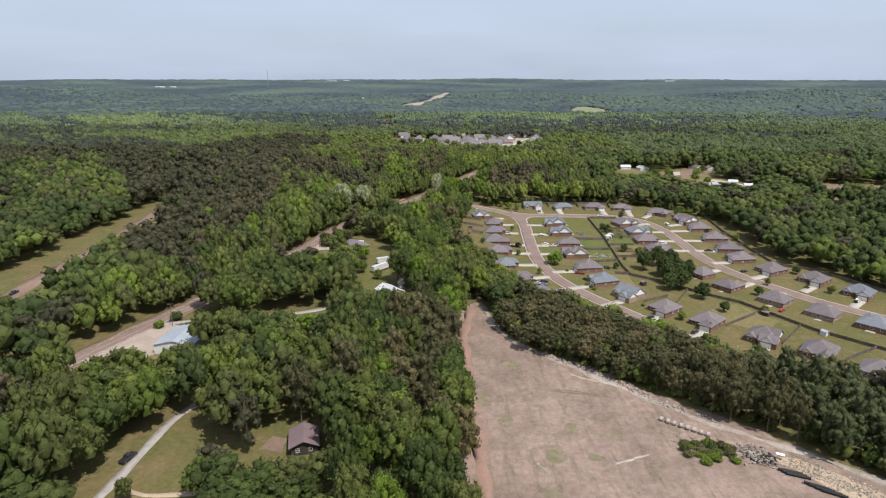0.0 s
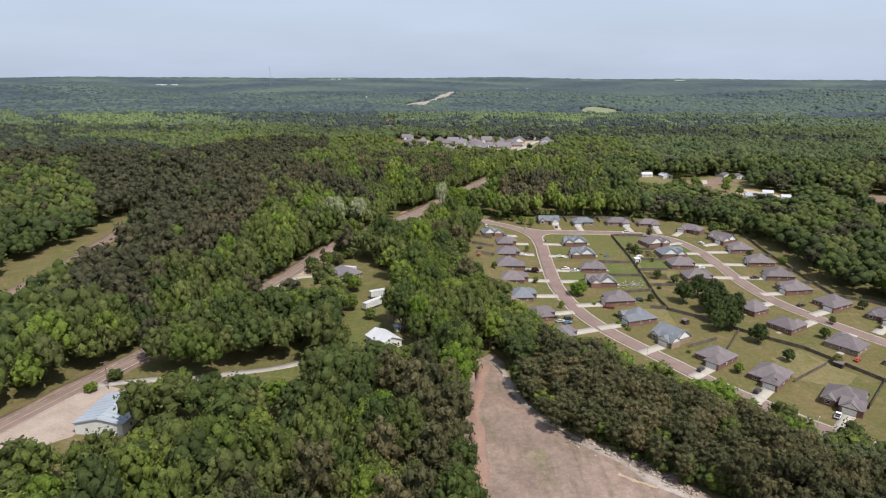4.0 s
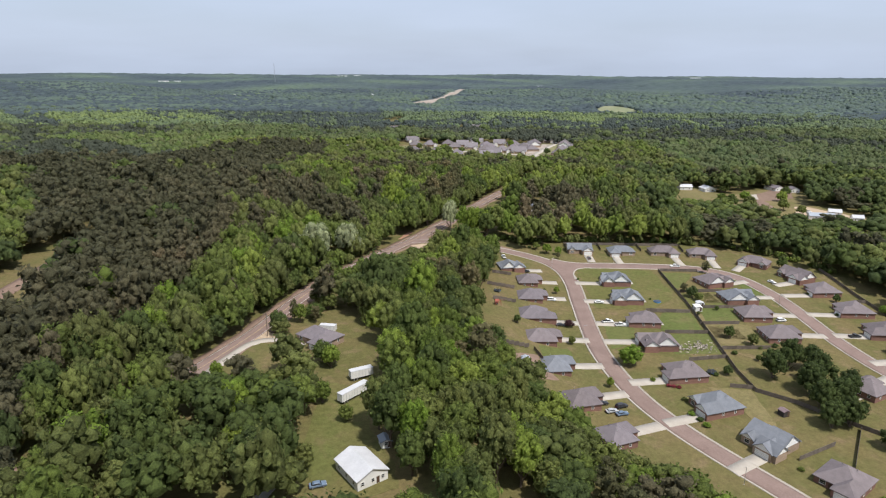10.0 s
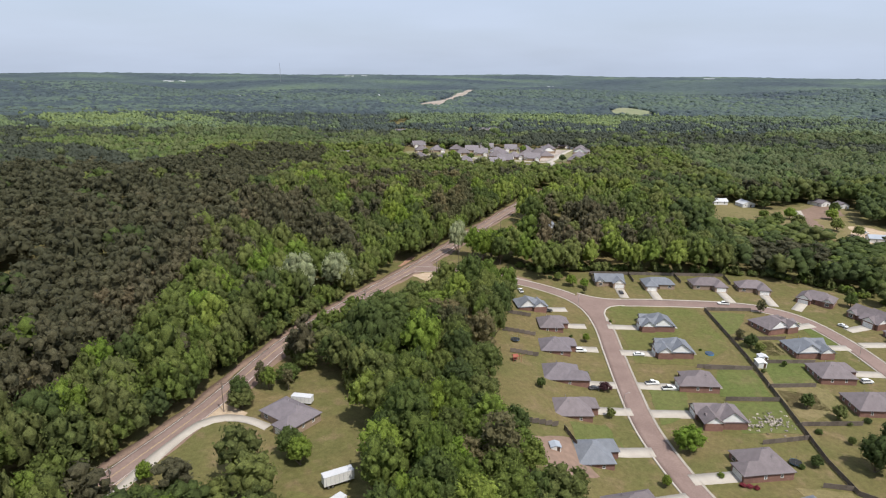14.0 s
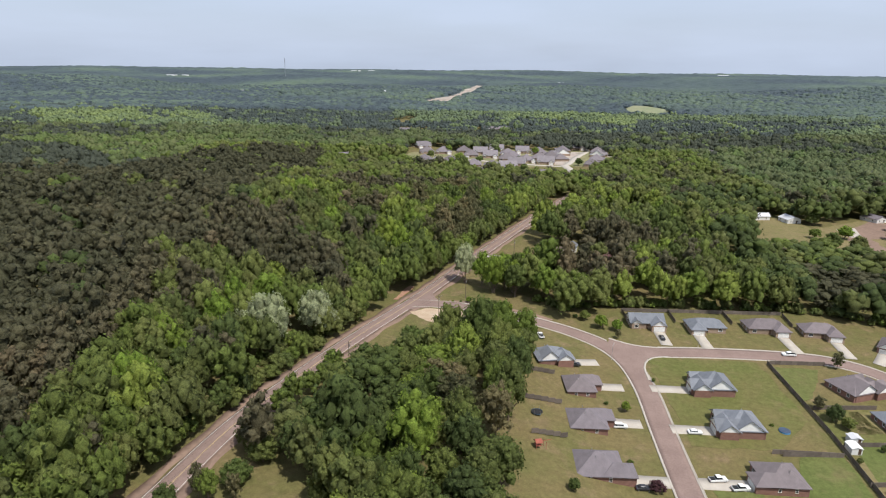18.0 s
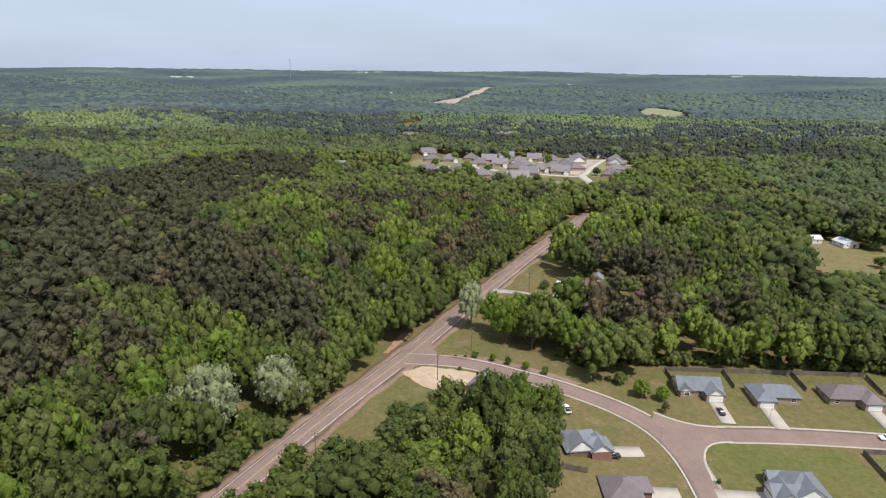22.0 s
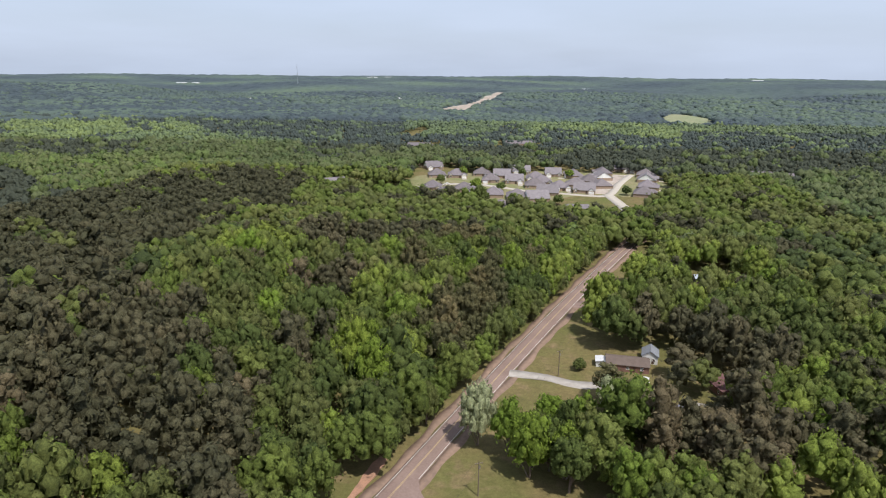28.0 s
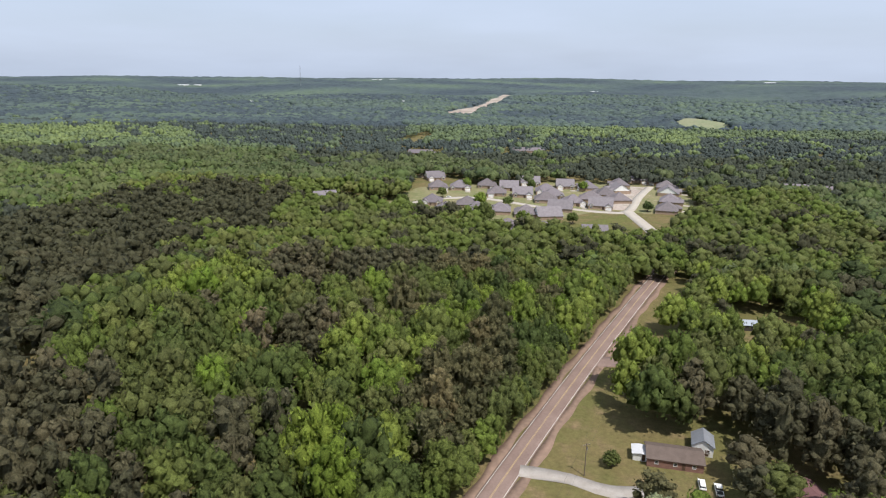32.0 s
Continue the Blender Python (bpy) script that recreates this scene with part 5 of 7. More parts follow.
# ---- other buildings ----
def simple_building(name, x, y, rot, w, d, h, rise, roof_m, wall_m, label, along="y", category="building", door=True, windows=3, over=0.4):
    """A plain gabled building with walls, roof, gable walls, door and windows."""
    e = new(name)
    e.matrix_basis = pose(x, y, min(gz(x - 3, y), gz(x + 3, y)) + 0.2, 0, 0, rot)
    part("wall", boxes((-w / 2, -d / 2, -1.5, w / 2, d / 2, h)), wall_m, e)
    part("roof", gable(-w / 2, -d / 2, w / 2, d / 2, h, rise, over, along), roof_m, e)
    if along == "y":
        for yy in (-d / 2, d / 2 - 0.15):
            part("gable_wall", gable_wall(-w / 2, w / 2, yy, h, rise - 0.12), wall_m, e)
    else:
        for xa in (-w / 2, w / 2 - 0.15):
            b = bmesh.new()
            f = [b.verts.new(p) for p in ((xa, -d / 2, h), (xa, d / 2, h), (xa, 0, h + rise - 0.12))]
            g = [b.verts.new((v.co.x + 0.15, v.co.y, v.co.z)) for v in f]
            b.faces.new(f), b.faces.new(g[::-1])
            for i in range(3):
                b.faces.new([f[(i + 1) % 3], f[i], g[i], g[(i + 1) % 3]])
            bmesh.ops.recalc_face_normals(b, faces=b.faces[:])
            part("gable_wall", b, wall_m, e)
    if door:
        fd = part("door", boxes((w * 0.12, -d / 2 - 0.05, 0, w * 0.12 + 0.95, -d / 2 + 0.05, 2.05)), M_DOOR, e)
        part("handle", boxes((w * 0.12 + 0.8, -d / 2 - 0.1, 1.0, w * 0.12 + 0.86, -d / 2 - 0.05, 1.1)), M_RIM, fd)
    for k in range(windows):
        window(e, -w / 2 + w * (k + 0.5) / windows, -d / 2, 0.9, 1.1, 1.2, "-y")
        window(e, -w / 2, -d / 2 + d * (k + 0.5) / windows, 0.9, 1.1, 1.2, "-x")
        window(e, w / 2, -d / 2 + d * (k + 0.5) / windows, 0.9, 1.1, 1.2, "+x")
    return tagged(e, label, category)


M_SIDING = mat("white siding", (0.70, 0.69, 0.66), 0.7, (0.58, 0.57, 0.54), 0.4, 5)
M_WHITEROOF = mat("white metal roof", (0.52, 0.52, 0.53), 0.7, (0.42, 0.42, 0.43), 0.3, 3)
M_DARKWALL = mat("dark timber wall", (0.06, 0.05, 0.045), 0.9, scale=0.6, fine=7)
M_PURPLEROOF = mat("brown-purple metal roof", (0.20, 0.145, 0.15), 0.55, (0.15, 0.105, 0.11), 0.4, 5)

shop = simple_building("workshop", -108, 238, -3, 15.5, 18, 3.8, 1.8, M_METAL, M_SIDING, "long white workshop with pale blue-grey metal roof", windows=2)
for k in range(10):
    for sx in (-1, 1):
        bm = bmesh.new()
        q = [bm.verts.new((sx * xx, -9 + 2 * k + dy, 3.8 + 1.8 * (1 - xx / 8.15) + up)) for xx, dy, up in ((8.1, 0, 0.02), (8.1, 0.08, 0.02), (0.05, 0.08, 0.02), (0.05, 0, 0.02), (8.1, 0, 0.07), (8.1, 0.08, 0.07), (0.05, 0.08, 0.07), (0.05, 0, 0.07))]
        for f in ((0, 1, 2, 3), (4, 5, 6, 7), (0, 1, 5, 4), (2, 3, 7, 6), (1, 2, 6, 5), (3, 0, 4, 7)):
            bm.faces.new([q[i] for i in f])
        bmesh.ops.recalc_face_normals(bm, faces=bm.faces[:])
        part("roof_seam", bm, M_METAL, shop)
patch("parking_lot", [(-146, 222), (-139, 240), (-134, 253), (-128, 262), (-117, 258), (-116.5, 228), (-126, 218)], 0.08, M_LOT, "sandy tan parking lot beside the workshop", "parking lot", wob=1.0)
strip("driveway", curve_pts([(-128, 260), (-109, 265), (-92, 268), (-71, 273), (-59, 279), (-52, 288), (-50.5, 298)]), -1.9, 1.9, 0.12, M_GRAVEL, "pale gravel lane through the trees", "driveway", cross=3, edge=0.4)
strip("driveway", curve_pts([(-91, 266), (-89, 259), (-87, 250)]), -1.5, 1.5, 0.11, M_GRAVEL, "short pale gravel spur", "driveway", cross=3, edge=0.4)
simple_building("white_house", -27, 298, 38, 9.5, 12.5, 3.0, 2.2, M_WHITEROOF, M_SIDING, "small house with a bright white metal roof", category="house")
simple_building("shed", -22, 312, 20, 3, 3.5, 2.2, 0.8, M_METAL, M_SIDING, "small grey garden shed on the grass", windows=1, category="shed")
house(-58, 384, -34, 18, 16, 1, GREY, TAN, "hip", drive=0, label="low house with grey shingle roof among trees")
strip("driveway", curve_pts([(-97, 336), (-93, 350), (-90, 366), (-85, 380), (-78, 384.5), (-70, 383.5), (-63, 380)]), -1.9, 1.9, 0.15, M_CONC, "pale concrete drive curving to the house", "driveway", cross=3, edge=0.4)
patch("verge", [(-96, 350), (-92, 372), (-87, 390), (-82, 393), (-73, 388), (-73, 384), (-83, 383), (-88, 370), (-92, 350)], 0.10, M_SAND, "bare pale sand beside the road", "verge", wob=1.0)
simple_building("log_cabin", -42, 165, 12, 7.5, 9.5, 2.7, 2.0, M_PURPLEROOF, M_DARKWALL, "dark timber cabin with a brown-purple metal roof", category="house", windows=2, over=0.8)
patch("yard", [(-56, 163), (-53, 170), (-48, 169), (-48, 162)], 0.07, M_DIRT, "patch of bare reddish yard soil", "ground", wob=1.0)
strip("driveway", curve_pts([(-93, 128), (-91, 146), (-90, 158), (-88, 178), (-84, 190)]), -1.5, 1.5, 0.12, M_GRAVEL, "grey gravel track under the trees", "driveway", cross=3, edge=0.4)
strip("path", curve_pts([(-89, 146), (-80, 142), (-66, 143)]), -0.9, 0.9, 0.11, M_SAND, "pale sandy footpath", "path", cross=3, edge=0.4)
simple_building("brick_bungalow", 52, 649, -8, 16, 8.5, 2.7, 1.7, roof_mat(0.13, 0.10, 0.085), brick_mat(*RED), "brick bungalow with a brown gable roof", "x", "house")
simple_building("cottage", 62.5, 656, -14, 6.0, 7.0, 3.2, 2.2, roof_mat(*BLUE), M_SIDING, "small white cottage with grey roof", category="house", windows=2)
simple_building("carport", 42.3, 650.5, -8, 4.2, 4.6, 2.3, 0.4, M_WHITEROOF, M_SIDING, "white metal carport beside the bungalow", windows=0, category="carport")
simple_building("barn", 113, 752, -3, 9, 6.5, 2.6, 1.3, M_METAL, M_DARKWALL, "small dark barn with a bright metal roof", "x", "barn", windows=1)
simple_building("house", 63, 608, 30, 9, 11, 2.8, 2.0, roof_mat(0.13, 0.125, 0.14), M_SIDING, "small house with a dark grey roof under trees", category="house", windows=2)
simple_building("house", 84, 633, 15, 9, 11, 2.8, 2.0, roof_mat(0.16, 0.085, 0.085), brick_mat(*RED), "house with a dull red roof among pines", category="house", windows=2)
simple_building("house", 187, 920, 10, 16, 10, 2.8, 2.2, roof_mat(*BROWN), brick_mat(*TAN), "low house in the woods with brown roof", "x", "house")
simple_building("house", 236, 896, 0, 20, 11, 2.8, 2.2, roof_mat(*BROWN), brick_mat(*TAN), "low long house in the woods with brown roof", "x", "house")
simple_building("house", -0.5, 535, -25, 7, 11, 2.6, 2.0, roof_mat(*GREY), brick_mat(*TAN), "small building with grey shingle roof by the sandy lot", category="house", windows=1)
strip("driveway", curve_pts([(5.5, 640), (12, 639), (20, 637.5), (31, 633), (44, 634)]), -2.6, 2.6, 0.15, M_GRAVEL, "pale gravel drive from the country road", "driveway", cross=3, edge=0.4)
strip("road", curve_pts([(38, 712), (46, 713), (54, 720), (62, 732)]), -4.2, 4.2, 0.13, M_ROAD, "short side road mouth of worn asphalt", "road", cross=4)
strip("driveway", curve_pts([(58, 600), (64, 612), (66, 622), (74, 621)]), -1.6, 1.6, 0.12, M_GRAVEL, "gravel yard glimpsed between trees", "driveway", cross=3, edge=0.4)
patch("sandy_lot", [(-31, 545), (-24, 550), (-12, 549), (4, 546), (11, 541), (9, 535), (3, 531), (-6, 531), (-18, 532), (-26, 538)], 0.09, M_SAND, "bare pale sandy lot at the road junction", "lot", wob=1.6)
patch("planting_bed", [(-13, 560.2), (-3, 559.6), (6, 556.6), (16, 552.0), (28, 546.2), (35, 542.2), (37, 544), (28, 549.5), (16, 555.4), (5, 560.6), (-4, 562.8), (-13, 563)], 0.2, M_DIRT, "long raised bed of reddish mulch with young trees", "planting bed")
patch("bare_bank", [(-41, 560), (-38, 572), (-34.5, 581), (-33, 581), (-35, 571), (-38.5, 560)], 0.25, mat("red clay bank", (0.36, 0.20, 0.13), 1.0, (0.22, 0.13, 0.09), 0.3, 2, bump=0.4, coords="World"), "eroded bank of orange clay beside the road", "bank", wob=1.5)
patch("clearing", [(184, 675), (187, 655), (219, 660), (239, 647), (255, 635), (264, 622), (316, 623), (325, 632), (309, 654), (299, 676), (316, 708), (320, 742), (300, 748), (246, 718), (236, 748), (214, 752), (200, 714)], 0.06, M_DRYGRASS, "open dry grass clearing in the woods", "clearing", wob=3)
patch("building_site", [(244, 664), (248, 648), (262, 655), (271, 690), (302, 704), (316, 736), (301, 744), (264, 712)], 0.11, M_DIRT, "bare reddish soil of a building site", "site", wob=3)
patch("sandy_lot", [(264, 626), (279, 624), (316, 624), (324, 630), (307, 651), (294, 668), (285, 668)], 0.12, M_SAND, "bare pale sandy yard in the clearing", "lot", wob=3)
patch("concrete_slab", [(259, 694), (261, 717), (277, 722), (268, 698)], 0.2, M_CONC, "pale concrete slab at the building site", "slab")
patch("building_site", [(367, 594), (416, 573), (454, 630), (395, 646)], 0.11, M_DIRT, "bare reddish ground round far works", "site", wob=3)
patch("verge", [(329, 556), (343, 512), (358, 486), (373, 509), (365, 548), (347, 570)], 0.07, M_DRYGRASS, "grass beside the far road", "verge", wob=2)
strip("road", curve_pts([(322, 588), (333, 561), (355, 530), (368, 501), (385, 470)]), -4, 4, 0.12, M_CONC, "pale road at the edge of the woods", "road", cross=3)
for hx, hy, hr, hw, hd, rm_ in ((238, 738, 10, 11, 11, M_WHITEROOF), (219, 745, 95, 7, 12, M_WHITEROOF), (305, 747, 20, 10, 14, None), (318, 737, 0, 8, 10, None), (286, 632, 80, 7, 18, M_METAL), (303, 643, 70, 5, 9, M_WHITEROOF), (312, 628, 80, 5, 8, M_WHITEROOF), (340, 704, 20, 10, 14, None), (355, 744, 0, 10, 12, None),
                                (351, 578, 30, 11, 14, None), (367, 543, 20, 11, 15, None), (373, 674, 10, 12, 12, None), (384, 607, 40, 10, 14, M_PURPLEROOF), (427, 595, 0, 12, 16, None), (268, 878, 0, 9, 10, M_WHITEROOF)):
    simple_building("house", hx, hy, hr, hw, hd, 2.8, 2.2, rm_ or roof_mat(*GREY), M_SIDING, "far white building at the edge of a clearing", category="house", windows=2)

# ---- far estate ----
# roof greys of these houses are lightened, haze put into the base colour
for k, (hx, hy, hr) in enumerate(((-45, 977, 10), (-29, 1003, 0), (-71, 1142, 20), (-40, 1086, 5), (-4, 1060, 0), (20, 1057, 0), (43, 1075, 0), (40, 1032, 0), (64, 1106, 0), (63, 1022, 10), (96, 1067, -90), (85, 1012, -10),
                                  (-1, 983, 180), (20, 975, 180), (37, 970, 190), (143, 1151, 0), (161, 1146, 0), (160, 1080, 75), (151, 1038, 75), (139, 1000, 75), (65, 911, 180), (30, 918, 180), (5, 924, 180), (-156, 1012, 30), (-60, 1010, 0), (-14, 1100, 0), (30, 1120, 0),
                                  (84, 1100, -80), (104, 1040, -80), (8, 1090, 0), (48, 1052, 0), (80, 1040, -10), (112, 1088, -80), (118, 1120, -80), (166, 1112, 75), (50, 1000, 170), (-20, 985, 180), (-62, 1085, 10))):
    house(hx, hy, hr, 19 + k % 4, 23 + k % 3, 1 if k % 2 else -1, ((0.185, 0.162, 0.172), (0.170, 0.148, 0.152), (0.205, 0.184, 0.192))[k % 3], TAN, ("mixed", "hip", "gable")[k % 3], drive=6, rise=6.2, detail=False, label="far brick house with a steep roof, grey lightened for haze")
for hx, hy, hw, hd in ((-111, 1341, 34, 16), (-95, 1318, 14, 14), (-50, 1376, 14, 10), (39, 1390, 46, 16), (259, 1108, 14, 11), (273, 1110, 14, 11), (289, 1109, 14, 11), (303, 1105, 14, 11), (316, 1100, 14, 11)):
    simple_building("house", hx, hy, 0, hw, hd, 4.5, 4.0, roof_mat(*GREY), brick_mat(*TAN), "far large house with a grey roof above trees", "x", "house", windows=3)
strip("road", curve_pts([(-150, 1000), (-129, 993), (-113, 990), (-88, 990), (-74, 1018), (-45, 1040), (-14, 1040), (35, 1008), (59, 1003), (86, 994), (106, 1000), (128, 1064), (152, 1124)]), -4, 4, 0.2, M_CONC, "pale street of the far estate", "road", cross=3)
strip("road", curve_pts([(105, 1000), (108, 960), (110, 925)]), -5, 5, 0.25, M_CONC, "pale street stub of the far estate", "road", cross=3)
patch("bare_lot", FAR_OPEN[1], 1.0, M_GRADED, "long strip of bare graded soil in far woods", "lot", step=30, wob=8)
patch("meadow", FAR_OPEN[0], 1.5, M_MEADOW, "pale green meadow among far woods", "meadow", step=25, wob=8)
for wx, wy, ww in ((-1500, 3400, 50), (-1440, 3420, 30), (-735, 4250, 60), (-640, 4260, 40), (430, 3500, 34), (1450, 4100, 60), (-320, 2600, 20), (-250, 2500, 18), (-900, 2700, 20)):
    simple_building("warehouse", wx, wy, 0, ww, 22, 11, 2.0, M_WHITEROOF, M_SIDING, "far pale warehouse above the treetops", "x", "warehouse", windows=0)
patch("bare_lot", [(-140, 1500), (-125, 1500), (-108, 1600), (-124, 1600)], 0.5, M_SAND, "strip of bare sandy soil in the far woods", "lot", wob=3)
patch("bare_lot", [(-92, 1150), (-78, 1150), (-76, 1210), (-88, 1210)], 0.5, M_SAND, "bare sandy gap in the woods", "lot", wob=3)
patch("estate_ground", [(-160, 1000), (-110, 985), (-60, 965), (0, 945), (40, 958), (84, 1000), (150, 990), (175, 1050), (175, 1130), (90, 1140), (40, 1135), (-40, 1110), (-84, 1090), (-100, 1010)], 0.1, M_ESTATE, "olive grass between the far houses", "ground", step=8, wob=4)
patch("bare_lot", [(86, 1004), (104, 1004), (128, 1064), (150, 1120), (132, 1122), (112, 1064)], 0.16, M_GRADED, "bare tan soil of new plots in the far estate", "lot", wob=2)
patch("turf", [(40, 940), (90, 975), (104, 990), (100, 930), (70, 930)], 0.15, M_TURF, "green turf of the far estate", "turf", wob=2)


# ---- fences ----
def fence(pts, h=1.8, label="weathered dark wooden board fence", step=2.4, boards=True):
    """A run of posts and board panels along a plan line."""
    e = new("fence")
    e.matrix_basis = Matrix.Translation((pts[0][0], pts[0][1], 0))
    ox, oy = pts[0]
    for (x0, y0), (x1, y1) in zip(pts[:-1], pts[1:]):
        n = max(1, round(math.hypot(x1 - x0, y1 - y0) / step))
        an = math.atan2(y1 - y0, x1 - x0)
        for k in range(n):
            a = (x0 + (x1 - x0) * k / n, y0 + (y1 - y0) * k / n)
            ln = math.hypot(x1 - x0, y1 - y0) / n
            m = Matrix.Translation((a[0] - ox, a[1] - oy, gz(*a))) @ Matrix.Rotation(an, 4, "Z")
            key = (round(ln, 1), h, boards)
            if key not in FENCE:
                bm = bmesh.new()
                if boards:
                    nb = max(2, int(ln / 0.3))
                    front = [(0.06 + (ln - 0.06) * (i // 2 + i % 2) / nb, -0.03 * ((i // 2) % 2)) for i in range(2 * nb)]
                    plan = front + [(ln, 0.05), (0.06, 0.05)]
                    lo = [bm.verts.new((u, v, 0.05)) for u, v in plan]
                    hi = [bm.verts.new((u, v, h)) for u, v in plan]
                    bm.faces.new(lo[::-1]), bm.faces.new(hi)
                    for i in range(len(plan)):
                        j = (i + 1) % len(plan)
                        bm.faces.new([lo[i], lo[j], hi[j], hi[i]])
                else:
                    # three rails tied by a batten
                    box(bm, ln / 2 - 0.05, 0.0, 0.2, ln / 2 + 0.05, 0.03, h)
                    for zz in (0.35, h / 2, h - 0.2):
                        box(bm, 0.05, 0.01, zz, ln, 0.06, zz + 0.1)
                me = bpy.data.meshes.new("panel")
                bm.to_mesh(me)
                bm.free()
                me.materials.append(M_WOOD)
                bm = boxes((-0.06, -0.06, -0.4, 0.06, 0.06, h + 0.08))
                mp = bpy.data.meshes.new("post")
                bm.to_mesh(mp)
                bm.free()
                mp.materials.append(M_WOOD)
                FENCE[key] = (me, mp)
            for nm, md in zip(("panel", "post"), FENCE[key]):
                o = new(nm, md)
                o.parent = e
                o.matrix_basis = m
    return tagged(e, label, "fence", "garden fences")


FENCE = {}
for run in ([(122, 511), (122, 462), (120, 422), (118, 389), (119, 374)], [(123, 511), (146, 512)], [(100, 449), (120, 450)], [(99, 425), (120, 426)], [(101, 398), (119, 402)], [(120, 436), (140, 438)], [(120, 410), (143, 412)],
            [(20, 490), (31, 490)], [(16, 467), (31, 468)], [(15, 391), (31, 396)], [(33, 396), (36, 388)], [(97, 450), (119, 450)], [(72, 557), (73, 545)], [(95, 560), (95, 547)], [(122, 562), (122, 548)], [(151, 561), (150, 548)], [(72, 558), (151, 562)],
            [(119, 374), (131, 366), (145, 352), (157, 341), (169, 332), (191, 298), (212, 273), (232, 256)], [(114, 331), (131, 340)], [(110, 377), (119, 376)], [(148, 301), (171, 317)], [(167, 281), (188, 303)], [(186, 262), (210, 276)], [(130, 327), (146, 350)],
            [(225, 522), (222, 478), (222, 430), (224, 400)], [(224, 400), (240, 392), (256, 372), (272, 345)], [(148, 480), (124, 478)], [(150, 458), (123, 456)], [(215, 470), (222, 470)], [(214, 442), (222, 442)], [(213, 420), (222, 420)]):
    fence(run)
fence([(18, 445), (30, 447)], 1.8, "reddish wooden board fence behind a garden")
fence([(15, 518), (17, 536), (27, 533), (29, 524)], 1.4, "black open rail fence round a garden", boards=False)


# ---- vehicles ----
PAINT = {}


def car(x, y, rot, colour=(0.75, 0.75, 0.75), kind="sedan", label=""):
    """A parked car, pickup or van: body, cabin, glass, lamps and wheels; it faces local +x."""
    if colour not in PAINT:
        PAINT[colour] = mat("car paint", colour, 0.3, tuple(c * 0.92 for c in colour), 0.5, 3, spec=0.5)
    pm = PAINT[colour]
    ln, wd = {"sedan": (4.7, 1.82), "pickup": (5.6, 2.0), "suv": (4.8, 1.92)}[kind]
    e = new({"sedan": "car", "pickup": "pickup_truck", "suv": "car"}[kind])
    e.matrix_basis = pose(x, y, gz(x, y) + 0.2, 0, 0, rot)
    belt = 0.95 if kind != "sedan" else 0.86

    def profile(pts, half, inset=0.0):
        bm = bmesh.new()
        a = [bm.verts.new((p[0], -half + (inset if p[1] > belt + 0.1 else 0), p[1])) for p in pts]
        b = [bm.verts.new((p[0], half - (inset if p[1] > belt + 0.1 else 0), p[1])) for p in pts]
        bm.faces.new(a), bm.faces.new(b[::-1])
        for i in range(len(pts)):
            j = (i + 1) % len(pts)
            bm.faces.new([a[j], a[i], b[i], b[j]])
        bmesh.ops.bevel(bm, geom=bm.edges[:], offset=0.05, segments=1, affect="EDGES")
        bmesh.ops.recalc_face_normals(bm, faces=bm.faces[:])
        return bm
    h = ln / 2
    part("body", profile([(-h, 0.3), (h, 0.3), (h, 0.68), (h - 0.15, belt - 0.08), (h - 1.2, belt), (-h + 0.1, belt), (-h, 0.7)], wd / 2), pm, e)
    if kind == "sedan":
        cab = [(h - 1.35, belt - 0.02), (h - 2.0, 1.42), (-h + 1.35, 1.42), (-h + 0.6, belt - 0.02)]
    elif kind == "suv":
        cab = [(h - 1.2, belt - 0.02), (h - 1.8, 1.7), (-h + 0.5, 1.7), (-h + 0.12, belt - 0.02)]
    else:
        cab = [(h - 1.5, belt - 0.02), (h - 2.1, 1.75), (-h + 2.1, 1.75), (-h + 1.95, belt - 0.02)]
    part("cabin", profile(cab, wd / 2 - 0.08, 0.16), pm, e)
    g = [(p[0] + (0.02 if i < 2 else -0.02), min(p[1], cab[1][1] - 0.1) if i in (1, 2) else p[1] + 0.06) for i, p in enumerate(cab)]
    part("glass", profile(g, wd / 2 - 0.06, 0.14), M_GLASS, e, "dark car windows")
    if kind == "pickup":
        part("load_bed", boxes((-h + 0.15, -wd / 2 + 0.12, belt - 0.3, -h + 1.85, wd / 2 - 0.12, belt + 0.02)), M_DARK, e)
    for sx in (-1, 1):
        part("bumper", boxes((sx * h - 0.06, -wd / 2 + 0.1, 0.25, sx * h + 0.06, wd / 2 - 0.1, 0.45)), M_DARK, e)
        for sy in (-1, 1):
            part("headlight" if sx > 0 else "tail_light", boxes((sx * h - 0.03, sy * (wd / 2 - 0.3) - 0.15, 0.58, sx * h + 0.03, sy * (wd / 2 - 0.3) + 0.15, 0.7)), M_WHITE if sx > 0 else M_LAMP, e)
            wx, wy = sx * (h - 0.85), sy * (wd / 2 - 0.1)
            v, q = tube([(wx, wy - 0.11, 0.13), (wx, wy + 0.11, 0.13)], 0.33, 0.33, 12)
            w = new("wheel", mesh_np("wheel", v, q, M_TYRE, smooth=True))
            w.parent = e
            part("rim", boxes((wx - 0.17, wy - 0.12, -0.04, wx + 0.17, wy + 0.12, 0.30)), M_RIM, w)
    names = {"sedan": "car", "pickup": "pickup truck", "suv": "family car"}
    tone = "white" if min(colour) > 0.5 else "black" if max(colour) < 0.08 else "red" if colour[0] > 3 * colour[1] else "grey-blue"
    return tagged(e, label or f"{tone} {names[kind]} parked on concrete or asphalt", "car", "parked vehicles")


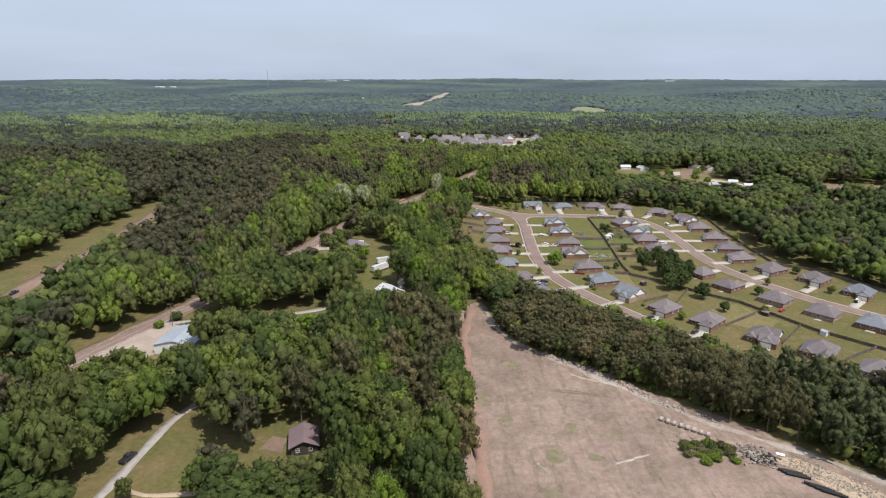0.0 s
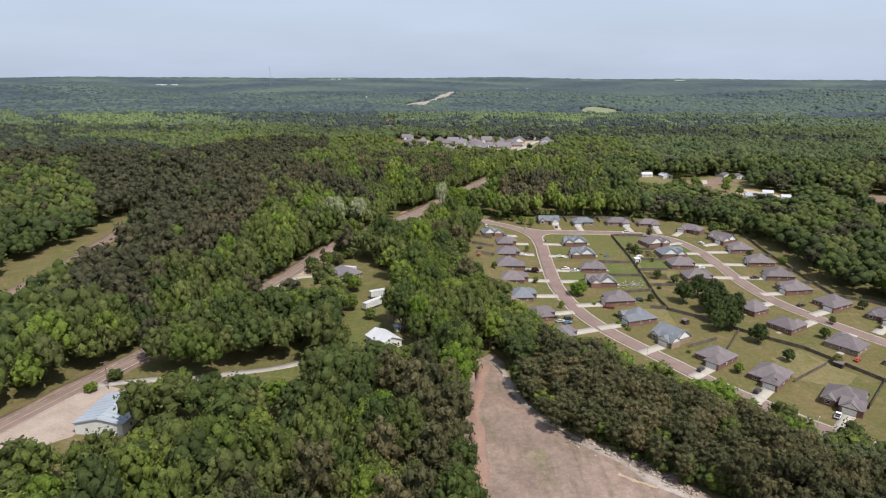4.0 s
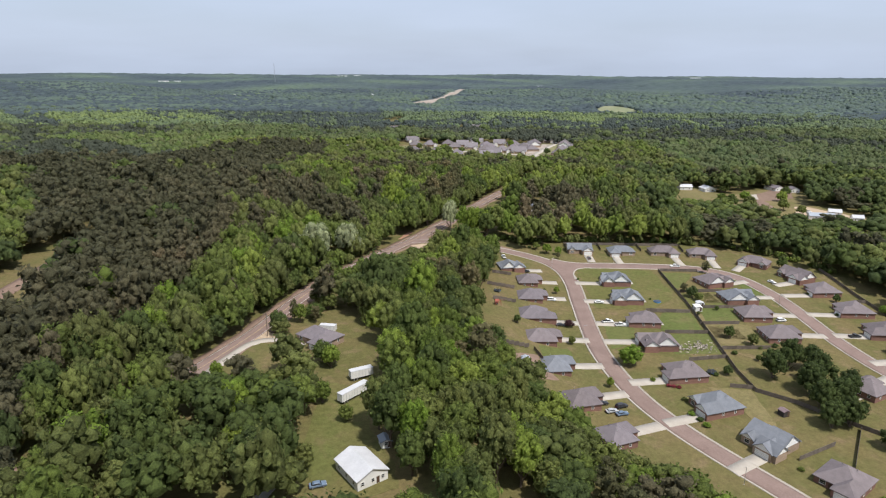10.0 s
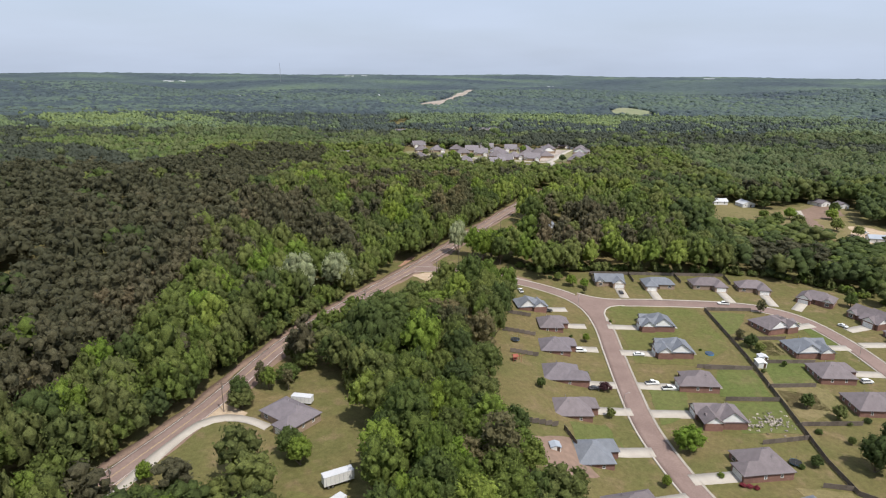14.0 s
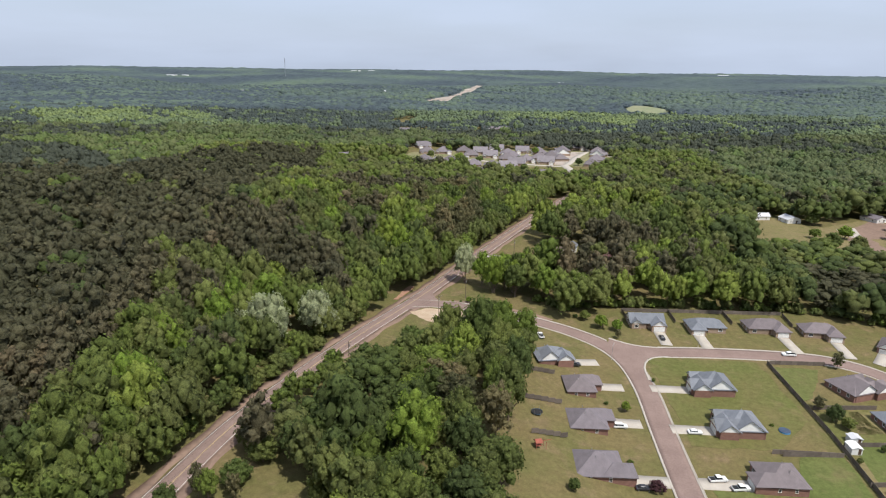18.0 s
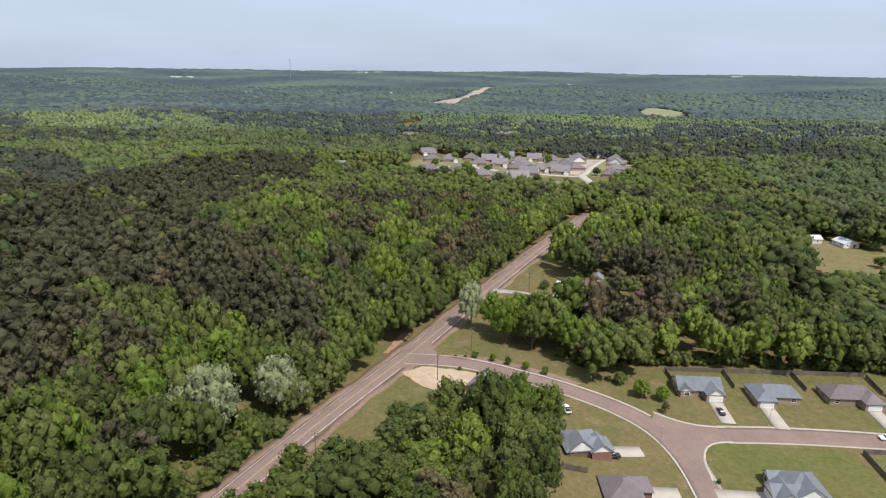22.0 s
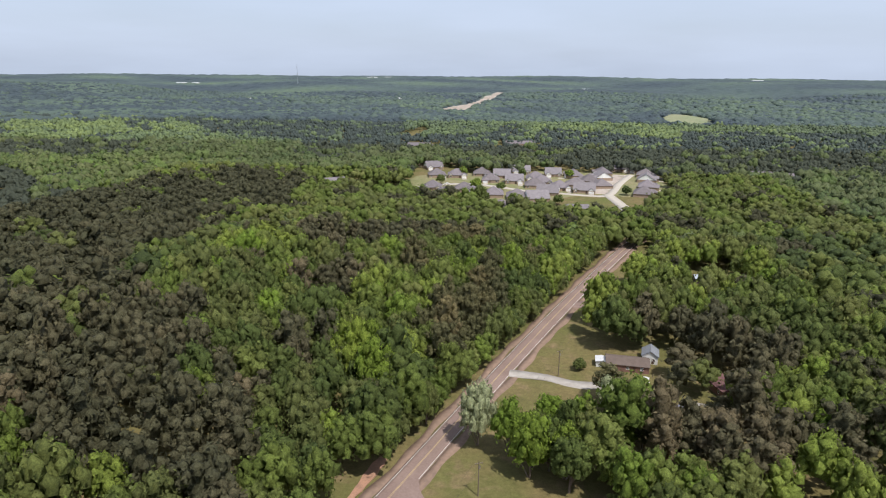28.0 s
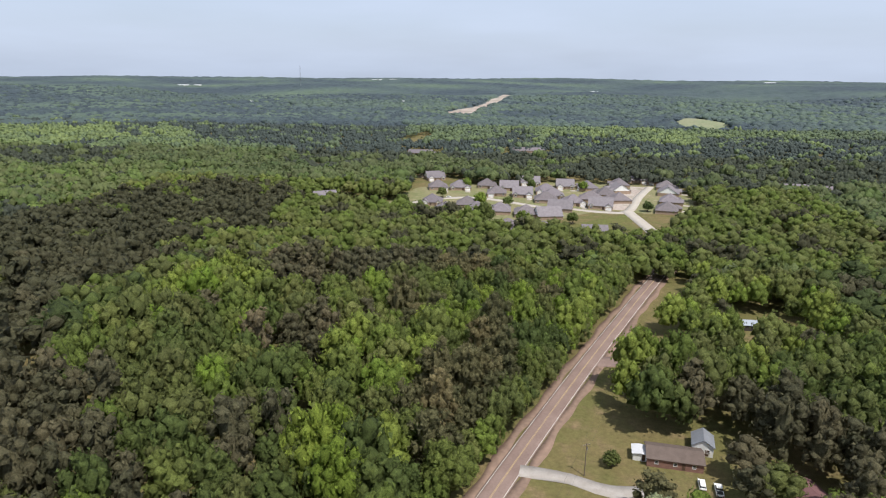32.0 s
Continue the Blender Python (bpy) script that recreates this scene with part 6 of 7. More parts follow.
M_LAMP = mat("red lamp glass", (0.4, 0.02, 0.02), 0.3)
WHITE_P, BLACK_P, RED_P, BLUE_P, SILVER_P = (0.72, 0.72, 0.70), (0.03, 0.03, 0.035), (0.45, 0.05, 0.04), (0.12, 0.17, 0.24), (0.38, 0.39, 0.40)
for cx, cy, cr, cc, ck in ((74, 435, 8, WHITE_P, "pickup"), (79.5, 431.5, 8, WHITE_P, "pickup"), (75, 459, 0, WHITE_P, "sedan"), (135, 519.6, 178, WHITE_P, "pickup"), (184, 497, -60, WHITE_P, "sedan"), (163, 443, 5, WHITE_P, "suv"),
                           (55, 361, 15, BLACK_P, "sedan"), (57.5, 356, 15, SILVER_P, "sedan"), (62, 359.5, 20, BLACK_P, "suv"), (61, 354.5, 15, BLUE_P, "sedan"), (50, 460, 0, WHITE_P, "suv"), (84, 484.5, 0, BLACK_P, "sedan"), (84, 530, 90, BLACK_P, "sedan"),
                           (168, 254, 50, RED_P, "pickup"), (171, 251, 50, WHITE_P, "pickup"), (151, 275, 50, WHITE_P, "pickup"), (240, 338, 45, WHITE_P, "suv"), (-220, 300, 92, BLACK_P, "pickup"), (111, 309, 45, BLACK_P, "suv"), (99, 288, 40, RED_P, "sedan"),
                           (190, 427, 5, BLACK_P, "pickup"), (196, 385, 20, BLACK_P, "sedan"), (29, 524, 100, WHITE_P, "pickup"), (40, 500, 10, BLACK_P, "pickup"), (57, 637.5, 80, WHITE_P, "suv"), (61, 635.5, 80, WHITE_P, "pickup"), (60, 615, 30, WHITE_P, "sedan"), (50, 429, 0, BLACK_P, "sedan"),
                           (-92, 158, 75, BLACK_P, "pickup"), (-38, 292, 20, BLUE_P, "sedan"), (286, 650, 30, WHITE_P, "pickup"), (-30, 1042, 0, WHITE_P, "suv"), (-48, 1041, 0, WHITE_P, "sedan"), (188, 322, 40, RED_P, "sedan"), (128, 292, 42, BLACK_P, "suv")):
    car(cx, cy, cr, cc, ck)


def trailer(x, y, rot, ln, label, tall=3.9):
    """A white box trailer on wheels and legs."""
    e = new("box_trailer")
    e.matrix_basis = pose(x, y, gz(x, y), 0, 0, rot)
    part("box", boxes((-ln / 2, -1.3, 1.1 if tall > 3.5 else 0.6, ln / 2, 1.3, tall)), M_SIDING, e)
    part("roof", boxes((-ln / 2 - 0.05, -1.34, tall, ln / 2 + 0.05, 1.34, tall + 0.08)), M_WHITEROOF, e)
    part("frame", boxes((-ln / 2, -0.5, 0.8, ln / 2, -0.35, 1.1), (-ln / 2, 0.35, 0.8, ln / 2, 0.5, 1.1)), M_DARK, e)
    n = int(ln / 1.2)
    for k in range(n):
        xx = -ln / 2 + ln * (k + 0.5) / n
        for sy in (-1, 1):
            part("rib", boxes((xx - 0.04, sy * 1.32 - 0.025, 1.12, xx + 0.04, sy * 1.32 + 0.025, tall - 0.02)), M_RIM, e)
    for wx in (-ln / 2 + 1.2, -ln / 2 + 2.4):
        for sy in (-1, 1):
            v, q = tube([(wx, sy * 1.05 - 0.15, 0.5), (wx, sy * 1.05 + 0.15, 0.5)], 0.5, 0.5, 12)
            w = new("wheel", mesh_np("wheel", v, q, M_TYRE, smooth=True))
            w.parent = e
            part("rim", boxes((wx - 0.25, sy * 1.05 - 0.16, 0.25, wx + 0.25, sy * 1.05 + 0.16, 0.75)), M_RIM, w)
    for sy in (-1, 1):
        part("leg", boxes((ln / 2 - 1.6, sy * 0.9 - 0.06, 0, ln / 2 - 1.45, sy * 0.9 + 0.06, 1.1)), M_DARK, e)
    return tagged(e, label, "trailer")


trailer(-36, 340, 52, 12.5, "long white box trailer parked on the grass")
trailer(-35.5, 354, 30, 8.5, "short white box trailer under the trees")
trailer(-56, 396, -8, 7.0, "white camper trailer behind the grey house", 2.8)


# ---- poles and wires ----
def utility_pole(x, y, h=11.0, rot=0.0, label="wooden utility pole with a crossarm"):
    e = new("utility_pole")
    e.matrix_basis = pose(x, y, gz(x, y), 0, 0, rot)
    v, q = tube([(0, 0, -0.5), (0, 0, h / 2), (0, 0, h)], 0.17, 0.11, 8)
    o = new("pole", mesh_np("pole", v, q, M_POLE, smooth=True))
    o.parent = e
    arm = part("crossarm", boxes((-1.2, -0.06, h - 0.7, 1.2, 0.06, h - 0.56)), M_POLE, e)
    for k in (-1.1, -0.4, 0.4, 1.1):
        part("insulator", boxes((k - 0.05, -0.05, h - 0.56, k + 0.05, 0.05, h - 0.36)), M_CONC, arm)
    v, q = tube([(0.25, 0, h - 2.3), (0.25, 0, h - 1.4)], 0.2, 0.2, 8)
    o = new("transformer", mesh_np("transformer", v, q, M_RIM, smooth=True))
    o.parent = e
    return tagged(e, label, "utility pole", "utility poles along the road")


POLES = [(-121, 258), (-92, 343), (-80, 388), (-68, 432), (-48, 482), (-17, 540), (-4.7, 567.3), (24.3, 639.5), (49, 706)]
for px, py in POLES:
    utility_pole(px, py, 11.0, 25)


def wire(a, b, off, ha=10.7):
    ax, ay = a[0] + off * 0.9, a[1] - off * 0.42
    bx, by = b[0] + off * 0.9, b[1] - off * 0.42
    P = [(ax + (bx - ax) * t, ay + (by - ay) * t, (gz(*a) + ha) * (1 - t) + (gz(*b) + ha) * t - 1.0 * 4 * t * (1 - t)) for t in np.linspace(0, 1, 9)]
    v, q = tube(P, 0.018, 0.018, 4)
    return tagged(new("overhead_wire", mesh_np("wire", v, q, M_DARK)), "thin dark overhead wire between poles", "wire", "overhead wires")


for a, b in zip(POLES[:-1], POLES[1:]):
    for off in (-1.1, 1.1):
        wire(a, b, off)


def street_lamp(x, y, rot):
    e = new("street_lamp")
    e.matrix_basis = pose(x, y, gz(x, y), 0, 0, rot)
    v, q = tube([(0, 0, 0), (0, 0, 5.5), (0.3, 0, 6.6), (1.4, 0, 7.0)], 0.08, 0.05, 6)
    o = new("pole", mesh_np("pole", v, q, M_RIM, smooth=True))
    o.parent = e
    part("lamp_head", boxes((1.3, -0.15, 6.92, 1.95, 0.15, 7.08)), M_CONC, e)
    part("base", boxes((-0.2, -0.2, -0.2, 0.2, 0.2, 0.15)), M_CONC, e)
    return tagged(e, "slim grey street lamp beside the kerb", "street lamp", "street lamps")


for lx, ly, lr in ((57, 508, 60), (58, 416, 0), (98, 524, -90), (90, 318, 220), (171, 462, 0), (135, 262, 45)):
    street_lamp(lx, ly, lr)
mast = new("radio_mast")
mast.matrix_basis = pose(-900, 3300, gz(-900, 3300))
for k in range(3):
    an = k * 2.094
    v, q = tube([(math.cos(an) * 1.5, math.sin(an) * 1.5, -5), (math.cos(an) * 1.2, math.sin(an) * 1.2, 95)], 0.35, 0.3, 4)
    o = new("leg", mesh_np("leg", v, q, M_RIM))
    o.parent = mast
for k in range(12):
    part("brace", boxes((-1.5, -1.5, 5 + k * 8, 1.5, 1.5, 5.4 + k * 8)), M_RIM, mast)
tagged(mast, "tall thin grey radio mast far off over woods", "mast")


# ---- gardens ----
M_BLUE = mat("blue plastic", (0.10, 0.28, 0.50), 0.5)
YARD = "garden trees"
for tx, ty, tr, th, kind in ((52, 410, 1.8, 4.2, None), (54, 429, 2.8, 3.4, M_PURPLE), (74, 393, 5.4, 8.8, None), (61, 374, 1.6, 4.5, M_BRIGHT), (128, 471, 3.2, 6.5, None), (130, 466, 2.6, 5.0, None), (128, 422, 2.7, 6.2, None), (136, 415, 2.8, 6.0, None),
                             (113, 387, 2.3, 4.4, None), (132, 400, 1.4, 3.2, None), (123, 447, 1.0, 2.4, None), (54, 470, 1.8, 4.2, M_BRIGHT), (202, 522, 3.6, 8.0, None), (28, 421, 2.0, 4.0, None), (135, 454, 1.2, 2.8, None), (58, 538, 3.4, 6.5, M_BRIGHT), (65, 536, 2.6, 5.5, None), (52, 546, 2.8, 5.0, None),
                             (206, 470, 2.2, 4.8, None), (222, 455, 2.6, 5.5, None), (229, 383, 2.8, 5.5, None), (200, 362, 2.0, 4.5, None), (127, 308, 2.4, 5.0, None), (136, 295, 1.4, 5.0, M_PURPLE), (232, 350, 2.4, 5.0, None), (155, 320, 3.0, 6.0, None), (176, 318, 2.6, 5.0, None), (186, 345, 2.8, 5.5, None)):
    tree(tx, ty, tr, th, False, "small round garden tree on a lawn", YARD, leaf=kind, name="garden_tree")
for tx, ty, tr, th in ((-63, 404, 2.2, 8.5), (64, 528, 1.5, 4.5), (150, 510, 2.6, 7.5), (126, 478, 2.2, 5.5)):
    tree(tx, ty, tr, th, True, "dark cone-shaped conifer on a lawn", YARD, name="conifer")
for tx, ty, tr, th in ((131, 386, 5.5, 13), (142, 394, 6.0, 14), (148, 382, 6.2, 14), (140, 374, 6.0, 14), (146, 365, 5.6, 13), (138, 362, 5.6, 13), (150, 393, 5.0, 12), (143, 352, 5.2, 12), (136, 351, 5.0, 11), (154, 372, 5.0, 12), (150, 338, 4.8, 10)):
    tree(tx, ty, tr, th, False, "large dark green shade tree between gardens", "shade trees between gardens", kind_no=int(tx + ty), name="shade_tree", leaf=M_SHADE)
for tx, ty, tr, th in ((-13, 928, 8, 20), (-18, 1004, 6, 13), (-54, 1040, 5, 10), (-34, 1088, 6, 11), (80, 1090, 5, 10), (6, 1012, 5, 8), (30, 1092, 5, 10), (122, 1000, 5, 9), (54, 948, 5, 9), (-85, 1000, 6, 11), (-10, 948, 6, 11), (16, 940, 6, 11), (228, 662, 6, 12), (240, 655, 6, 12), (252, 690, 5, 9), (268, 655, 5, 10), (232, 690, 4, 7), (276, 642, 4, 8), (284, 690, 5, 9), (300, 715, 5, 9), (250, 728, 5, 9)):
    tree(tx, ty, tr, th, False, "leafy green tree among far houses", "trees among far houses")
for tx, ty in ((-3, 561), (4, 558.6), (10, 556), (17, 552.6), (24, 549)):
    tree(tx, ty, 1.5, 3.6, False, "young street tree in a mulch bed", "street trees", name="street_tree", leaf=M_BRIGHT if tx in (4, 17) else None)
for tx, ty, tr, th in ((-5.5, 592, 6.0, 23), (40, 612, 7.0, 14), (-81, 490, 9.0, 25), (-66, 505, 8.0, 22), (-90, 492, 6.0, 18)):
    tree(tx, ty, tr, th, False, "pale silvery-green tree beside the country road", "pale roadside trees", leaf=M_PALE, name="roadside_tree")
for tx, ty, tr, th in ((-22, 372, 7, 16), (-12, 384, 7.5, 16), (-16, 398, 6, 15), (-62, 300, 6, 13), (-70, 320, 6.5, 15), (-30, 226, 6, 15), (-52, 622, 8, 26), (-42, 612, 7.5, 24), (-47, 632, 7, 23), (10, 577, 6.5, 22), (20, 577, 6, 18)):
    tree(tx, ty, tr, th, False, "bright yellow-green spring tree in the wood", "bright spring trees", leaf=M_BRIGHT, name="spring_tree")
for tx, ty, tr, th in ((-36, 325, 2.6, 5.5), (-46, 336, 3.5, 8), (-40, 404, 4, 9), (-75, 391, 4.6, 7), (-70, 404, 3.0, 9), (-52, 366, 4.4, 9), (-48, 362, 4.0, 9), (-88, 352, 2.6, 6), (-84, 140, 2.4, 7), (-122, 265, 3.2, 4), (-85, 262, 3.4, 5), (-126, 256, 2.6, 3.5), (33, 645, 3.0, 5), (-96, 250, 3.2, 6), (-97, 240, 3.4, 7), (-44, 300, 4.0, 8)):
    tree(tx, ty, tr, th, False, "lone leafy tree on open grass", "trees on open grass", name="lone_tree")


def shrub(x, y, r, h, leaf=None):
    k = int(abs(x * 7 + y * 3))
    e = new("shrub")
    e.matrix_basis = pose(x, y, gz(x, y) - 0.15, 0, 0, k * 37)
    for nm, meshes in (("stem", TRUNK_B), ("crown", COLOURED[leaf] if leaf else MESH_B)):
        o = new(nm, meshes[k % len(meshes)])
        o.parent = e
        o.matrix_basis = Matrix.Translation((0, 0, 0.1)) @ Matrix.Diagonal((r, r, h / 2, 1)) if nm == "crown" else Matrix.Diagonal((r, r, h / 3, 1))
    return tagged(e, "red flowering garden shrub" if leaf == M_AZALEA else "low rounded green garden shrub", "shrub", "garden shrubs")


for sx, sy, sr, sh in ((124, 406, 1.5, 1.7), (138, 412, 1.4, 1.6), (146, 414, 1.6, 1.9), (161, 431, 1.8, 2.2), (101, 382, 1.4, 2.0), (-11, 561.5, 0.8, 1.0), (-7, 561.5, 0.8, 1.0), (-9, 549.6, 0.9, 1.4), (1, 548, 0.8, 1.2), (5, 546.8, 0.8, 1.2), (20, 540, 0.8, 1.1), (48, 548, 1.4, 2.0), (47, 391, 1.0, 1.2), (49, 441, 1.1, 1.3),
                       (87, 356, 1.5, 1.6), (89, 352.5, 1.4, 1.5), (90, 349, 1.6, 1.6), (88, 366, 1.3, 1.4), (80, 380, 1.3, 1.6), (104, 466, 0.8, 1.0), (48, 474, 0.9, 1.2), (70, 492, 0.8, 1.6), (108, 386, 1.2, 1.6), (112, 326, 1.2, 1.3), (128, 310, 1.2, 1.3), (196, 452, 1.3, 1.6), (196, 480, 1.2, 1.5), (222, 358, 1.5, 1.8), (238, 336, 1.4, 1.8), (73, 548, 1.0, 1.5), (13, 520, 1.0, 2.0), (13, 524, 1.0, 2.0), (13.5, 528, 1.0, 2.0)):
    shrub(sx, sy, sr, sh)
for sx, sy in ((85, 376), (87, 375.5), (89, 375)):
    shrub(sx, sy, 1.1, 1.2, M_AZALEA)

# lawns that differ from their neighbours
for poly, mt, lb in (([(120, 449), (122, 421), (142, 421), (144, 436), (125, 448)], M_DRYGRASS, "dry brownish back garden"), ([(101, 376), (118, 375), (117, 352), (112, 345), (106, 366)], M_DRYGRASS, "dry yellowish back lawn"),
                     ([(148, 322), (166, 331), (180, 308), (166, 296), (150, 303)], M_DRYGRASS, "sandy yellow back garden"), ([(124, 476), (140, 478), (142, 459), (124, 458)], M_TURF, "fresh green back lawn"), 
                     ([(-46, 300), (-30, 286), (-16, 292), (-18, 304), (-28, 320), (-28, 348), (-48, 350), (-47, 320)], M_TURF, "mown green meadow behind the white house"),
                     ([(-88, 258), (-82, 271), (-54, 278), (-49, 270), (-62, 257)], M_TURF, "mown green clearing beside the lane"),
                     ([(105, 449), (120, 452), (119, 429), (98, 428)], M_LUSH, "lush green back lawn"), ([(126, 458), (147, 460), (143, 442), (124, 438)], M_LUSH, "lush green fenced lawn"),
                     ([(98, 423), (120, 426), (118, 405), (97, 404)], M_LUSH, "bright green lawn with scattered boards"), ([(122, 509), (142, 508), (128, 485), (122, 483)], M_LUSH, "fenced green lawn beside the street"),
                     ([(136, 477), (149, 482), (142, 465), (133, 464)], M_DRYGRASS, "dry bare yard behind a house"), ([(123, 435), (137, 432), (137, 421), (126, 413), (122, 416)], M_DRYGRASS, "brownish dry back garden"),
                     ([(71, 430), (86, 431), (82, 415), (70, 407)], M_LUSH, "green front lawn"), ([(36, 402), (50, 406), (54, 390), (37, 382)], M_LUSH, "green lawn between two houses"),
                     ([(163, 501), (173, 489), (173, 471), (161, 470)], M_LUSH, "green front lawn on the bend"), ([(72, 512), (118, 512), (119, 470), (100, 452), (72, 452)], M_TURF, "wide olive green corner lawn"),
                     ([(20, 385), (34, 392), (36, 383), (41, 375), (24, 366)], M_DIRT, "worn bare soil behind a house")):
    patch("lawn", poly, 0.09 if mt is M_LUSH else 0.07, mt, lb, "lawn", wob=1.2)


def trampoline(x, y):
    e = new("trampoline")
    e.matrix_basis = pose(x, y, gz(x, y))
    v, q = tube([(0, 0, 0.85), (0, 0, 0.92)], 2.0, 2.0, 16)
    o = new("ring", mesh_np("ring", v, q, M_BLUE))
    o.parent = e
    bm = bmesh.new()
    bmesh.ops.create_circle(bm, cap_ends=True, segments=16, radius=1.95, matrix=Matrix.Translation((0, 0, 0.9)))
    part("mat", bm, M_DARK, e, "black jumping mat")
    for k in range(6):
        a = k * 1.047
        part("leg", boxes((math.cos(a) * 1.9 - 0.03, math.sin(a) * 1.9 - 0.03, -0.1, math.cos(a) * 1.9 + 0.03, math.sin(a) * 1.9 + 0.03, 2.2)), M_RIM, e)
    return tagged(e, "round trampoline with poles on a lawn", "trampoline")


trampoline(107, 388), trampoline(21, 458)
pool = new("garden_pool")
pool.matrix_basis = pose(107, 463, gz(107, 463))
v, q = tube([(0, 0, -0.2), (0, 0, 0.55)], 1.9, 1.9, 20)
o = new("rim", mesh_np("rim", v, q, M_BLUE))
o.parent = pool
bm = bmesh.new()
bmesh.ops.create_circle(bm, cap_ends=True, segments=20, radius=1.88, matrix=Matrix.Translation((0, 0, 0.5)))
part("cover", bm, mat("dark blue pool cover", (0.05, 0.07, 0.11), 0.5), pool)
tagged(pool, "round paddling pool with dark blue cover on lawn", "pool")
for bx, by, br, bw, bd, rm_, lb in ((28, 383, 5, 3.2, 3.0, M_METAL, "open garden shelter with a blue-grey roof"), (38, 352, 10, 3.4, 3.4, M_METAL, "pale metal lean-to beside a house"), (128, 459, 0, 3.6, 3.2, M_WHITEROOF, "small white garden shed"), (125, 454, 0, 3.4, 4.2, M_SIDING, "pale grey garden shed by the fence"),
                                (122, 358, 20, 2.8, 2.8, M_PURPLEROOF, "dark garden shed under shade trees"), (176, 316, 40, 3.2, 3.6, M_PURPLEROOF, "garden shed by the fence"), (194, 292, 30, 3.0, 3.0, M_METAL, "small metal garden shed")):
    simple_building("shed", bx, by, br, bw, bd, 2.1, 0.6, rm_, M_DARKWALL if rm_ is M_PURPLEROOF else M_SIDING, lb, category="shed", windows=0, over=0.2)
swing = new("play_frame")
swing.matrix_basis = pose(20, 438, gz(20, 438), 0, 0, 15)
M_REDWOOD = mat("red-stained timber", (0.30, 0.09, 0.06), 0.8)
for px in (-1.6, 1.6):
    for py in (-1.0, 1.0):
        part("post", boxes((px - 0.06, py - 0.06, -0.2, px + 0.06, py + 0.06, 2.4)), M_REDWOOD, swing)
part("platform", boxes((-1.6, -1.0, 1.2, 0.2, 1.0, 1.3)), M_REDWOOD, swing)
part("roof", gable(-1.6, -1.0, 0.2, 1.0, 2.4, 0.8, 0.2, "x"), M_REDWOOD, swing)
part("beam", boxes((0.2, -0.05, 2.3, 3.6, 0.05, 2.42)), M_REDWOOD, swing)
part("slide", boxes((-0.3, 1.0, 0.1, 0.3, 1.1, 1.3), (-0.3, 1.1, 0.0, 0.3, 2.6, 0.2)), M_BLUE, swing)
tagged(swing, "red-stained timber play frame with slide", "play frame")


# ---- the cleared field ----
def bale(x, y, k):
    e = new("concrete_pipe")
    e.matrix_basis = pose(x, y, gz(x, y) + 0.1, 0, 0, -25 + (k * 7) % 11)
    bm = bmesh.new()
    for (r0, x0, x1) in ((0.72, -0.5, 0.5),):
        n = 16
        ring = [[bm.verts.new((xx, math.cos(2 * math.pi * i / n) * rr, 0.72 + math.sin(2 * math.pi * i / n) * rr)) for i in range(n)] for xx, rr in ((x0, r0), (x1, r0), (x1, r0 - 0.18), (x0, r0 - 0.18))]
        for a in range(4):
            for i in range(n):
                bm.faces.new([ring[a][i], ring[a][(i + 1) % n], ring[(a + 1) % 4][(i + 1) % n], ring[(a + 1) % 4][i]])
    bmesh.ops.recalc_face_normals(bm, faces=bm.faces[:])
    part("ring", bm, M_CONC, e)
    return tagged(e, "tan concrete pipe ring standing on bare soil", "pipe", "row of pipe rings")


for k in range(8):
    bale(71 + k * 1.62, 179 - k * 1.3, k)
rng_f = np.random.default_rng(21)


def rubble(name, cx, cy, sx, sy, n, size, material, label, flat=0.5, rot=0.0):
    """A heap of angular chunks."""
    VV, QQ, o = [], [], 0
    bv = np.array([(x, y, z) for x in (-1, 1) for y in (-1, 1) for z in (-1, 1)], float)
    bq = np.array([(0, 1, 3, 2), (4, 6, 7, 5), (0, 4, 5, 1), (2, 3, 7, 6), (0, 2, 6, 4), (1, 5, 7, 3)])
    for i in range(n):
        u, v = rng_f.normal(size=2) * 0.5
        px, py = cx + (u * sx * math.cos(rot) - v * sy * math.sin(rot)), cy + (u * sx * math.sin(rot) + v * sy * math.cos(rot))
        s = size * rng_f.uniform(0.3, 1.2, 3) * [1, 1, flat]
        R = np.array(Euler(tuple(rng_f.uniform(-0.7, 0.7, 2)) + (rng_f.uniform(0, 6.28),)).to_matrix())
        P = (bv * s * (1 + rng_f.uniform(-0.3, 0.2, bv.shape))) @ R.T + [px, py, gz(px, py) + 0.1 + s[2] * 0.6 + max(0, 1 - math.hypot(u, v)) * size * 0.8]
        VV.append(P), QQ.append(bq + o)
        o += 8
    return tagged(new(name, mesh_np(name, np.concatenate(VV), np.concatenate(QQ), material)), label, "debris", kind="stuff")


M_RUBBLE = mat("broken concrete and limestone", (0.42, 0.37, 0.31), 0.95, (0.22, 0.18, 0.15), 0.8, 5, island=0.3)
M_BRUSH = mat("grey dead wood", (0.30, 0.26, 0.22), 0.95, (0.16, 0.13, 0.11), 0.8, 5, island=0.4)
for (cx, cy, n) in ((38, 228, 30), (45, 224, 34), (52, 219, 36), (58, 213, 40), (64, 205, 44), (70, 197, 40), (77, 188, 30), (86, 180, 24)):
    rubble("rubble_line", cx, cy, 9, 2.2, n, 0.36, M_RUBBLE, "line of pale rubble along the field edge", rot=-0.75)
rubble("rubble_heap", 104, 153, 9, 5, 240, 0.26, M_RUBBLE, "heap of white limestone rubble", 0.4, -0.75)
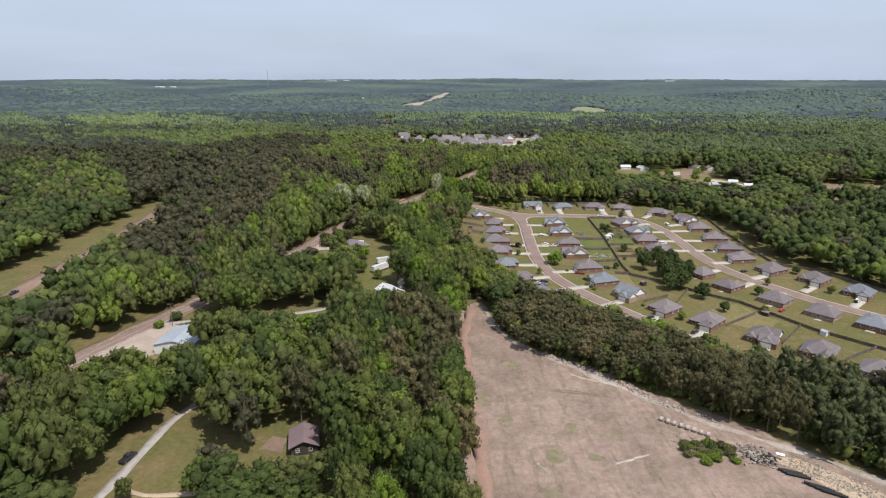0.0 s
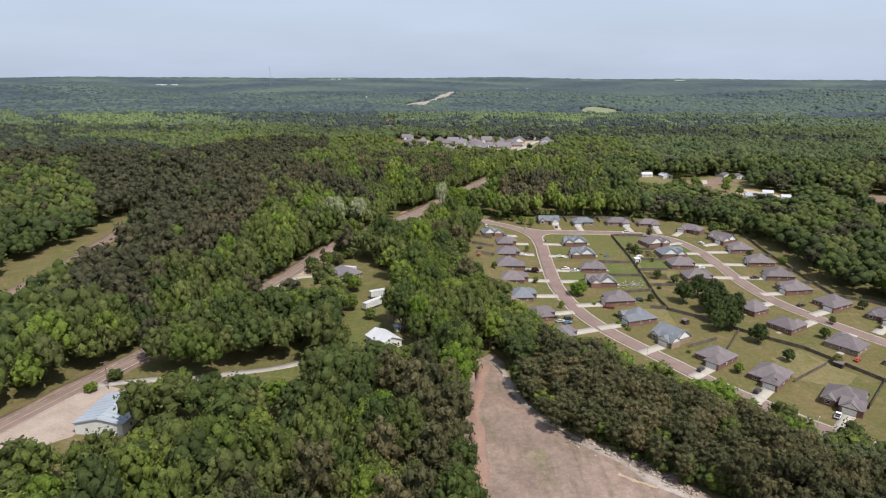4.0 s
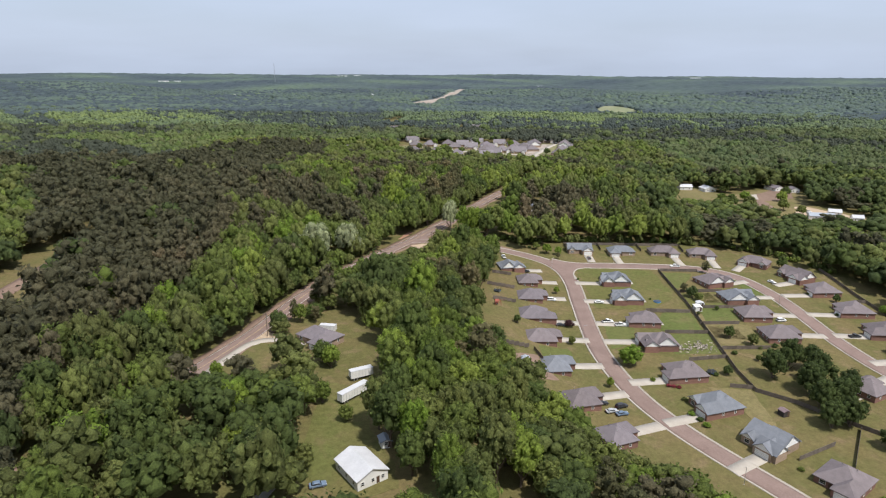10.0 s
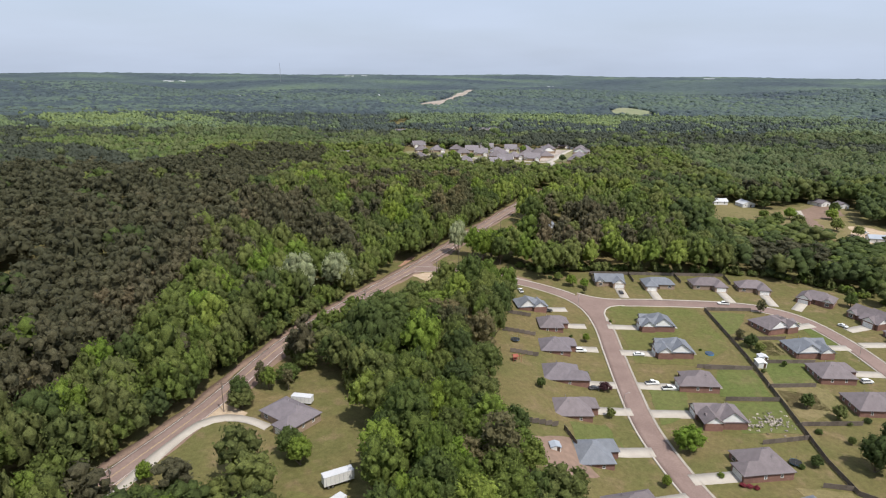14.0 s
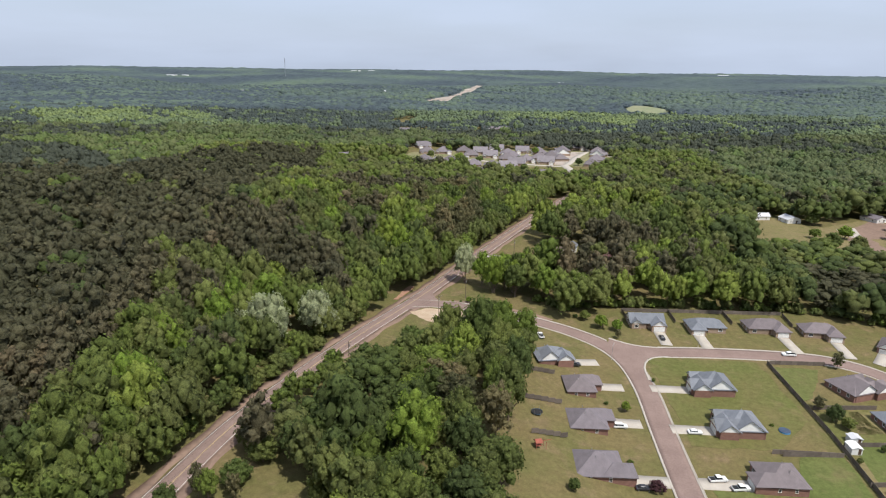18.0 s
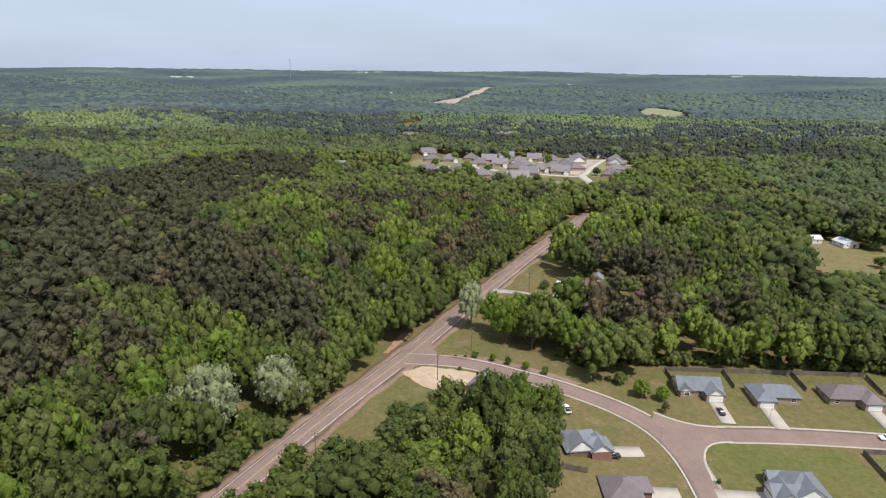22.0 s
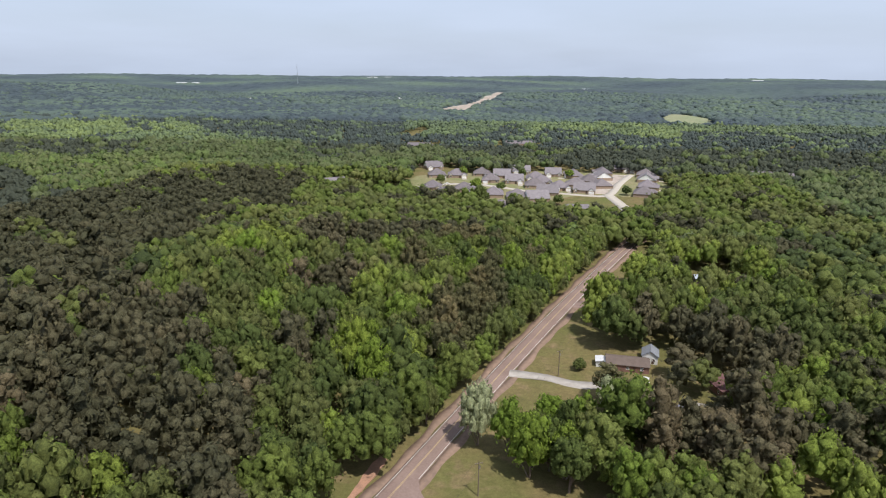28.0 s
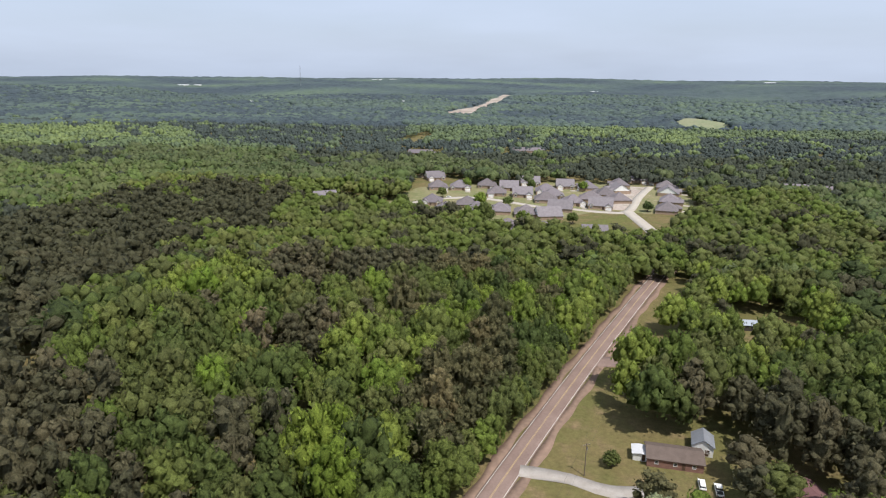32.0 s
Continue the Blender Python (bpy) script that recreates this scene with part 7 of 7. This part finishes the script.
rubble("rubble_heap", 112, 144, 11, 5, 260, 0.26, M_RUBBLE, "heap of white limestone rubble", 0.4, -0.75)
M_BOARDS = mat("old painted boards", (0.34, 0.30, 0.25), 0.9, (0.20, 0.17, 0.14), 0.8, 5, island=0.35)
rubble("board_heap", 111, 412, 7, 6, 90, 0.5, M_BOARDS, "heap of old boards on a back lawn", 0.12)
rubble("board_heap", 103, 409, 3, 3, 24, 0.5, M_BOARDS, "boards and boxes beside a house wall", 0.4)
rubble("brush_pile", 92.5, 160, 5.5, 5, 150, 0.5, M_BRUSH, "pile of grey dead wood and scrap", 0.5, -0.5)
rubble("brush_pile", 79, 166, 9, 3, 120, 0.4, M_BRUSH, "tangle of grey dead wood among weeds", 0.5, -0.3)
rubble("scrap_heap", 93.5, 158, 4, 3, 70, 0.42, M_DARK, "heap of black plastic scrap", 0.5, -0.5)
patch("rubble_bed", [(97, 159), (104, 158), (110, 151), (117, 143), (124, 132), (116, 130), (108, 141), (101, 151)], 0.14, M_SAND, "bed of pale crushed limestone", "rubble", wob=1.5)
part_sheet = new("metal_sheet")
part_sheet.matrix_basis = pose(99.7, 160.1, gz(99.7, 160.1) + 0.35, 6, 4, -20)
part("panel", boxes((-1.2, -0.6, 0, 1.2, 0.6, 0.05)), M_WHITE, part_sheet)
for k in range(5):
    part("rib", boxes((-1.0 + k * 0.48, -0.58, 0.05, -0.94 + k * 0.48, 0.58, 0.08)), M_WHITE, part_sheet)
tagged(part_sheet, "white metal sheet lying on scrap", "metal sheet")
for k in range(46):
    wx, wy = 80 + rng_f.normal() * 4.2, 162 + rng_f.normal() * 2.6
    shrub(wx, wy, rng_f.uniform(0.9, 1.9), rng_f.uniform(0.8, 2.2), M_BRIGHT if wy < 159.5 else M_WEED if k % 2 else None)
for k, (px, py, pr) in enumerate(((98.6, 150.6, -24), (99.2, 149.6, -24), (98.0, 151.6, -24), (102.6, 144.2, -33), (103.6, 143.0, -33), (104.6, 141.9, -33), (101.7, 145.3, -33))):
    e = new("drain_pipe")
    e.matrix_basis = pose(px, py, gz(px, py) + 0.5, 0, 0, pr)
    v, q = tube([(-3, 0, 0), (0, 0, 0), (3, 0, 0)], 0.46, 0.46, 10)
    o = new("barrel", mesh_np("barrel", v, q, M_DARK, smooth=True))
    o.parent = e
    for xx in (-3.0, 2.9):
        v, q = tube([(xx, 0, 0), (xx + 0.15, 0, 0)], 0.52, 0.52, 10)
        o = new("collar", mesh_np("collar", v, q, M_DARK))
        o.parent = e
    tagged(e, "black plastic drain pipe lying on soil", "pipe", "black drain pipes")
# ruts and pale scars in the bare soil
for line, half, mt, lb in (([(38, 200.6), (47, 198.4), (57.5, 195.7)], 0.28, M_RUT, "narrow rut across bare soil"), ([(38.4, 199), (47.4, 196.8), (58, 194.2)], 0.28, M_RUT, "narrow rut across bare soil"),
                           ([(48, 211.6), (52, 208.6), (57, 205.4)], 0.6, M_SAND, "pale sandy scar in bare soil"), ([(50, 156), (55, 158), (61, 160.2)], 0.5, M_GRADED, "pale scar in bare soil"),
                           ([(27.4, 156), (29, 153), (31, 149.4)], 0.3, M_GRADED, "pale scar in bare soil"), ([(11.4, 257), (20, 249.4), (28, 241.6)], 0.6, M_CLAY, "red scar in bare soil")):
    strip("soil_streak", curve_pts(line, 0.6), -half, half, 0.118, mt, lb, "soil", cross=2, thick=0.04, edge=half * 0.7)
for cx, cy, sx, sy in ((13.9, 192, 3.4, 4.2), (33, 160, 3.0, 4.4), (41.4, 175, 2.0, 3.4), (25.8, 219, 2.4, 3.6), (45, 158.6, 3.4, 2.4), (52, 170, 4.0, 3.0), (20, 178, 2.6, 4.0), (29, 140, 3.2, 4.6)):
    patch("weeds", [(cx + sx * math.cos(a * 0.7), cy + sy * math.sin(a * 0.7)) for a in range(9)], 0.112, M_WEEDS, "thin greenish weeds on bare soil", "weeds", step=1.2, wob=2.2)
strip("track", curve_pts([(17, 283), (24, 256), (33, 236), (48, 219), (62, 203), (78, 184), (98, 168), (125, 143), (160, 105)]), -2.2, 0.8, 0.13, M_GRADED, "pale sandy vehicle track along the field edge", "track", cross=4, edge=1.2)
strip("track", curve_pts([(13, 279), (11, 262), (9, 240), (9, 200), (11, 160), (13, 110)]), -2.0, 2.2, 0.125, M_CLAY, "reddish wheel track in the bare soil", "track", cross=3, edge=1.1)
